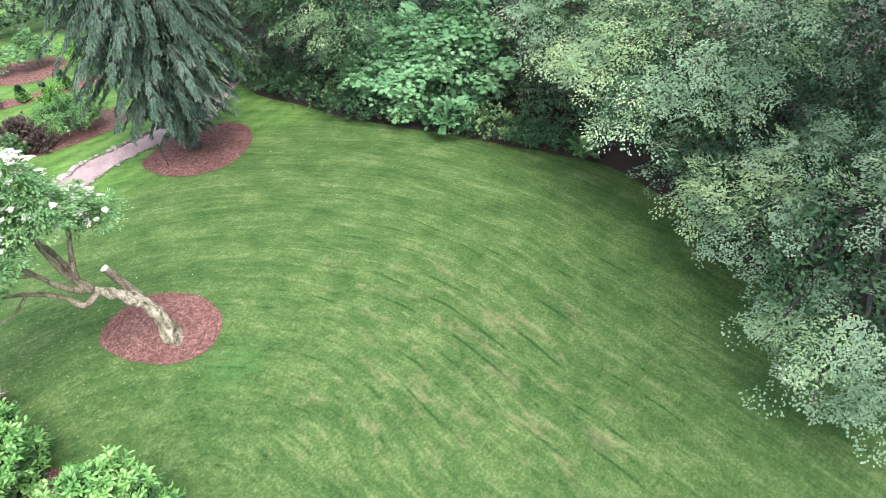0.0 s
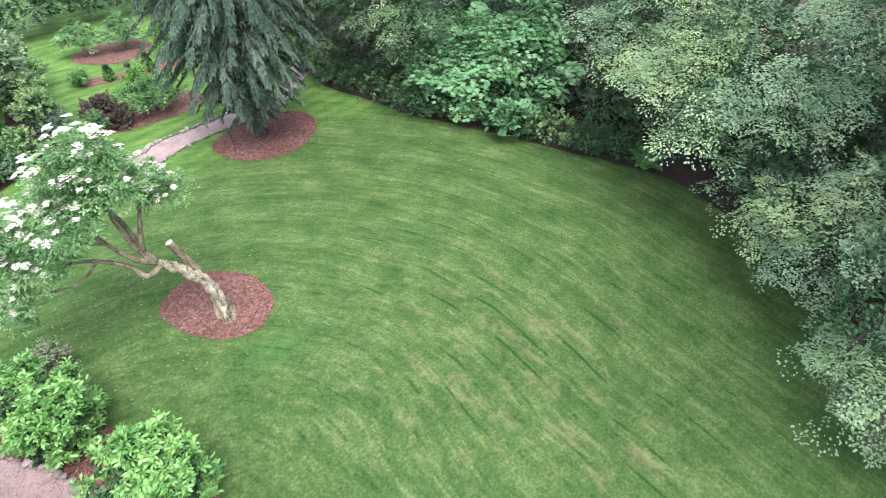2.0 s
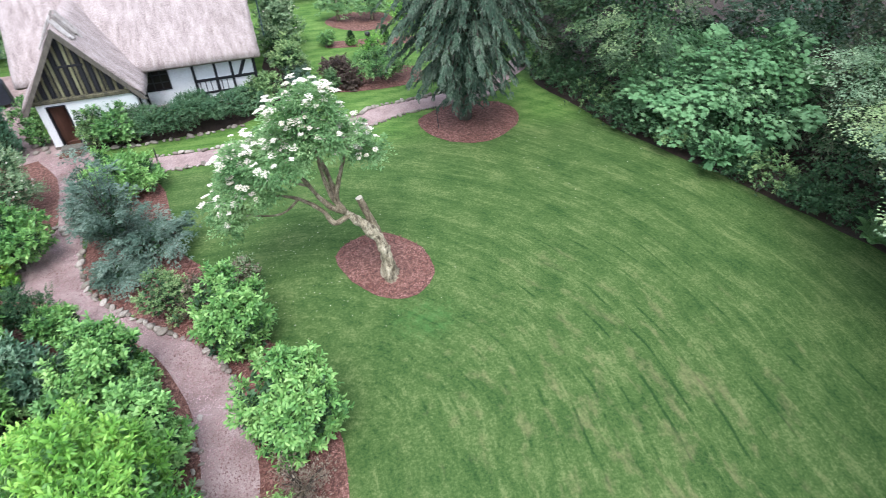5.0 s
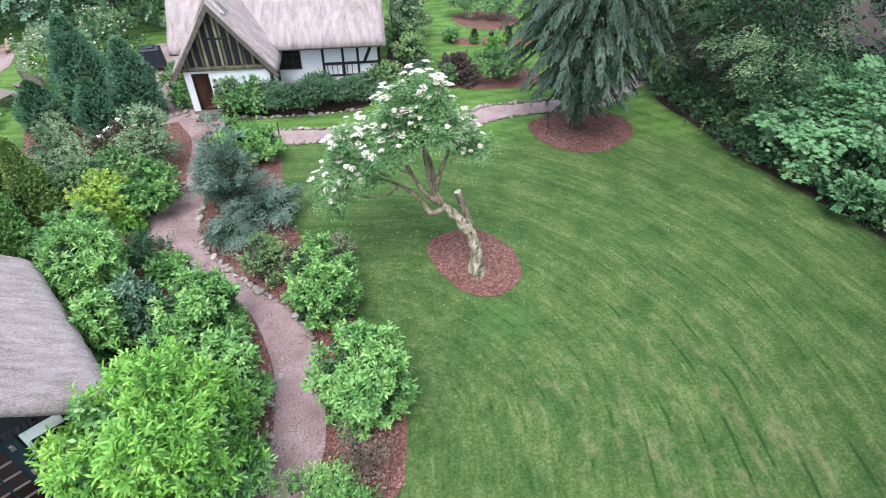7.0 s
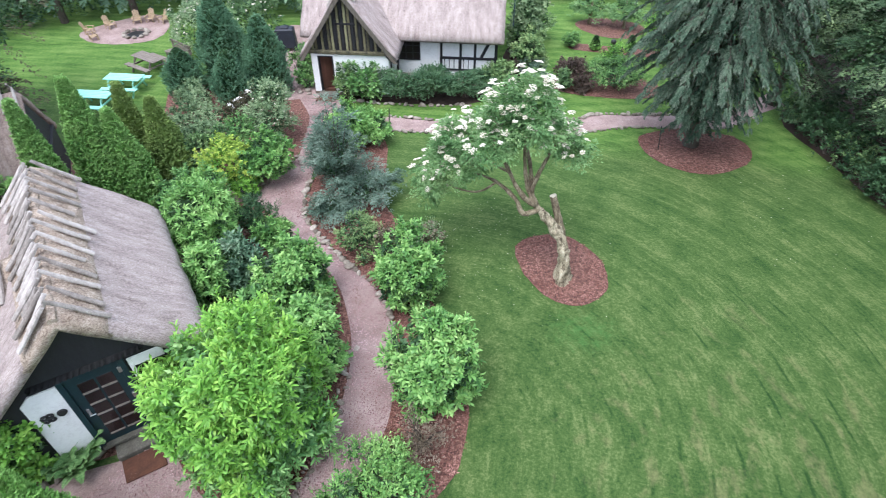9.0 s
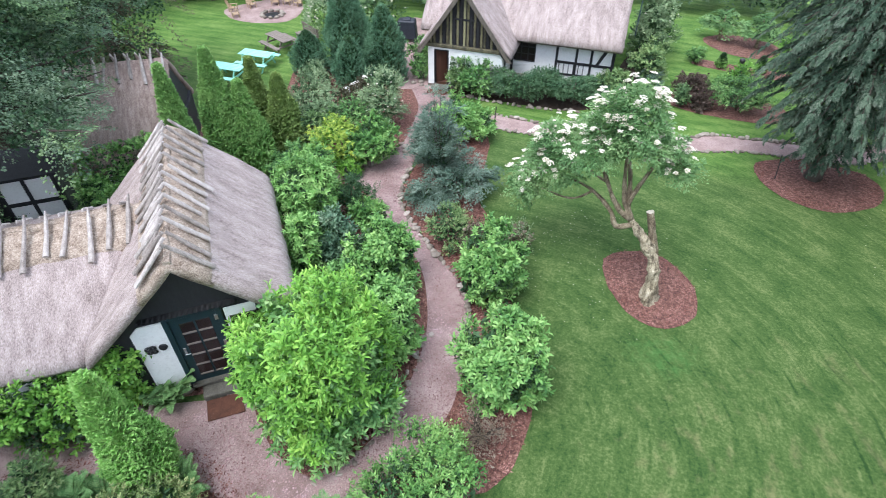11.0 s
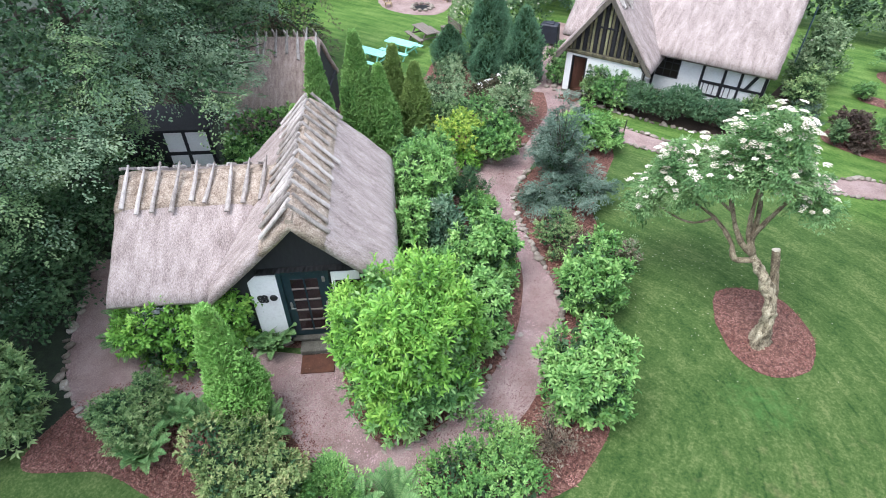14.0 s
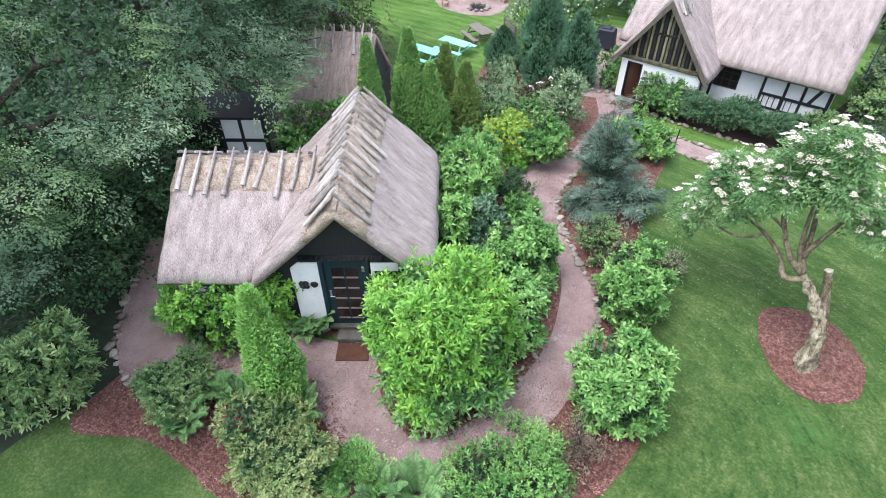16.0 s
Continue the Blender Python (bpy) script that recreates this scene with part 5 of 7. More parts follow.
for z in (0.6, 1.3, 2.1):
    part("hinge", boxed(0.42, 0.49, -0.064, -0.02, z, z + 0.14, 0.004), M_BRASS, door)
part("sill", boxed(-0.52, 0.56, -0.12, 0.1, 0.2, 0.30, 0.015), M_STEP, cottage, "stone door sill")
part("step", boxed(-0.34, 0.52, -0.40, -0.04, -0.02, 0.17, 0.03), M_STEP, cottage, "worn mossy doorstep")
mat_ob = part("door_mat", boxed(-0.36, 0.42, -0.12, 0.42, 0, 0.03, 0.008), M_RUST)
mat_ob.matrix_world = cottage.matrix_world @ Matrix.Translation((0.06, -0.85, 0.03))
tagged(mat_ob, "rust-brown door mat on the gravel before the step", "door mat")
# wing
part("wall", boxed(-4.0, -1.725, 0.12, 0.3, 0, 2.02), M_WHITE, cottage, "limewashed wing wall")
part("wall", boxed(-4.0, -3.82, 0.3, 4.6, 0, 2.02), M_WHITE, cottage, "limewashed wing wall")
part("gable", prism([(-0.0, 2.02), (4.78, 2.02), (2.35, 3.2)], 0, 0.14), M_BLACK, cottage).matrix_local = Matrix.Translation((-3.84, 0, 0)) @ Matrix.Rotation(radians(90), 4, "Z")
wing = thatch("wing_roof", cottage, M_THATCH, -0.2, 5.1, 1.8, 1.72, (2.42, 3.22), -0.2, 4.22, 0.27, 30, 14, "pinkish grey reed thatch",
              turn=Matrix.Rotation(radians(90), 4, "Z"), start=lambda z: (APEX + 0.12 - z) / SL - 0.05)
thatch("ridge_cap", cottage, M_STRAW, 1.70, 3.14, 2.84, 2.83, (2.42, 3.235), 0.1, 4.24, 0.31, 44, 8, "tan straw capping along the ridge", 0.08, turn=Matrix.Rotation(radians(90), 4, "Z"))
# local: x of the wing is the cottage's y, y is minus the cottage's x
ridge_poles(wing, (2.42, 3.22), 0.54, 0.55, [4.05 - 0.40 * i for i in range(9)], 1.08, 0.31, width=0.1, label="split silver-grey oak pole", lean=0.12)
roof = thatch("roof", cottage, M_THATCH, -1.98, 2.02, EAVE - 0.02, EAVE, (0.05, APEX), -0.36, 5.0, 0.27, 40, 14, "pinkish grey reed thatch")
thatch("ridge_cap", cottage, M_STRAW, -0.62, 0.62, APEX - 0.64, APEX - 0.55, (0.05, APEX + 0.015), -0.38, 5.02, 0.285, 40, 6, "tan straw capping along the ridge", 0.05)
ridge_poles(roof, (0.05, APEX), 0.96, 0.97, [-0.2 + 0.40 * i for i in range(13)], 0.98, 0.29, width=0.095, label="split silver-grey oak pole")
ridge_poles(roof, (0.05, APEX), 0.96, 0.97, [-0.1 + 0.2 * i for i in range(25)], 0.72, 0.26, sides=(-1,), width=0.13, label="broken split board")
part("ridge_roll", tube([(0.05, -0.34 + 0.36 * i, APEX + 0.25 + 0.02 * math.sin(i * 2.1)) for i in range(15)], [0.07] * 15, 8, wob=0.5), M_STRAW, cottage, "tufted straw ridge")
part("ridge_roll", tube([(-4.18 + 0.36 * i, 2.42, 3.22 + 0.22 + 0.015 * math.sin(i * 2.7)) for i in range(10)], [0.07] * 10, 8, wob=0.5), M_STRAW, cottage, "tufted straw ridge")

# The white half-timbered house with a gabled porch wing.
house = thing("house", (-10.35, 9.12, 0), "white half-timbered house with grey thatch and mossy boarded gable", "house", rz=5.2)
part("wall", boxed(0.0, 0.28, 0.0, 0.2, 0, 1.72), M_WHITE, house, "limewashed wall")
part("wall", boxed(0.86, 3.1, 0.0, 0.2, 0, 1.72), M_WHITE, house, "limewashed wall")
part("wall", boxed(0.28, 0.86, 0.0, 0.2, 1.6, 1.72), M_WHITE, house, "limewashed wall")
part("wall", boxed(0.0, 0.2, 0.2, 1.75, 0, 1.72), M_WHITE, house, "limewashed wall")
part("wall", boxed(2.9, 3.1, 0.2, 1.75, 0, 1.72), M_WHITE, house, "limewashed wall")
part("wall", boxed(3.1, 7.3, 1.75, 1.95, 0, 1.95), M_WHITE, house, "limewashed wall")
part("wall", boxed(7.1, 7.3, 1.95, 7.0, 0, 1.95), M_WHITE, house, "limewashed wall")
part("wall", boxed(-0.5, 7.3, 7.0, 7.2, 0, 1.95), M_WHITE, house, "limewashed wall")
part("wall", boxed(-0.5, -0.3, 1.75, 7.0, 0, 1.95), M_WHITE, house, "limewashed wall")
part("wall", boxed(-0.3, 0.0, 1.75, 1.95, 0, 1.95), M_WHITE, house, "limewashed wall")
for x in (-0.5, 7.1):
    part("gable", prism([(1.75, 1.95), (7.2, 1.95), (4.45, 4.8)], 0, 0.18), M_BLACK, house).matrix_local = Matrix.Translation((x + 0.19, 0, 0)) @ Matrix.Rotation(radians(90), 4, "Z")
part("beam", boxed(-0.1, 3.2, -0.08, 0.1, 1.725, 1.86, 0.02), M_MOSSY, house, "mossy sill beam")
gx0, gx1, gz0, gapx, gapz = 0.0, 3.1, 1.86, 1.48, 3.95
part("gable_backing", prism([(gx0, gz0), (gx1, gz0), (gapx, gapz)], 0.06, 0.12), M_BLACK, house)
for i in range(22):
    x = 0.08 + i * 0.138
    top = gz0 + (gapz - gz0) * (1 - abs(x + 0.05 - gapx) / 1.55) - 0.03
    if top - gz0 < 0.14:
        continue
    low = gz0
    if abs(x - gapx) < 0.3:
        low = gz0 + 0.0
    part("board", boxed(x, x + 0.088, 0.02, 0.062, low, top, 0.005), M_MOSSY if i % 5 in (0, 1, 3) else M_BLACK, house, "mossy weathered board" if i % 5 in (0, 1, 3) else "")
part("board", boxed(gapx - 0.42, gapx + 0.42, -0.005, 0.02, 2.86, 2.93, 0.005), M_BLACK, house)
hd = part("door", boxed(0.28, 0.84, 0.10, 0.14, 0.16, 1.6), M_BROWN, house, "red-brown door standing ajar in its frame")
hd.matrix_local = Matrix.Translation((0.30, 0.16, 0)) @ Matrix.Rotation(radians(38), 4, "Z") @ Matrix.Translation((-0.28, -0.12, 0))
part("door_frame", boxed(0.26, 0.31, -0.02, 0.2, 0.14, 1.62, 0.006), M_BLACK, house)
part("door_frame", boxed(0.83, 0.88, -0.02, 0.2, 0.14, 1.62, 0.006), M_BLACK, house)
part("door_frame", boxed(0.31, 0.83, -0.02, 0.2, 1.58, 1.62, 0.006), M_BLACK, house)
part("porch_floor", boxed(0.2, 2.9, 0.2, 1.74, 0, 0.15, 0.005), M_BROWN, house)
part("step", boxed(0.2, 0.95, -0.32, 0.0, -0.02, 0.15, 0.02), M_STEP, house, "stone doorstep")
part("wall_lamp", boxed(1.02, 1.07, -0.05, 0.0, 1.28, 1.40, 0.01), M_IRON, house)
hw = part("window", boxed(3.22, 4.12, 1.73, 1.76, 0.85, 1.78), M_GLASS, house, "dark small-paned window")
for i in range(4):
    part("glazing_bar", boxed(3.22 + i * 0.287, 3.26 + i * 0.287, 1.71, 1.735, 0.85, 1.78, 0.004), M_BLACK, hw)
for i in range(4):
    part("glazing_bar", boxed(3.22, 4.12, 1.708, 1.733, 0.85 + i * 0.297, 0.89 + i * 0.297, 0.004), M_BLACK, hw)
for x in (3.1, 4.95, 5.75, 6.35):
    part("post", boxed(x, x + 0.1, 1.70, 1.755, 0, 1.9, 0.008), M_BLACK, house, "black timber post")
part("post", boxed(7.2, 7.32, 1.69, 1.80, 0, 1.9, 0.008), M_BLACK, house, "black timber post")
part("rail", boxed(5.05, 7.2, 1.705, 1.753, 0.95, 1.05, 0.008), M_BLACK, house, "black timber rail")
part("rail", boxed(5.05, 7.2, 1.705, 1.753, 0.45, 0.53, 0.008), M_BLACK, house, "black timber rail")
for i in range(6):
    part("lattice_bar", boxed(5.12 + i * 0.2, 5.15 + i * 0.2, 1.715, 1.748, 0.53, 0.95, 0.004), M_BLACK, house)
part("brace", prism([(6.55, 0.95), (6.68, 0.95), (7.12, 1.88), (6.98, 1.88)], 1.704, 1.752), M_BLACK, house, "slanting black brace")
part("plinth", boxed(3.1, 7.35, 1.69, 1.75, 0, 0.28, 0.02), M_STONE, house)
part("plinth", boxed(-0.02, 3.12, -0.03, 0.0, 0, 0.12, 0.01), M_STONE, house)
part("downpipe", tube([(3.02, -0.15, 1.9), (3.06, -0.1, 1.72), (3.2, -0.03, 1.5), (3.16, -0.05, 0.2)], [0.035] * 4, 8), M_IRON, house, "black downpipe", smooth=True)
porch = thatch("porch_roof", house, M_THATCH, -0.34, 3.42, 1.58, 1.6, (1.48, 4.0), -0.2, 4.0, 0.15, 28, 12, "pinkish grey reed thatch")
ridge_poles(porch, (1.48, 4.0), 1.3, 1.3, [-0.1 + 0.2 * i for i in range(6)], 0.85, 0.14, label="split silver-grey oak pole")
part("verge_board", prism([(-0.42, 1.48), (-0.24, 1.5), (1.48, 3.93), (1.48, 4.2)], -0.25, -0.21), M_VERGE, house, "dark weathered verge board")
part("verge_board", prism([(3.50, 1.5), (3.32, 1.52), (1.48, 3.93), (1.48, 4.2)], -0.25, -0.21), M_VERGE, house, "dark weathered verge board")
main_roof = thatch("roof", house, M_THATCH, 1.32, 7.6, 1.78, 1.78, (4.45, 4.95), -7.55, 0.75, 0.27, 44, 18, "pinkish grey reed thatch", 0.045,
                   turn=Matrix.Rotation(radians(90), 4, "Z"))
ridge_poles(main_roof, (4.45, 4.95), 1.0, 1.0, [-7.3 + 0.38 * i for i in range(21)], 0.9, 0.27, label="split silver-grey oak pole")
part("valley_straw", tube([(1.62 + 0.26 * i, 3.42 - 0.31 * i, 3.98 - 0.325 * i) for i in range(7)], [0.14, 0.18, 0.19, 0.2, 0.2, 0.19, 0.13], 10, wob=0.3), M_STRAW, house, "ochre straw filling the roof valley", smooth=True)
lad = thing("ladder", (-2.72, 11.6, 0), "green wooden ladder hung under the gable verge", "ladder", rz=5.2)
for s in (0.0, 0.34):
    part("rail", tube([(0.08, 1.2 + s * 0.3, 1.95 + s), (0.1, 2.6 + s * 0.3, 3.3 + s)], [0.028, 0.028], 6), M_DOOR, lad)
for i in range(6):
    q = i / 5
    part("rung", tube([(0.085, 1.25 + 1.3 * q, 2.0 + 1.25 * q), (0.085, 1.35 + 1.3 * q, 2.34 + 1.25 * q)], [0.018, 0.018], 5), M_DOOR, lad)

# The barn behind the hedge, and a low half-timbered shed.
barn = thing("barn", (-18.13, -0.51, 0), "low barn with brown thatch and black boarded gable", "barn", rz=-53.3)
part("wall", boxed(-2.0, 2.0, 0.0, 0.16, 0, 1.4), M_WHITE, barn, "limewashed wall")
part("wall", boxed(1.84, 2.0, 0.16, 2.7, 0, 1.4), M_WHITE, barn, "limewashed wall")
part("wall", boxed(-2.0, -1.84, 0.16, 2.7, 0, 1.4), M_WHITE, barn, "limewashed wall")
part("wall", boxed(-2.0, 2.0, 2.7, 2.86, 0, 1.4), M_BLACK, barn)
part("gable", prism([(-1.95, 1.401), (1.95, 1.401), (0, 3.2)], 2.703, 2.78), M_BLACK, barn, "black boarded gable")
part("gable", prism([(-1.95, 1.401), (1.95, 1.401), (0, 3.2)], 0.003, 0.15), M_BLACK, barn, "black boarded gable")
part("panel", boxed(1.2, 1.95, 2.865, 2.89, 0.0, 1.0), M_WHITE, barn, "white panel beside the gable")
broof = thatch("roof", barn, M_THATCH_B, -2.5, 2.5, 0.98, 0.98, (0, 3.24), -0.3, 2.85, 0.24, 30, 12, "brown weathered thatch")
ridge_poles(broof, (0, 3.24), 0.9, 0.9, [2.7 - 0.34 * i for i in range(9)], 0.9, 0.24, label="split silver-grey oak pole")
side = thing("timbered_shed", (-16.75, -4.75, 0), "half-timbered shed with white panels and dark opening", "shed", rz=41.5)
part("wall", boxed(0.0, 1.3, 0.0, 0.14, 0, 2.25), M_WHITE, side, "limewashed panels")
for x in (-0.06, 0.58, 1.3):
    part("post", boxed(x, x + 0.1, -0.03, 0.15, 0, 2.25, 0.008), M_BLACK, side)
part("rail", boxed(-0.06, 1.4, -0.026, 0.0, 1.42, 1.54, 0.008), M_BLACK, side)
part("wall", boxed(-1.2, -0.06, 0.02, 0.14, 0, 2.25), M_BLACK, side)
part("roof", prism([(-1.3, 2.25), (1.5, 2.25), (1.5, 2.33), (-1.3, 2.33)], -0.1, 1.6), M_BLACK, side, "dark flat roof")


# ---- the old leaning elder ----
elder = thing("elder_tree", (0.05, -0.05, 0), "old leaning elder in white bloom with sawn-off stub", "tree")
def gnarled(name, line, radii, root, label="", sides=14, steps=22, rough=0.34, mat=None):
    """Old wood: a thick line with ridges that wind round it, knots and burrs."""
    q = smooth_line(line, steps)
    rr = np.interp(np.linspace(0, 1, steps), np.linspace(0, 1, len(radii)), radii)
    bm = tube([tuple(p) for p in q], rr, sides)
    for v in bm.verts:
        c = Vector(q[int(np.argmin(((q - np.array(v.co)) ** 2).sum(1)))])
        out = v.co - c
        a = math.atan2(out.y, out.x)
        f = 1 + rough * (0.18 * math.sin(3 * a + v.co.z * 0.6) + 0.8 * noise.noise(Vector((v.co.x * 6, v.co.y * 6, v.co.z * 2.4))) + 0.6 * noise.noise(v.co * 12))
        v.co = c + out * f
    return part(name, bm, mat or M_ELDER, root, label, smooth=True)


gnarled("trunk", [(-0.08, -0.02, -0.05), (-0.09, 0.0, 0.08), (-0.10, 0.02, 0.26), (-0.12, 0.05, 0.58), (-0.19, 0.1, 0.95), (-0.32, 0.16, 1.3), (-0.54, 0.22, 1.62), (-0.82, 0.27, 1.95), (-1.1, 0.32, 2.25)], [0.24, 0.205, 0.165, 0.142, 0.135, 0.145, 0.125, 0.095, 0.078], elder, "twisted pale tan bark", steps=64, sides=26, rough=0.6)
gnarled("burr", [(-0.02, 0.1, 0.0), (-0.04, 0.13, 0.3), (-0.1, 0.16, 0.62), (-0.16, 0.17, 0.9)], [0.13, 0.085, 0.07, 0.05], elder, "swollen side of the old stem", steps=24, rough=0.4)
stub = gnarled("stub", [(-0.16, 0.15, 0.85), (-0.24, 0.25, 1.2), (-0.38, 0.36, 1.6), (-0.53, 0.46, 2.0), (-0.66, 0.55, 2.38)], [0.085, 0.095, 0.1, 0.095, 0.088], elder, "sawn-off upright stub with brown bark", rough=0.34, mat=M_ELDER_LIMB)
part("cut_face", tube([(-0.655, 0.545, 2.365), (-0.672, 0.556, 2.402)], [0.09, 0.086], 14), M_CUT, stub, "pale fresh saw cut")
part("snag", tube([(-0.46, 0.22, 1.5), (-0.56, 0.17, 1.74), (-0.54, 0.12, 1.92)], [0.06, 0.04, 0.014], 7), M_ELDER, stub)
ELDER_LIMBS = [
    [(-1.05, 0.3, 2.2), (-1.3, 0.45, 2.6), (-1.45, 0.6, 3.2), (-1.5, 0.6, 4.0), (-1.4, 0.5, 4.8)],
    [(-1.05, 0.3, 2.2), (-1.45, 0.3, 2.5), (-1.8, 0.45, 3.0), (-2.1, 0.6, 3.6), (-2.3, 0.7, 4.2)],
    [(-1.2, 0.38, 2.4), (-1.3, 0.8, 2.9), (-1.5, 1.2, 3.4), (-1.8, 1.4, 4.0)],
    [(-1.25, 0.42, 2.5), (-1.1, 0.5, 3.0), (-0.9, 0.55, 3.6), (-0.7, 0.55, 4.1)],
    [(-0.95, 0.28, 2.1), (-1.35, 0.2, 1.98), (-1.6, 0.3, 2.35), (-2.1, 0.5, 2.65), (-2.7, 0.7, 2.72), (-3.3, 0.85, 2.7)],
    [(-2.1, 0.5, 2.65), (-2.5, 0.3, 2.45), (-3.0, 0.5, 2.3), (-3.7, 0.9, 2.2)],
    [(-1.8, 0.45, 3.0), (-2.4, 0.6, 3.2), (-3.0, 0.8, 3.3), (-3.5, 0.9, 3.2)],
]
for i, q in enumerate(ELDER_LIMBS):
    gnarled("limb", q, [0.078, 0.066, 0.052, 0.04, 0.03, 0.015] if i < 5 else [0.03, 0.026, 0.02, 0.012], elder, sides=9, steps=26, rough=0.42, mat=M_ELDER_LIMB)
ELDER_CROWN = [((-1.45, 0.55, 4.75), 0.75), ((-2.1, 0.6, 4.35), 0.8), ((-2.75, 0.75, 3.85), 0.8), ((-1.9, 1.2, 4.1), 0.75), ((-0.75, 0.6, 4.05), 0.58), ((-0.35, 0.7, 3.75), 0.42), ((-3.35, 0.9, 3.2), 0.65), ((-3.85, 1.0, 2.65), 0.45),
               ((-2.6, 1.5, 3.5), 0.7), ((-4.1, 1.1, 2.0), 0.26), ((-2.3, 0.1, 3.9), 0.5), ((-3.0, 0.35, 3.1), 0.42), ((-1.2, 0.2, 4.25), 0.5), ((-1.6, 0.45, 5.3), 0.42), ((-3.3, 1.5, 2.9), 0.45), ((-3.95, 0.75, 1.95), 0.3), ((-3.6, 0.5, 2.45), 0.36)]
rng_e = np.random.default_rng(3)
lump = []
for c, r in ELDER_CROWN:
    lump.append((c, np.array([r, r, r * 0.6]) * 0.6))
    for _ in range(7):
        d = unit(rng_e.normal(size=3))
        lump.append((tuple(np.array(c) + d * r * 0.62), np.array([1.2, 1.2, 0.7]) * r * rng_e.uniform(0.25, 0.42)))
p, d = on_lobes(lump, 1650, rng_e, inside=0.35, low=-0.55)
link_mesh("crown", fans(p - d * 0.12, d, rng_e, 0.34, 0.42, 0.066, 0.031, 36, 0.35, 0.1, 0.6, rough=0.3), L_ELDER, elder)
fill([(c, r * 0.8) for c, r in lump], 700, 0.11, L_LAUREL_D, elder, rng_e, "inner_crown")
for i in range(26):
    c, r = ELDER_CROWN[i % 15]
    q = np.array(c) + rng_e.normal(size=3) * r * 0.45
    w = np.array(ELDER_LIMBS[(0, 1, 1, 2, 3, 3, 6, 5, 2, 5, 1, 4, 3, 0, 2)[i % 15]][-1])
    part("twig", tube([tuple(w), tuple((w + q) / 2 + [0, 0, 0.08]), tuple(q)], [0.02, 0.013, 0.005], 5), M_ELDER_LIMB, elder)
# flat umbels of cream blossom
p, d = on_lobes(lump, 760, rng_e, inside=0.0, low=-0.1)
keep = rng_e.random(len(p)) < np.clip(0.38 + 0.05 * (p[:, 2] - 2.4), 0.34, 0.5)
p, d = p[keep], d[keep]
heads = []
for c, w in zip(p, d):
    s = rng_e.uniform(0.04, 0.1)
    a, r = rng_e.uniform(0, 6.283, 40), s * np.sqrt(rng_e.random(40))
    heads.append(c + w * 0.15 + np.array([0, 0, 0.1]) + np.stack([r * np.cos(a), r * np.sin(a), 0.018 * np.cos(r / s * 1.5) - w[0] * r * np.cos(a) * 0.5 - w[1] * r * np.sin(a) * 0.5], 1))
bl = np.concatenate(heads)
a = rng_e.uniform(0, 6.283, len(bl))
link_mesh("blossom", leaf_mesh_flat("blossom", bl, np.stack([np.cos(a), np.sin(a), 0.1 * np.ones(len(a))], 1), np.broadcast_to([0, 0, 1.0], bl.shape) + rng_e.normal(size=bl.shape) * 0.2, np.full(len(bl), 0.04), np.full(len(bl), 0.037)), M_BLOSSOM, elder, "flat cream flower heads")["kind"] = "stuff"
# fallen petals
q = np.stack([rng_e.normal(-2.2, 1.5, 260), rng_e.normal(1.2, 1.5, 260), np.full(260, 0.02)], 1)
q[:70] = np.stack([rng_e.uniform(5.5, 10.0, 70), rng_e.uniform(1.0, 8.0, 70), np.full(70, 0.02)], 1)
a = rng_e.uniform(0, 6.283, 260)
pet = link_mesh("fallen_petals", leaf_mesh_flat("fallen_petals", q, np.stack([np.cos(a), np.sin(a), 0 * a], 1), np.broadcast_to([0, 0, 1.0], q.shape), np.full(260, 0.022), np.full(260, 0.02), 0.0), M_BLOSSOM)
tagged(pet, "white petals scattered on the grass", "petals", kind="stuff")

# ---- the spruce and the woodland edge ----
spruce((4.25, 7.75), 16.0, "tall spruce with drooping grey-green boughs and paler tips")
post = thing("tree_stake", (3.1, 7.2, 0), "thin dark stake leaning in the mulch", "stake")
part("stake", tube([(0, 0, -0.05), (-0.05, 0.03, 0.5), (-0.1, 0.05, 0.95)], [0.018, 0.016, 0.014], 6), M_IRON, post)

# Crown lobes above 7.4 m are unseen, put in to shade lawn and wood.
broadleaf("beech_tree", (15.8, -4.0), 12.0, [((13.2, -4.7, 5.0), 1.8), ((14.8, -2.2, 5.6), 2.0), ((14.2, -6.4, 5.6), 1.8), ((16.4, -4.4, 8.6), 3.0), ((16.2, 0.2, 10.0), 3.4), ((12.6, -3.2, 4.6), 1.4), ((13.6, -0.8, 4.8), 1.5), ((11.4, -4.6, 4.0), 0.9), ((12.6, -6.0, 4.6), 1.2)],
          "spreading beech with pale green drooping fans", L_BEECH, 1450, 0.062, 0.046, mats=L_BEECH_Y, group="woodland trees", trunk=0.3)
broadleaf("beech_tree", (14.4, -10.4), 11.5, [((12.1, -8.7, 3.4), 1.1), ((13.2, -8.8, 3.6), 1.2), ((11.2, -8.6, 2.3), 1.1), ((11.8, -7.2, 2.4), 1.0), ((12.6, -6.0, 2.6), 0.9), ((10.6, -9.9, 2.8), 1.4), ((11.6, -11.0, 4.6), 1.5), ((9.9, -11.3, 2.6), 1.2), ((14.0, -10.0, 8.2), 3.0), ((12.4, -12.0, 9.2), 3.0), ((10.6, -12.8, 3.7), 1.6), ((9.4, -12.6, 2.2), 1.1), ((9.0, -11.2, 1.9), 0.9), ((8.8, -12.4, 1.7), 0.9), ((9.5, -10.2, 2.0), 0.9)],
          "low-branched beech whose boughs sweep to the lawn", L_BEECH, 1750, 0.058, 0.046, mats=L_BEECH_Y, group="woodland trees", trunk=0.28, spray=0.8)
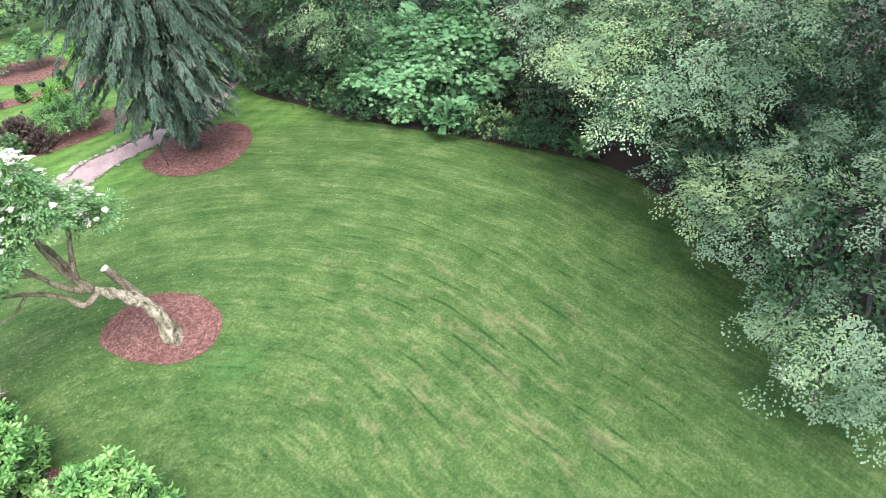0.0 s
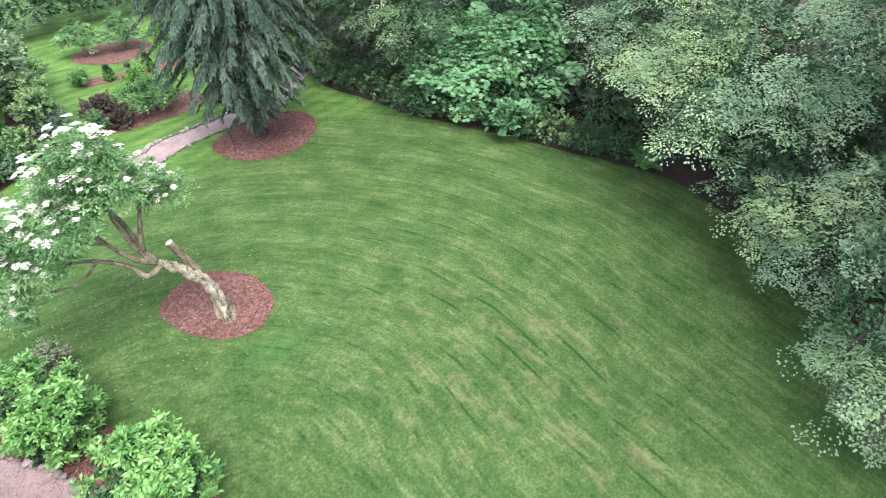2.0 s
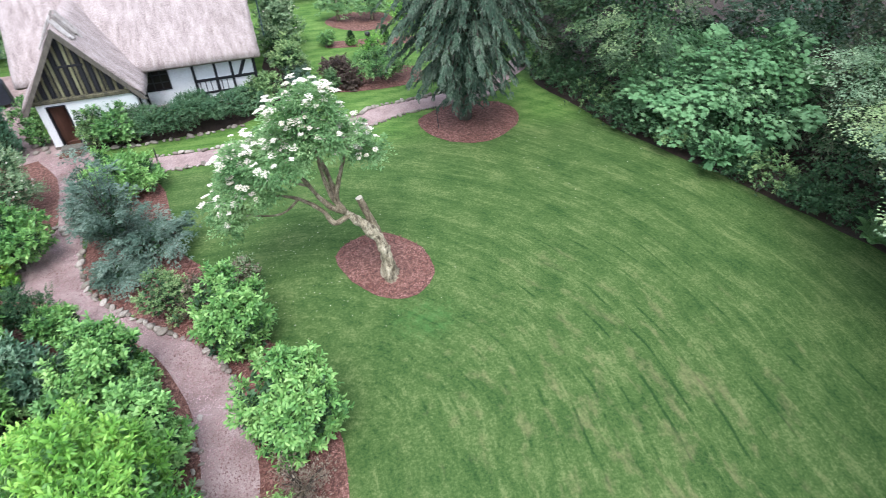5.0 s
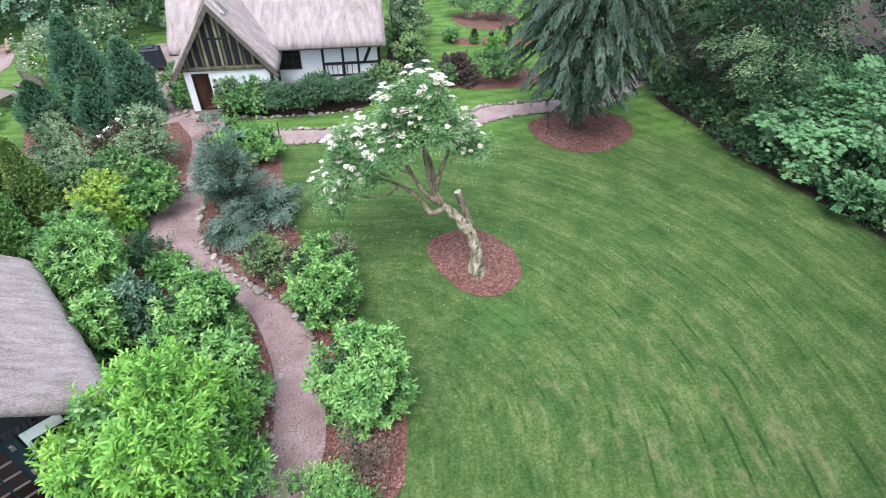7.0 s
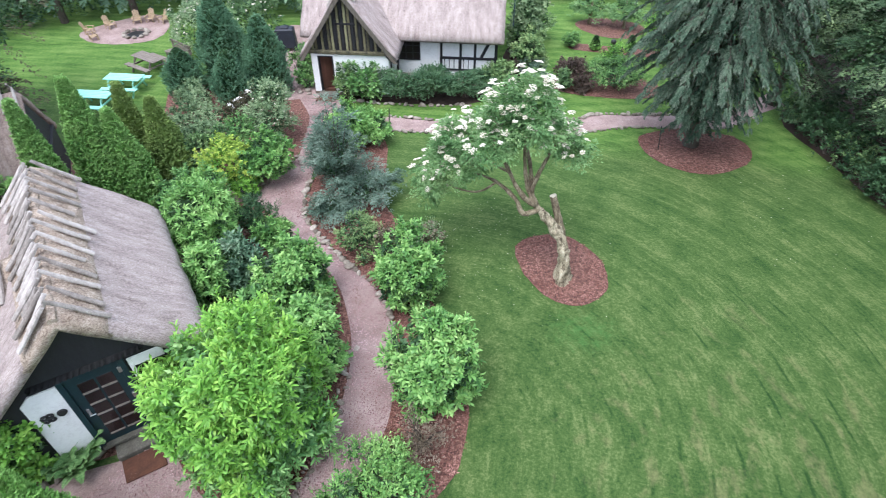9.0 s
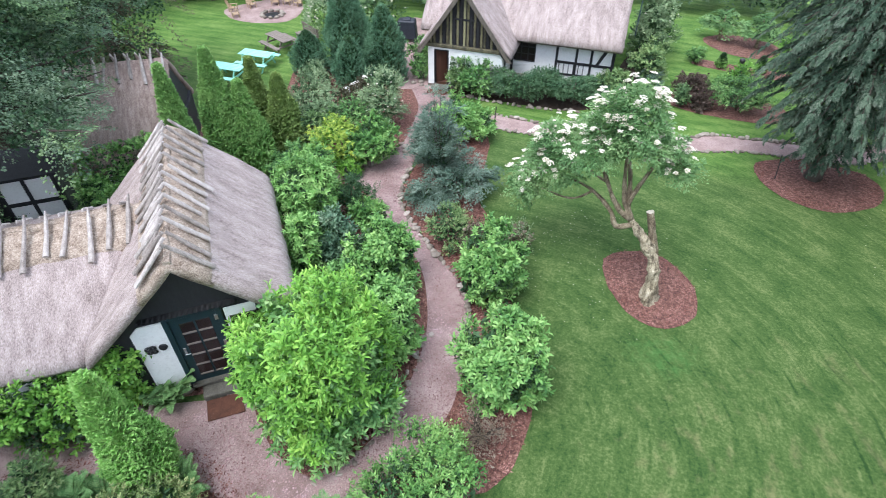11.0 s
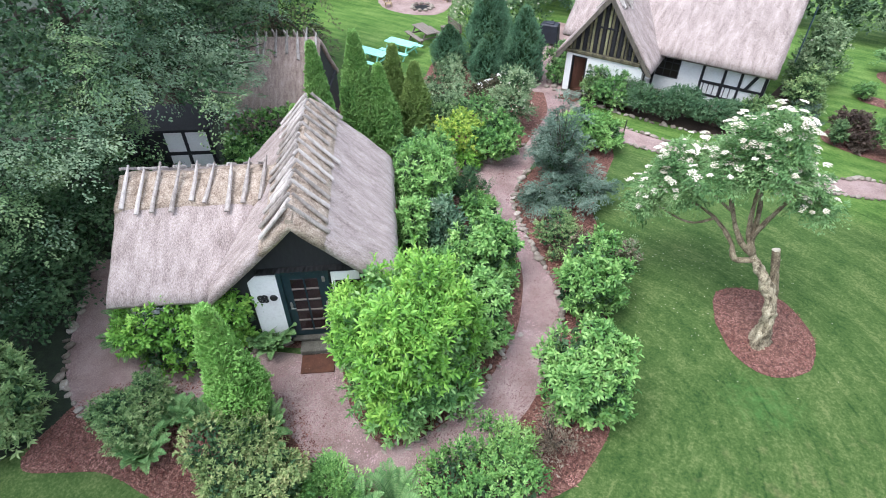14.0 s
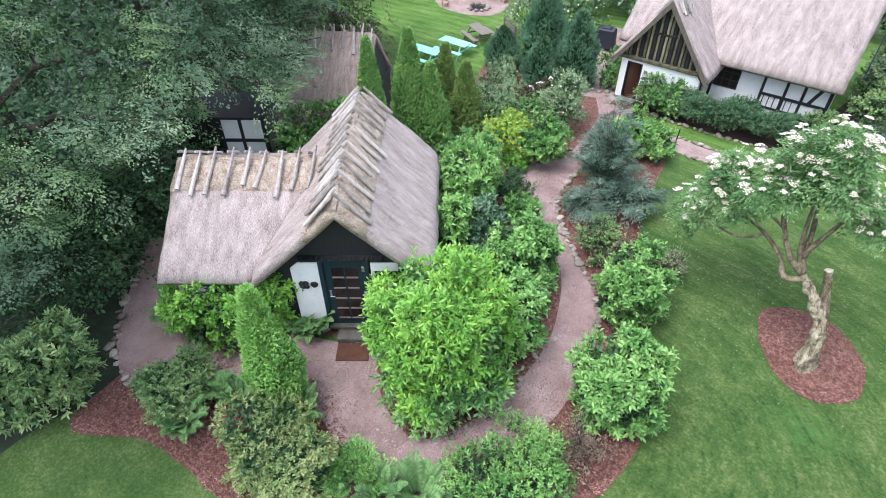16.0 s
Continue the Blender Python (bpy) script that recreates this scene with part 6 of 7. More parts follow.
# This tree's crown is out of view, added only to darken the lawn.
broadleaf("beech_tree", (13.4, -15.4), 13.0, [((9.6, -14.6, 8.6), 3.0), ((12.6, -15.4, 9.0), 3.2), ((7.6, -13.2, 9.6), 2.4)], "unseen tall beech added to shade the lawn", L_BEECH, 300, 0.14, 0.09, 36, 1.3, 0.32, group="woodland trees")
broadleaf("beech_tree", (20.5, -8.0), 14.0, [((18.5, -7.5, 8.5), 3.2), ((19.0, -11.0, 8), 3.0), ((20.0, -4.0, 9), 3.2)], "tall beech deeper in the wood", L_BEECH, 700, 0.14, 0.09, 36, 1.3, 0.32, group="woodland trees")
broadleaf("hornbeam_tree", (14.2, -2.4), 6.0, [((13.5, -3.0, 2.6), 1.2), ((13.8, -4.5, 2.6), 1.5), ((13.2, -6.0, 2.4), 1.5), ((14.6, -1.2, 2.6), 1.2)], "shaded understorey hornbeam with small leaves", L_FAR, 560, 0.06, 0.042, 40, 0.7, 0.12, group="woodland trees")
broadleaf("hornbeam_tree", (17.4, -7.7), 6.5, [((16.8, -7.5, 4.3), 1.7), ((17.6, -6.2, 3.8), 1.5), ((16.4, -8.9, 3.6), 1.5), ((17.9, -8.6, 2.6), 1.5)], "shaded understorey hornbeam with small leaves", L_FAR, 520, 0.07, 0.05, 36, 0.8, 0.14, group="woodland trees")
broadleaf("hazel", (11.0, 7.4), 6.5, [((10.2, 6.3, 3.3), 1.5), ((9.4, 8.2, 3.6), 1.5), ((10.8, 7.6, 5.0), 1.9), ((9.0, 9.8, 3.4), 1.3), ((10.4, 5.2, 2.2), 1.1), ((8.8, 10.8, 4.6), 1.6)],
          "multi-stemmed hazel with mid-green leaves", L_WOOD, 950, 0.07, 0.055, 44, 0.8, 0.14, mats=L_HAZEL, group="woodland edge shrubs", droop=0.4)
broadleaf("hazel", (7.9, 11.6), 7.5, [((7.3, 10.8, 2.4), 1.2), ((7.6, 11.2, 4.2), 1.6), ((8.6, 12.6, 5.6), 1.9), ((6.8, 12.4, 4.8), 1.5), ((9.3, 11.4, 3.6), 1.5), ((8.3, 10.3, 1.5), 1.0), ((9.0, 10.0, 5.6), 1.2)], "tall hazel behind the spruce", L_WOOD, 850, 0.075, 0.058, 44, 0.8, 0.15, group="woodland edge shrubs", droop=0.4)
broadleaf("young_maple", (12.9, 4.3), 4.2, [((11.6, 4.8, 1.7), 1.4), ((12.4, 3.3, 1.6), 1.3), ((12.5, 4.6, 2.4), 1.5), ((11.3, 6.1, 1.4), 1.2), ((13.2, 2.5, 1.8), 1.1), ((12.4, 6.3, 2.2), 1.3), ((13.6, 3.9, 2.9), 1.3)],
          "broad young maple with tiers of large bright lobed leaves", L_BIG, 760, 0.19, 0.2, 15, 0.8, 0.1, group="woodland edge shrubs", droop=0.3, tier=0.36, wide=0.45, lobed_leaf=True)
conifer_tall("hemlock", (16.4, 1.4), 11.0, 2.9, 1.2, "drooping hemlock with brownish green twigs", L_HEML, 16, 11, hang=0.9, m=46, leaf=0.11, width=0.03)
broadleaf("dark_maple", (17.8, 5.8), 11.0, [((16.4, 5.2, 4.5), 2.3), ((17.2, 8.2, 5.2), 2.4), ((17.6, 6.0, 8.0), 2.8), ((15.4, 4.6, 9.8), 3.4)], "dark maple deep in the wood", L_FAR, 480, 0.11, 0.08, 30, 1.1, 0.28, group="woodland trees")
broadleaf("dark_maple", (21.5, -9.5), 11.0, [((19.6, -10.0, 4.2), 2.3), ((20.8, -6.8, 4.6), 2.4), ((21.8, -12.0, 4.6), 2.4), ((21.5, -9.0, 8.2), 2.8)], "dark maple deep in the wood", L_FAR, 420, 0.13, 0.09, 26, 1.1, 0.28, group="woodland trees")
broadleaf("dark_maple", (13.5, 12.5), 11.0, [((12.6, 11.0, 4.2), 2.2), ((13.2, 13.4, 5.4), 2.6), ((14.8, 11.8, 7.4), 2.6), ((12.4, 9.4, 9.4), 3.2), ((11.6, 13.4, 9.0), 3.0), ((11.4, 13.0, 3.4), 1.6)], "dark maple deep in the wood", L_FAR, 520, 0.11, 0.08, 30, 1.1, 0.28, group="woodland trees")

# undergrowth added inside the wood's edge; its dark leaves stand for deep shade
rng_u = np.random.default_rng(29)
for nm_, pts in (("undergrowth_east", [(9.6, 10.6), (10.6, 9.0), (11.6, 7.0), (13.4, 5.6), (14.4, 3.8), (14.6, 1.6), (15.2, -0.2), (15.8, -2.4), (15.9, -4.8), (15.2, -7.0), (14.0, -9.0), (13.0, -11.2), (12.6, -13.5), (14.5, -14.0), (16.0, -11.0), (17.6, -8.0), (18.2, -5.0), (18.0, -2.0), (17.6, 1.0), (17.0, 3.8), (15.8, 6.6), (14.6, 9.0), (12.6, 10.6), (18.0, 9.0), (20.0, 6.0), (21.0, 3.0), (21.5, 0.0), (20.4, -3.0), (20.6, -6.0), (20.2, -9.0), (18.6, -11.5), (22.4, -10.0), (23.0, -6.0)]), ("undergrowth_west", [(-14.2, -13.8), (-15.2, -12.0), (-16.2, -10.2), (-17.0, -8.4), (-17.8, -6.6), (-18.6, -5.2), (-15.6, -9.4), (-14.9, -12.6)]), ("undergrowth_north", [(-29.0, 11.5), (-27.4, 13.4), (-25.8, 15.4), (-24.0, 16.9), (-22.0, 17.6), (-19.6, 17.6), (-17.4, 17.2), (-15.2, 17.6), (-13.0, 19.4)])):
    lob = []
    for x, y in smooth_line(pts, len(pts) * 3):
        r = rng_u.uniform(0.9, 1.5)
        lob.append(((x + rng_u.normal() * 0.35, y + rng_u.normal() * 0.35, r * 0.8), np.array([r, r, r * 0.95])))
    p, d = on_lobes(lob, 34 * len(lob), rng_u, inside=0.25, low=-0.3)
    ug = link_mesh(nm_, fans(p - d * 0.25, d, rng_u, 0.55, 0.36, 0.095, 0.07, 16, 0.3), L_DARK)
    tagged(ug, "dark undergrowth filling the wood, deep shade put into its colour", "undergrowth", kind="stuff")
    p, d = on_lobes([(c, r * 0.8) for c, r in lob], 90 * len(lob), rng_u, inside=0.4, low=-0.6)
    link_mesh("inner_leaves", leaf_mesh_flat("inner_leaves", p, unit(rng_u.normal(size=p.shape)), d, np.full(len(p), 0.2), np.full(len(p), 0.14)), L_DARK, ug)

# low evergreen growth along the lawn's edge, mostly L_DARK to paint the shadow there
EDGE = smooth_line([(8.35, 10.4), (8.8, 8.2), (9.55, 6.0), (10.6, 4.1), (11.7, 2.1), (12.6, 0.1), (13.5, -1.2), (14.5, -3.2), (14.8, -5.4), (14.2, -7.6)], 24)
for i, (x, y) in enumerate(EDGE):
    q = SHRUB_RNG.uniform(0.85, 1.2)
    if -5.6 < y < -1.2:
        continue
    shrub("holly_shrub", (x + SHRUB_RNG.normal() * 0.12, y + SHRUB_RNG.normal() * 0.12), 0.72 * q, 0.62 * q, 0.52 * q, "low dark evergreen shrub at the wood's edge, shadow put into its colour", L_RHODO if i % 4 == 0 else L_DARK, 170, 9, 0.14, 0.085, 0.04, group="woodland edge shrubs", cheap=True, inner=L_DARK)
fern("shield_fern", (13.5, -2.2), 0.6, "green fern at the foot of the trees", 13)
shrub("viburnum", (11.6, 2.1), 0.7, 0.55, 0.75, "shrub with large bright leaves", L_BIG, 90, 8, 0.3, 0.17, 0.12, group="woodland edge shrubs", cheap=True, flat=1.0)

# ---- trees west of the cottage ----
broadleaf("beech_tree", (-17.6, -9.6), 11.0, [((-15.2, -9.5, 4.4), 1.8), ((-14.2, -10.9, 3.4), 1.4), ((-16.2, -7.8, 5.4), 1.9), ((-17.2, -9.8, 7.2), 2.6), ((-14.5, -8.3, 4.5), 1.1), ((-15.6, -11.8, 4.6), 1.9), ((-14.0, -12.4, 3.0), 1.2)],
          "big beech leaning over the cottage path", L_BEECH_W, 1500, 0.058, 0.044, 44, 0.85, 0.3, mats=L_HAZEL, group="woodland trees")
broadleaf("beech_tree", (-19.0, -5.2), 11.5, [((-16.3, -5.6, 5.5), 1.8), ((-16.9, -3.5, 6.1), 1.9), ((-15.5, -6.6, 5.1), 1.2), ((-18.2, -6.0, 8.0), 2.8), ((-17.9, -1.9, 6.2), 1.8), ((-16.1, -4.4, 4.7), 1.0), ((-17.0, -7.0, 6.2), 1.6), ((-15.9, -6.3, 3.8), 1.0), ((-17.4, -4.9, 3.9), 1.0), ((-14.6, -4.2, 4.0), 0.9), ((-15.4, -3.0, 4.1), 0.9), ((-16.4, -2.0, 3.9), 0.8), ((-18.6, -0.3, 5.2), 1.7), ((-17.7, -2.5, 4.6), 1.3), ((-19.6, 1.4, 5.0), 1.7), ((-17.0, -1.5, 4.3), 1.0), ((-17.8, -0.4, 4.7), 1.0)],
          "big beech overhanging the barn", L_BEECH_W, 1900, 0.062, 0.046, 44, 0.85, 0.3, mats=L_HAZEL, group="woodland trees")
broadleaf("beech_tree", (-22.0, -1.5), 12.0, [((-19.6, -0.8, 6.4), 2.4), ((-21.0, 1.4, 6.6), 2.5), ((-21.4, -3.2, 8.2), 2.8)], "beech behind the barn", L_HAZEL, 600, 0.10, 0.07, 34, 1.0, 0.3, group="woodland trees")
broadleaf("copper_beech", (-22.6, 4.6), 9.5, [((-20.8, 4.3, 3.9), 1.9), ((-21.8, 6.3, 3.6), 1.7), ((-22.4, 4.8, 6.2), 2.4), ((-20.6, 2.6, 4.6), 1.6), ((-20.0, 1.6, 3.0), 1.3), ((-18.6, 2.6, 2.6), 1.1)], "bronze-leaved beech beside the lawn", L_BROWN, 560, 0.09, 0.065, 34, 0.9, 0.26, group="woodland trees")
# Its high crown is never in view; added to shade the lawn corner.
broadleaf("beech_tree", (-15.6, -15.8), 12.0, [((-11.5, -14.7, 8.0), 1.9), ((-12.6, -15.6, 8.2), 2.0)], "unseen tall beech added to shade the lawn corner", L_BEECH_W, 100, group="woodland trees", trunk=0.3)
shrub("azalea", (-12.0, -11.95), 1.02, 1.05, 0.95, "broad azalea with matt green leaves", L_RHODO, 900, 9, 0.2, 0.12, 0.042, lobes=18, cheap=True, size=(0.26, 0.44))
shrub("azalea", (-12.6, -12.9), 1.1, 0.9, 0.8, "dark azalea under the beeches", L_RHODO, 520, 9, 0.2, 0.115, 0.04, lobes=10, cheap=True)
shrub("holly_shrub", (-15.9, -10.3), 1.2, 0.9, 0.8, "dark shrub in the shade of the beeches", L_DARK, 700, 9, 0.16, 0.068, 0.03, cheap=True)
shrub("holly_shrub", (-17.0, -8.2), 1.2, 0.9, 0.8, "dark shrub in the shade of the beeches", L_DARK, 700, 9, 0.16, 0.068, 0.03, cheap=True)

# ---- shrubs round the cottage ----
shrub("cherry_laurel", (-6.02, -6.2), 1.38, 1.92, 1.7, "large round cherry laurel with bright yellow-green leaves", L_LAUREL, 3500, 10, 0.24, 0.125, 0.033, lobes=34, lift=1.0, inner=L_LAUREL_D, size=(0.24, 0.42), skirt=0.78, old=L_LAUREL_D)
shrub("cherry_laurel", (-7.42, -6.2), 0.62, 0.95, 1.25, "cherry laurel with bright leaves before the side window", L_LAUREL, 620, 10, 0.22, 0.125, 0.033, lobes=14, lift=1.0, inner=L_LAUREL_D, size=(0.28, 0.46), skirt=0.7, old=L_LAUREL_D)
shrub("cherry_laurel", (-5.75, -4.3), 0.84, 1.02, 0.95, "cherry laurel with green glossy leaves", L_FRESH, 1150, 10, 0.2, 0.11, 0.042, lobes=22, lift=0.8, size=(0.28, 0.46), skirt=0.8)
shrub("cherry_laurel", (-6.65, -2.35), 0.86, 1.0, 0.95, "cherry laurel with dark glossy leaves", L_LAUREL_M, 1250, 10, 0.2, 0.115, 0.042, lobes=20, lift=0.7, size=(0.28, 0.46), skirt=0.8)
shrub("cherry_laurel", (-5.95, -3.2), 0.46, 0.62, 0.55, "low laurel with dark glossy leaves over the path edge", L_LAUREL_D, 520, 10, 0.18, 0.11, 0.04, lobes=11)
shrub("rhododendron", (-9.55, -1.05), 0.98, 1.12, 1.05, "tall rhododendron with fresh green leathery leaves", L_FRESH, 900, 10, 0.2, 0.12, 0.042, lobes=15, cheap=True)
shrub("rhododendron", (-8.75, -2.75), 0.7, 1.0, 0.98, "rhododendron with fresh green leaves against the wall", L_FRESH, 520, 10, 0.2, 0.12, 0.042, lobes=11, cheap=True)
shrub("rhododendron", (-8.1, -2.1), 0.66, 0.85, 0.88, "rhododendron with dull bluish leathery leaves", L_BLUE, 480, 10, 0.18, 0.12, 0.042, cheap=True)
shrub("rhododendron", (-7.15, -3.9), 0.8, 0.9, 0.85, "rhododendron with leathery green leaves", L_LAUREL_D, 480, 10, 0.18, 0.12, 0.042, cheap=True)
shrub("rhododendron", (-10.25, 0.15), 0.9, 1.0, 0.95, "rhododendron beside the cottage gable", L_LAUREL_M, 620, 10, 0.18, 0.11, 0.04, cheap=True)
shrub("rhododendron", (-8.05, -0.4), 0.45, 0.6, 0.52, "rhododendron with leathery green leaves", L_LAUREL_M, 380, 10, 0.16, 0.09, 0.036, cheap=True)
shrub("rhododendron", (-7.3, -1.35), 0.5, 0.5, 0.42, "low dark rhododendron under its neighbours", L_LAUREL_D, 260, 10, 0.16, 0.1, 0.04, cheap=True)
shrub("cotoneaster", (-8.75, 0.0), 0.62, 0.75, 0.68, "fine-leaved dark shrub with bare twigs", L_DARK, 520, 9, 0.26, 0.055, 0.018, cheap=True, lift=1.0)
shrub("cherry_laurel", (-4.02, -1.35), 0.86, 1.0, 1.0, "upright laurel shrub with glossy green leaves", L_LAUREL_M, 980, 10, 0.22, 0.12, 0.038, group="laurels along the lawn", lobes=22, lift=0.8, size=(0.26, 0.44), inner=L_DARK, skirt=0.66)
shrub("cherry_laurel", (-2.8, -4.2), 0.9, 1.08, 1.06, "upright laurel shrub with glossy green leaves", L_LAUREL_M, 1150, 10, 0.22, 0.12, 0.038, group="laurels along the lawn", lobes=24, lift=0.8, size=(0.26, 0.44), inner=L_DARK, skirt=0.66)
feathery("barberry", (-2.75, -5.5), 0.7, 0.45, 0.45, "half-bare twiggy shrub with dull bronze leaves", L_DRY, 110, 26, 0.5, 0.045, 0.02, inner=L_DRY, category="shrub", lift=0.4, level=1.0, core=0.3)
feathery("barberry", (-3.15, -6.3), 0.5, 0.35, 0.3, "half-bare twiggy shrub with dull bronze leaves", L_DRY, 60, 26, 0.45, 0.045, 0.02, inner=L_DRY, category="shrub", lift=0.4, level=1.0, core=0.3)
shrub("box_shrub", (-5.6, 0.1), 0.66, 0.6, 0.52, "small rounded dark green shrub", L_RHODO, 520, 9, 0.12, 0.055, 0.024, cheap=True)
shrub("spirea", (-4.75, -0.35), 0.62, 0.55, 0.55, "dull brownish shrub with faded flower heads", L_BROWN, 420, 8, 0.26, 0.06, 0.024, cheap=True, inner=L_BROWN, extra=("seed_heads", 80, L_DRY, 0.05))
shrub("spirea", (-4.0, 0.55), 0.55, 0.42, 0.42, "loose shrub with faded cream flower heads", L_GREYG, 170, 7, 0.34, 0.055, 0.022, cheap=True, inner=L_BROWN, extra=("seed_heads", 70, L_DRY, 0.045))
shrub("mock_orange", (-3.4, -7.1), 1.15, 0.52, 0.42, "broad leafy shrub with pale green leaves", L_LAUREL_M, 1300, 10, 0.26, 0.065, 0.032, lobes=13, cheap=True)
feathery("astilbe", (-5.7, -9.05), 0.75, 0.5, 0.42, "low feathery shrub with fresh light green shoots", L_LAUREL_M, 150, 50, 0.45, 0.06, 0.024, inner=L_LAUREL_D, category="shrub", lift=0.5, level=1.0)
fern("male_fern", (-4.55, -8.45), 0.62, "bright green fern at the path's edge", 15)
fern("male_fern", (-5.0, -8.95), 0.5, "bright green fern at the path's edge", 13)
shrub("rhododendron", (-7.35, -9.95), 0.95, 0.8, 0.62, "dense mottled shrub at the foot of the thuja", L_PIERIS, 1000, 9, 0.14, 0.06, 0.027, lobes=12, cheap=True)
shrub("pieris", (-6.5, -9.75), 0.72, 0.62, 0.52, "dense shrub with yellowish green shoots", L_PIERIS, 900, 9, 0.14, 0.058, 0.026, lobes=12, inner=L_DARK)
shrub("rhododendron", (-9.95, -10.35), 0.8, 0.68, 0.58, "round rhododendron with small dark leaves", L_RHODO, 1100, 9, 0.13, 0.062, 0.026, lobes=11, cheap=True)
column("golden_thuja", (-8.2, -8.9), 3.55, 1.12, "slim bright green thuja column", L_THUJA_Y, 6200, sprig=0.1, leaf=0.034, width=0.02, lean=-0.08, inner=L_THUJA_Y, rugged=0.75)
for x, y, r in ((-9.45, -9.85, 0.5), (-9.2, -10.75, 0.5), (-8.95, -9.6, 0.5), (-7.6, -8.9, 0.5), (-7.35, -9.25, 0.45)):
    fern("male_fern", (x, y), r, "lush green fern under the thuja", 15)
for x, y, r in ((-11.95, -9.2, 0.72), (-12.3, -8.8, 0.7), (-11.6, -9.1, 0.5), (-9.4, -7.0, 0.55), (-9.7, -7.3, 0.5), (-9.3, -7.35, 0.42)):
    fern("male_fern", (x, y), r, "tall fern under the thatched eave", 16)
shrub("cherry_laurel", (-10.95, -8.55), 0.88, 0.95, 0.9, "laurel with glossy bright leaves under the eave", L_LAUREL, 900, 10, 0.2, 0.115, 0.042, stretch=1.2, turn=42, lobes=16, skirt=0.7)
shrub("cherry_laurel", (-10.15, -7.45), 0.6, 0.95, 0.88, "laurel with glossy bright leaves beside the door", L_LAUREL, 560, 10, 0.2, 0.115, 0.042, lobes=12)
boughlog = thing("leaning_branch", (-11.05, -9.2, 0), "short mossy branch leaning by the path", "branch")
part("branch", tube([(0, -0.05, 0), (-0.1, 0.02, 0.3), (-0.25, 0.1, 0.55)], [0.06, 0.055, 0.04], 8, wob=0.4), M_ELDER, boughlog, smooth=True)

# ---- the shrub border between the path and the far lawn ----
TH = "tall slim column of green thuja"
for x, y, h, w, tone in ((-13.9, -0.93, 4.5, 1.2, L_THUJA), (-13.6, 0.53, 4.45, 1.52, L_THUJA), (-13.0, 0.9, 3.4, 1.45, L_THUJA), (-13.7, 2.4, 3.4, 1.2, L_THUJA_O), (-12.75, 2.4, 3.0, 1.38, L_THUJA_O), (-13.2, -2.45, 3.3, 0.95, L_THUJA)):
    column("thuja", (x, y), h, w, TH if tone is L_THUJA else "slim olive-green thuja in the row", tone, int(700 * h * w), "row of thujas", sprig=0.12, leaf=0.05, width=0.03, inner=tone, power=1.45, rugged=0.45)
shrub("ivy_hedge", (-15.5, -1.75), 1.0, 0.95, 0.9, "ivy-covered hedge by the barn", L_LAUREL_M, 520, 9, 0.16, 0.09, 0.06, stretch=1.8, turn=50, cheap=True)
shrub("ivy_hedge", (-15.0, -3.4), 0.9, 0.95, 0.9, "ivy-covered hedge by the barn", L_LAUREL_M, 460, 9, 0.16, 0.09, 0.06, stretch=1.2, turn=50, cheap=True)
CY = "dense blue-green cypress with upright sprays"
for x, y, h, w in ((-14.05, 9.1, 3.85, 1.9), (-12.25, 8.95, 3.1, 1.65), (-13.25, 7.8, 2.1, 1.25), (-15.6, 8.3, 1.75, 1.45)):
    column("blue_cypress", (x, y), h, w, CY, L_CYPRESS, int(520 * h * w), "blue cypresses", sprig=0.2, leaf=0.065, width=0.022, power=2.3, rugged=0.7)
shrub("golden_privet", (-10.85, 2.5), 0.82, 0.86, 0.8, "golden-leaved shrub beside the gravel", L_YELLOW, 460, 9, 0.18, 0.075, 0.04, cheap=True, inner=L_LAUREL)
shrub("hydrangea", (-9.65, 3.05), 0.94, 0.78, 0.68, "leafy green shrub at the path corner", L_LAUREL_M, 520, 9, 0.18, 0.1, 0.055, cheap=True)
shrub("dogwood", (-10.2, 2.05), 0.5, 0.35, 0.3, "low yellow-green shrub beside the gravel", L_LAUREL, 240, 9, 0.15, 0.08, 0.04, cheap=True)
shrub("buddleia", (-10.6, 5.45), 0.95, 1.0, 0.95, "grey-green shrub with cream flower plumes", L_GREYG, 620, 9, 0.26, 0.09, 0.03, cheap=True, extra=("flower_plumes", 45, M_BLOSSOM, 0.04))
shrub("cotoneaster", (-13.6, 5.3), 1.15, 0.6, 0.5, "grey-green spreading shrub among others", L_GREYG, 520, 9, 0.2, 0.075, 0.035, cheap=True)
shrub("cotoneaster", (-12.0, 6.2), 0.9, 0.6, 0.5, "dull bronze-green spreading shrub", L_BROWN, 380, 9, 0.2, 0.075, 0.035, cheap=True, inner=L_BROWN)
shrub("potentilla", (-12.1, 2.9), 0.6, 0.7, 0.62, "rounded soft green leafy shrub", L_RHODO, 340, 9, 0.16, 0.07, 0.035, cheap=True)
shrub("potentilla", (-11.3, 3.9), 0.8, 0.7, 0.62, "rounded shrub with green leaves", L_LAUREL_D, 420, 9, 0.16, 0.075, 0.035, cheap=True)
shrub("potentilla", (-10.15, 4.0), 0.55, 0.5, 0.42, "rounded shrub with green leaves", L_LAUREL_D, 320, 9, 0.16, 0.075, 0.035, cheap=True)
shrub("potentilla", (-12.6, 4.1), 0.7, 0.6, 0.55, "rounded shrub with grey-green leaves", L_GREYG, 340, 9, 0.16, 0.075, 0.035, cheap=True)
shrub("potentilla", (-11.4, 0.6), 0.8, 0.8, 0.7, "rounded shrub with green leaves", L_LAUREL_D, 400, 9, 0.16, 0.09, 0.04, cheap=True)
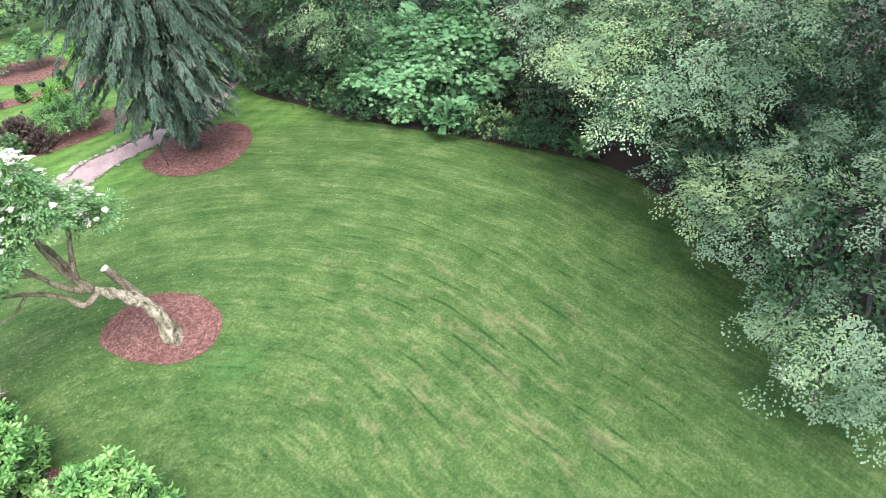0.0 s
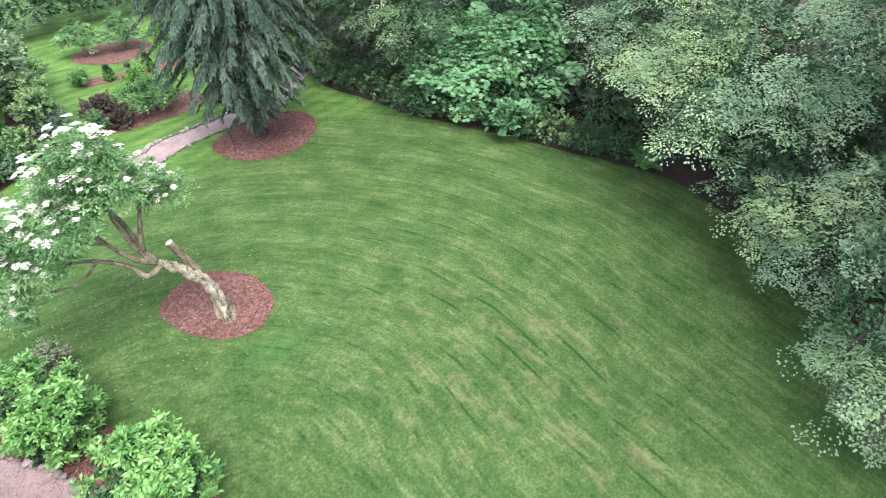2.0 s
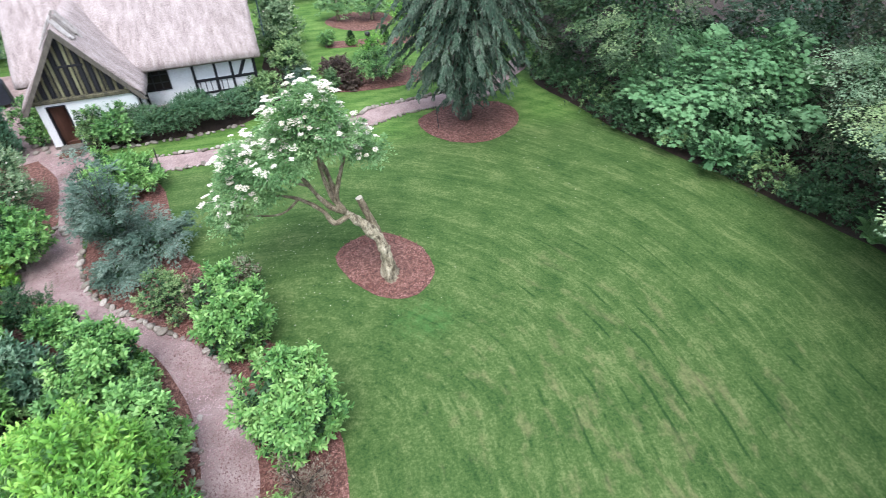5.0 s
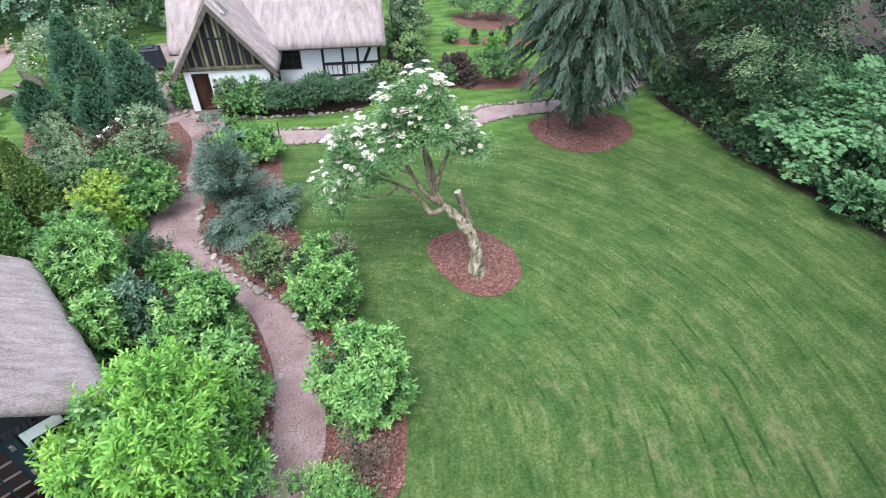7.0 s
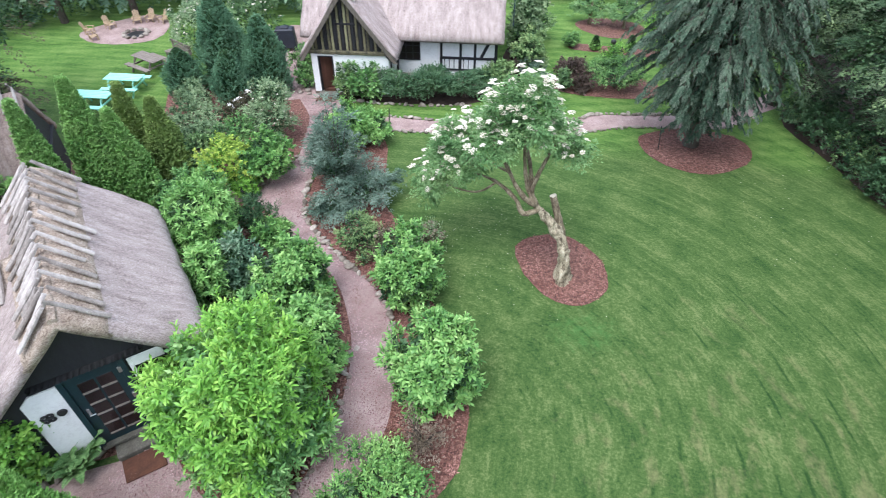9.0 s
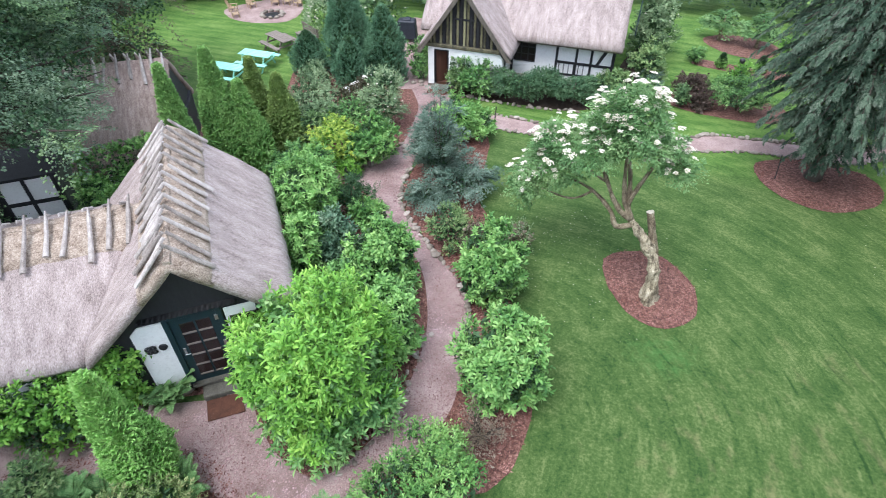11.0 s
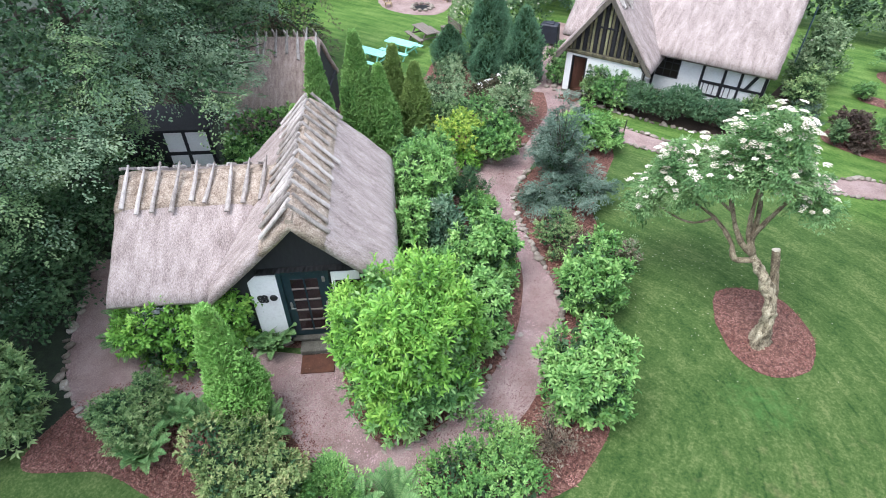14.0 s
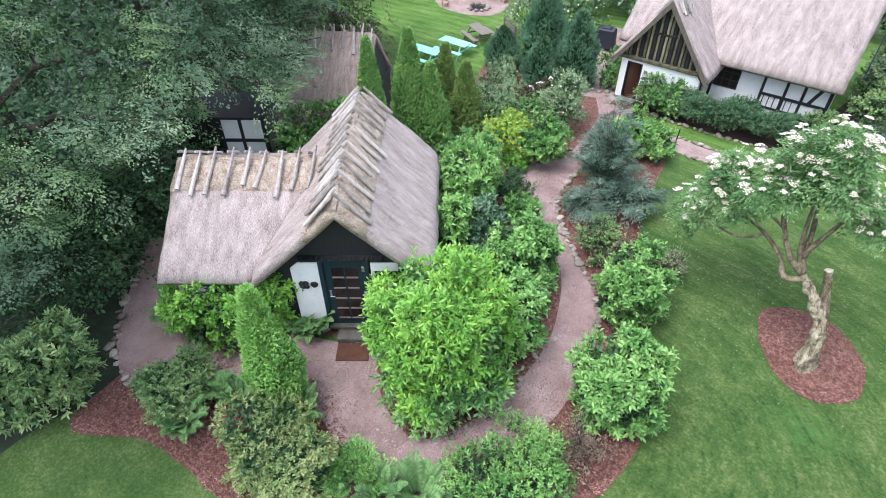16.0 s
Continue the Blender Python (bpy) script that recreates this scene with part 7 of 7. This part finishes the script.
shrub("potentilla", (-14.6, 6.9), 0.8, 0.6, 0.5, "rounded shrub with grey-green leaves", L_GREYG, 300, 9, 0.16, 0.075, 0.035, cheap=True)
JN = "feathery blue-grey juniper with arching boughs"
juniper((-7.2, 2.75), 0.95, 3.0, 26, JN)
juniper((-6.25, 2.5), 1.35, 1.15, 24, JN, 0.6)
juniper((-7.05, 1.5), 0.6, 0.7, 14, JN, 0.4)
juniper((-7.95, 3.6), 0.62, 1.9, 18, JN)
shrub("cherry_laurel", (-7.45, 5.8), 1.0, 0.75, 0.68, "broad bright green laurel at the path fork", L_FRESH, 760, 10, 0.2, 0.12, 0.042, cheap=True)
shrub("hydrangea", (-8.15, 9.0), 0.85, 0.75, 0.68, "leafy shrub against the white wall", L_LAUREL_D, 460, 9, 0.18, 0.1, 0.05, cheap=True, turn=5, stretch=1.2)
shrub("viburnum", (-9.0, 9.05), 0.5, 0.7, 0.65, "dark shrub beside the house door", L_RHODO, 260, 9, 0.18, 0.08, 0.04, cheap=True)
shrub("yew_hedge", (-6.1, 9.35), 0.82, 0.72, 0.62, "dark clipped yew before the house", L_HEDGE, 1500, 9, 0.16, 0.06, 0.018, cheap=True, stretch=2.0, turn=6)
shrub("hydrangea", (-4.3, 9.9), 0.8, 0.64, 0.58, "dark green shrub before the timbered wall", L_HEDGE, 900, 9, 0.16, 0.065, 0.03, cheap=True, stretch=1.6, turn=10)
shrub("hydrangea", (-3.1, 10.7), 0.62, 0.62, 0.58, "green shrub at the border's end", L_RHODO, 300, 9, 0.18, 0.09, 0.045, cheap=True)
shrub("lilac", (-1.95, 12.5), 0.8, 1.0, 0.95, "dark green shrub at the house corner", L_RHODO, 520, 9, 0.22, 0.09, 0.045, cheap=True)
shrub("lilac", (-2.2, 14.6), 0.9, 1.5, 1.45, "tall green shrub at the gable end", L_GREYG, 620, 9, 0.22, 0.1, 0.05, cheap=True)
shrub("viburnum", (-2.2, 16.5), 1.0, 1.2, 1.1, "pale green shrub with white flowers", L_HAZEL, 520, 9, 0.22, 0.1, 0.05, cheap=True, extra=("blossom", 40, M_BLOSSOM, 0.05))
shrub("lavender", (-1.75, 11.7), 0.6, 0.5, 0.45, "soft grey shrub at the border's end", L_JUNIPER, 300, 9, 0.2, 0.07, 0.02, cheap=True)
shrub("smoke_bush", (-0.1, 11.9), 0.62, 0.62, 0.58, "purple-brown leaved shrub in the mulch", L_PURPLE, 380, 9, 0.18, 0.075, 0.05, cheap=True, inner=L_PURPLE)
shrub("variegated_shrub", (-0.35, 11.25), 0.36, 0.48, 0.42, "small shrub with pale green leaves", L_HAZEL, 200, 9, 0.14, 0.07, 0.035, cheap=True)
shrub("smoke_bush", (0.35, 11.35), 0.4, 0.4, 0.35, "purple-brown leaved shrub in the mulch", L_PURPLE, 220, 9, 0.18, 0.075, 0.05, cheap=True, inner=L_PURPLE)
shrub("spreading_yew", (1.75, 11.85), 0.85, 0.6, 0.55, "spreading green yew hedge", L_LAUREL_D, 800, 9, 0.24, 0.075, 0.022, cheap=True, stretch=1.6, turn=8)
shrub("golden_maple", (1.5, 13.0), 0.45, 0.6, 0.75, "young shrub with yellow-green leaves", L_LAUREL, 150, 8, 0.3, 0.08, 0.05, cheap=True)
shrub("golden_maple", (3.6, 16.9), 0.6, 0.6, 0.75, "young shrub with yellow-green leaves", L_LAUREL, 170, 8, 0.3, 0.09, 0.05, cheap=True)
column("dwarf_spruce", (0.95, 15.75), 0.5, 0.32, "dwarf green conifer cone in mulch", L_THUJA, 300, "dwarf conifers", sprig=0.12, leaf=0.07, width=0.03)
column("dwarf_spruce", (2.55, 15.75), 0.65, 0.36, "dwarf green conifer cone in mulch", L_THUJA, 320, "dwarf conifers", sprig=0.12, leaf=0.07, width=0.03)
shrub("box_shrub", (-0.15, 15.9), 0.34, 0.32, 0.3, "small bright round shrub", L_LAUREL_D, 220, 9, 0.13, 0.07, 0.03, cheap=True)
urn = thing("stone_figure", (1.75, 15.75, 0), "dark weathered double urn ornament in the mulch", "ornament")
urn.matrix_world = urn.matrix_world @ Matrix.Scale(0.7, 4)
for q in ((0, 0, 0), (0.22, -0.12, -0.3)):
    bm = bmesh.new()
    prof = [(0.10, 0), (0.16, 0.12), (0.12, 0.3), (0.07, 0.42), (0.14, 0.5), (0.19, 0.62), (0.16, 0.74), (0.05, 0.78)]
    tube([(q[0], q[1], max(0, z + q[2])) for r, z in prof], [r for r, z in prof], 12, bm)
    part("urn", bm, M_IRON, urn, smooth=True)
for x, y, s in ((0.7, 19.0, 1.0), (2.4, 18.7, 1.0)):
    broadleaf("fruit_tree", (x, y), 1.5, [((x - 0.4, y, 0.9), 0.42), ((x + 0.4, y - 0.15, 0.85), 0.42), ((x, y + 0.3, 1.1), 0.42)], "low fruit tree with pale trunk in mulch", L_ELDER, 150, 0.09, 0.05, 22, 0.4, 0.07, group="fruit trees", bark=M_ELDER, tier=0)

# ---- the far lawn: tables, fire place, barbecue ----
def picnic_table(name, xy, rz, mat, label):
    root = thing(name, (*xy, 0), label, "picnic table", "picnic tables", rz=rz)
    root.matrix_world = root.matrix_world @ Matrix.Scale(0.84, 4)
    for i in range(5):
        part("table_board", boxed(-0.9, 0.9, -0.36 + i * 0.146, -0.23 + i * 0.146, 0.71, 0.75, 0.006), mat, root)
    for s in (-1, 1):
        for i in range(2):
            part("seat_board", boxed(-0.9, 0.9, s * 0.72 - 0.14 + i * 0.145, s * 0.72 - 0.005 + i * 0.145, 0.42, 0.46, 0.006), mat, root)
    for x in (-0.62, 0.62):
        part("cross_rail", boxed(x - 0.03, x + 0.03, -0.85, 0.85, 0.34, 0.42, 0.006), mat, root)
        part("top_rail", boxed(x - 0.03, x + 0.03, -0.36, 0.36, 0.63, 0.71, 0.006), mat, root)
        for s in (-1, 1):
            part("leg", prism([(s * 0.62, 0), (s * 0.72, 0), (s * 0.30, 0.70), (s * 0.20, 0.70)], x + 0.03, x + 0.07), mat, root).matrix_local = Matrix.Rotation(radians(90), 4, "Z")
    return root


picnic_table("picnic_table", (-18.05, 7.88), 5, M_MINT, "mint-green painted picnic table on the lawn")
picnic_table("picnic_table", (-18.4, 6.3), 5, M_MINT, "mint-green painted picnic table on the lawn")
picnic_table("picnic_table", (-18.2, 9.85), -22, M_GREYWOOD, "weathered grey-brown picnic table on the lawn")
bench = thing("garden_bench", (-17.35, 10.75, 0), "weathered grey wooden bench", "bench", rz=-28)
for i in range(3):
    part("seat_board", boxed(-0.75, 0.75, -0.2 + i * 0.14, -0.08 + i * 0.14, 0.42, 0.45, 0.005), M_GREYWOOD, bench)
for i in range(3):
    part("back_board", boxed(-0.75, 0.75, 0.24, 0.27, 0.52 + i * 0.13, 0.62 + i * 0.13, 0.005), M_GREYWOOD, bench)
for x in (-0.65, 0.6):
    part("leg", boxed(x, x + 0.06, -0.2, -0.14, 0, 0.42, 0.005), M_GREYWOOD, bench)
    part("leg", boxed(x, x + 0.06, 0.2, 0.26, 0, 0.9, 0.005), M_GREYWOOD, bench)


def deck_chair(xy, rz):
    root = thing("lounge_chair", (*xy, 0), "low slatted lounge chair of tan wood on gravel", "chair", "chairs round the fire place", rz=rz)
    root.matrix_world = root.matrix_world @ Matrix.Scale(0.54, 4)
    for i in range(5):
        b = part("back_slat", boxed(-0.27 + i * 0.11, -0.18 + i * 0.11, 0, 0.025, 0, 0.78 + 0.06 * (2 - abs(i - 2)), 0.005), M_PINE, root)
        b.matrix_local = Matrix.Translation((0, 0.22, 0.3)) @ Matrix.Rotation(radians(-25), 4, "X")
    for i in range(4):
        part("seat_slat", boxed(-0.28, 0.28, -0.32 + i * 0.14, -0.2 + i * 0.14, 0.36 - i * 0.02, 0.385 - i * 0.02, 0.005), M_PINE, root)
    for s in (-1, 1):
        part("arm", boxed(s * 0.36 - 0.06, s * 0.36 + 0.06, -0.4, 0.35, 0.56, 0.585, 0.005), M_PINE, root)
        part("leg", boxed(s * 0.33 - 0.025, s * 0.33 + 0.025, -0.36, -0.28, 0, 0.56, 0.005), M_PINE, root)
        part("leg", boxed(s * 0.33 - 0.025, s * 0.33 + 0.025, 0.22, 0.3, 0, 0.56, 0.005), M_PINE, root)


for x, y, a in ((-23.5, 13.1, 110), (-22.9, 13.9, 70), (-21.95, 14.75, 30), (-21.4, 15.1, 10), (-20.7, 15.1, -20), (-22.8, 12.4, 140)):
    deck_chair((x, y), a)
ring = thing("fire_ring", (-21.2, 13.4, 0), "ring of stones with dark ash", "fire ring")
for i in range(11):
    ob = new("ring_stone", STONES[i % 8])
    ob.parent = ring
    ob.matrix_local = Matrix.LocRotScale((0.55 * math.cos(i * 0.571), 0.55 * math.sin(i * 0.571), 0.07), Euler((0, 0, i)), (0.3, 0.26, 0.26))
part("ash", tube([(0, 0, 0.01), (0, 0, 0.05)], [0.45, 0.3], 14), M_IRON, ring)
bbq = thing("barbecue", (-13.2, 13.1, 0), "covered barbecue trolley under a dark blue tarpaulin", "barbecue", rz=15)
bm = bmesh.new()
box(bm, -0.46, 0.46, -0.29, 0.29, 0.14, 1.02, 0.05)
for v in bm.verts:
    f = 1.06 - 0.16 * v.co.z + 0.05 * noise.noise(v.co * 5)
    v.co.x, v.co.y = v.co.x * f, v.co.y * f
box(bm, -0.2, 0.2, -0.16, 0.16, 1.0, 1.08, 0.03)
part("cover", bm, M_COVER, bbq, smooth=False)
for x in (-0.4, 0.4):
    part("wheel", tube([(x, -0.3, 0.1), (x, -0.24, 0.1)], [0.1, 0.1], 12), M_IRON, bbq)
    part("leg", boxed(x - 0.03, x + 0.03, 0.2, 0.26, 0, 0.3, 0.004), M_IRON, bbq)
# a white heron figure between the shrubs
bm = bmesh.new()
tube([(0.0, 0, 0.0), (0.0, 0, 0.35), (0.02, 0, 0.42)], [0.02, 0.018, 0.03], 6, bm)
tube([(-0.42, 0, 0.42), (-0.2, 0, 0.5), (0.05, 0, 0.58), (0.25, 0, 0.62), (0.33, 0, 0.78), (0.28, 0, 0.92), (0.38, 0, 0.98), (0.6, 0, 0.94)], [0.03, 0.11, 0.14, 0.08, 0.05, 0.045, 0.05, 0.008], 9, bm)
heron = tagged(part("heron_statue", bm, M_WHITE, smooth=True), "white painted heron figure among the shrubs", "statue")
heron.matrix_world = pose(-12.75, 7.3, 0.0, 0, 0, 20) @ Matrix.Scale(0.8, 4)
# a pale glazed globe beside the heron, and the mat before the house door
bm = bmesh.new()
tube([(0, 0, 0), (0, 0, 0.05), (0, 0, 0.09)], [0.07, 0.06, 0.04], 14, bm)
gg = thing("garden_globe", (-13.05, 6.95, 0), "pale glazed garden globe on a short foot", "garden globe")
part("foot", bm, M_STONE, gg, smooth=True)
part("globe", tube([(0, 0, 0.24 + 0.17 * math.sin(q)) for q in np.linspace(-1.5, 1.5, 13)], [0.17 * math.cos(q) for q in np.linspace(-1.5, 1.5, 13)], 20), M_WHITE, gg, "pale glazed ball", smooth=True)
house_mat = part("door_mat", boxed(0.15, 0.95, -0.72, -0.36, 0.03, 0.055, 0.006), M_RUST)
house_mat.matrix_world = house.matrix_world.copy()
tagged(house_mat, "dark brown door mat before the house step", "door mat")
# garden lights and posts
for x, y, h, nm_ in ((-10.05, 1.72, 0.5, "short black garden light at the path corner"),):
    gl = thing("garden_light", (x, y, 0), nm_, "garden light")
    part("pole", tube([(0, 0, -0.03), (0, 0, h * 0.7)], [0.025, 0.025], 8), M_IRON, gl)
    part("lamp_head", tube([(0, 0, h * 0.7), (0, 0, h * 0.78), (0, 0, h)], [0.04, 0.09, 0.03], 10), M_IRON, gl)
pp = thing("path_post", (-6.62, 6.78, 0), "thin black iron post beside the path", "post")
part("rod", tube([(0, 0, -0.05), (0.0, 0, 0.5), (0.02, 0, 0.92)], [0.02, 0.02, 0.018], 8), M_IRON, pp)
for x, y, z, s in ((-9.1, 4.25, 0.12, 0.3), (-9.0, 4.0, 0.1, 0.22), (-8.35, 2.75, 0.1, 0.16), (-8.28, 2.55, 0.1, 0.15), (-8.45, 2.95, 0.1, 0.12)):
    st = new("white_stone", STONES[3])
    st.matrix_world = Matrix.LocRotScale((x, y, z * 0.4), None, (s, s, s))
    tagged(st, "pale quartz stone at the path's edge", "stone", "pale stones")
for x, y, s in ((-10.75, 9.2, 0.3), (-11.0, 9.0, 0.26), (-11.1, 9.5, 0.3), (-10.6, 8.95, 0.22), (-11.25, 9.9, 0.25)):
    st = new("field_stone", STONES[5])
    st.matrix_world = Matrix.LocRotScale((x, y, s * 0.2), Euler((0, 0, x)), (s, s, s))
    tagged(st, "brown field stone beside the house corner", "stone", "stones at the house corner")
shrub("geranium", (-10.95, 9.5), 0.4, 0.5, 0.45, "small green plant at the house corner", L_LAUREL_D, 160, 8, 0.14, 0.08, 0.05, cheap=True)
shrub("geranium", (-11.6, 10.9), 0.5, 0.6, 0.55, "small green plant beside the house wall", L_LAUREL_D, 180, 8, 0.14, 0.08, 0.05, cheap=True)
shrub("lilac", (-12.0, 15.8), 1.3, 1.2, 1.1, "pale shrub with white blossom behind the cypresses", L_HAZEL, 420, 9, 0.22, 0.1, 0.05, cheap=True, extra=("blossom", 50, M_BLOSSOM, 0.05))
shrub("cotoneaster", (-17.0, 11.8), 1.4, 1.2, 1.1, "large grey-green shrub with pale flowers", L_GREYG, 520, 9, 0.24, 0.09, 0.045, cheap=True, extra=("blossom", 60, M_BLOSSOM, 0.05))
shrub("lilac", (-15.0, 13.2), 1.2, 1.3, 1.2, "pale shrub with white blossom behind the cypresses", L_HAZEL, 420, 9, 0.22, 0.1, 0.05, cheap=True, extra=("blossom", 50, M_BLOSSOM, 0.05))

# ---- pale hedge beyond the fruit trees ----
rng_h = np.random.default_rng(31)
hedge_l = []
for x, y in smooth_line([(-6.5, 23.0), (-2.0, 23.5), (2.0, 24.0), (5.5, 23.0), (8.5, 20.5)], 22):
    r = rng_h.uniform(0.9, 1.5)
    hedge_l.append(((x + rng_h.normal() * 0.3, y + rng_h.normal() * 0.3, r * 0.9 + 0.2), np.array([r, r, r * 1.1])))
p, d = on_lobes(hedge_l, 1300, rng_h, inside=0.25, low=-0.3)
hg = link_mesh("far_hedge", fans(p - d * 0.3, d, rng_h, 0.7, 0.36, 0.11, 0.08, 24, 0.3), L_WOOD)
tagged(hg, "pale leafy hedge beyond the fruit trees", "hedge", kind="stuff")
# dark leaves inside the hedge paint the shade between its lobes
p, d = on_lobes([(c, r * 0.8) for c, r in hedge_l], 1500, rng_h, inside=0.4, low=-0.6)
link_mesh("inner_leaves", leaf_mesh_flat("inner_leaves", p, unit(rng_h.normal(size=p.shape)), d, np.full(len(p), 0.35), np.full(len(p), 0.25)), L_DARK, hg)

# ---- far woodland that closes the view ----
rng_f = np.random.default_rng(9)
lobes_f = []
for x, y, n in [(-30, 12, 8), (-27.5, 15.5, 10), (-24.5, 18, 11), (-20.5, 18.6, 10), (-17, 19.5, 9), (-28, 18, 8), (-24, 20, 8), (-19, 21.5, 8), (-14, 22, 8), (-9, 22.5, 8), (9, 19.5, 8), (12, 17, 8), (17, 13, 8), (22, 9, 8), (23, 2, 8), (24, -6, 8), (23, -14, 8), (-20.5, -7, 8), (-19.5, -11, 8), (-25, -8, 8), (-24, -14, 8), (-20, -18, 8), (-26, 0, 8), (-29, 6, 8)]:
    for _ in range(n):
        q = rng_f.normal(size=3) * [1.9, 1.4, 2.0]
        r = rng_f.uniform(1.0, 2.1)
        lobes_f.append(((x + q[0], y + q[1], max(0.9, 2.6 + q[2])), np.array([r, r, r * 0.85])))
p, d = on_lobes(lobes_f, 5200, rng_f, inside=0.25, low=-0.6)
far = link_mesh("far_woodland", sprigs(p, d, rng_f, 9, 0.8, 0.22, 0.14, 0.1, 1.0, 58, 0.3, True), L_FAR)
tagged(far, "dense dark green woodland beyond the gardens", "woodland", kind="stuff")
inner_f = [(c, r * 0.8) for c, r in lobes_f]
# inner leaves coloured dark in place of the wood's own shade
p, d = on_lobes(inner_f, 9500, rng_f, inside=0.5, low=-0.9)
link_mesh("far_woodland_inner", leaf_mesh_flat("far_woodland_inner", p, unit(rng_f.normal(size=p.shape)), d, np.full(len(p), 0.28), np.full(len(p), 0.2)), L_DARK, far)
for i in range(60):
    c, r = lobes_f[(i * 7) % len(lobes_f)]
    part("far_trunk", tube([(c[0], c[1], -0.05), (c[0], c[1], 3.0), (c[0] + 0.2, c[1], 7.5)], [0.2, 0.16, 0.05], 6), M_BARK, far)


# ---- loose cover: chips, pebbles, blades ----
def inside(poly, p):
    poly = np.asarray(poly, float)
    ok = np.zeros(len(p), bool)
    j = len(poly) - 1
    for i in range(len(poly)):
        a, b = poly[i], poly[j]
        hit = ((a[1] > p[:, 1]) != (b[1] > p[:, 1])) & (p[:, 0] < (b[0] - a[0]) * (p[:, 1] - a[1]) / (b[1] - a[1] + 1e-12) + a[0])
        ok ^= hit
        j = i
    return ok


def scatter(poly, per_m2, rng):
    poly = np.asarray(poly, float)
    lo, hi = poly.min(0), poly.max(0)
    p = rng.uniform(lo, hi, (int(per_m2 * np.prod(hi - lo)), 2))
    return p[inside(poly, p)]


rng_c = np.random.default_rng(17)
BEDS = {ob.name: ob for ob in scene.objects if ob.name.startswith("bed_")}


def bed_outline(ob, n):
    return np.array([v.co[:2] for v in ob.data.vertices[:n]])


def chips(name, polys, per, length, width, mat, label, category, z=0.025, tilt=0.35):
    p = np.concatenate([scatter(q, per, rng_c) for q in polys])
    k = len(p)
    a = rng_c.uniform(0, 6.283, k)
    w = unit(np.stack([np.cos(a), np.sin(a), rng_c.normal(size=k) * tilt * 0.6], 1))
    u = unit(np.stack([rng_c.normal(size=k) * tilt, rng_c.normal(size=k) * tilt, np.ones(k)], 1))
    b = np.column_stack([p, np.full(k, z) + rng_c.random(k) * 0.02])
    me = leaf_mesh_flat(name, b, w, u, length * rng_c.uniform(0.5, 1.5, k), width * rng_c.uniform(0.6, 1.4, k), 0.0)
    return tagged(link_mesh(name, me, mat), label, category, kind="stuff")


M_CHIP = leaf_mat("bark_chip", (0.05, 0.021, 0.014), (0.17, 0.075, 0.054), (0.43, 0.265, 0.205), 0.9, 0.0)
M_PEBBLE = leaf_mat("gravel_grain", (0.13, 0.076, 0.064), (0.29, 0.198, 0.178), (0.51, 0.40, 0.372), 0.9, 0.0)
chips("bark_chips", [bed_outline(ob, k) for ob, k in ((BEDS["bed_elder"], 89), (BEDS["bed_spruce"], 89), (BEDS["bed_lawn_side"], 149), (BEDS["bed_front"], 139))], 420, 0.055, 0.02, M_CHIP, "loose red-brown bark chips on the beds", "bark chips", 0.03)
ring_main = np.vstack([smooth_line(PATH_L, 120), smooth_line(PATH_R, 120)[::-1]])
chips("gravel_grains", [ring_main], 520, 0.034, 0.026, M_PEBBLE, "loose pinkish gravel grains on the path", "gravel", 0.03, 0.5)
# short blades over the open lawn
LAWN_AREA = [(-1.6, -10.0), (-1.5, -5.0), (-2.3, -2.4), (-3.8, 0.0), (-5.6, 2.6), (-6.0, 4.6), (-6.2, 6.6), (-2.0, 7.1), (2.0, 8.4), (6.4, 9.6), (8.4, 8.6), (9.6, 5.4), (11.9, 1.4), (13.5, -2.4), (13.4, -6.2), (12.5, -10.0), (11.0, -15.0), (3.0, -12.0)]
p = scatter(LAWN_AREA, 60, rng_c)
for nm_, k in (("bed_elder", 89), ("bed_spruce", 89)):
    p = p[~inside(bed_outline(BEDS[nm_], k), p)]
k = len(p)
a = rng_c.uniform(0, 6.283, k)
w = unit(np.stack([np.cos(a) * 0.8, np.sin(a) * 0.8, np.full(k, 0.03)], 1))
me = leaf_mesh_flat("grass_blades", np.column_stack([p, np.full(k, 0.012)]), w, unit(np.stack([rng_c.normal(size=k) * 0.1, rng_c.normal(size=k) * 0.1, np.ones(k)], 1)), rng_c.uniform(0.03, 0.07, k), rng_c.uniform(0.008, 0.016, k), 0.0)
tagged(link_mesh("grass_blades", me, M_LAWN), "short grass blades of the mown lawn", "grass", kind="stuff")
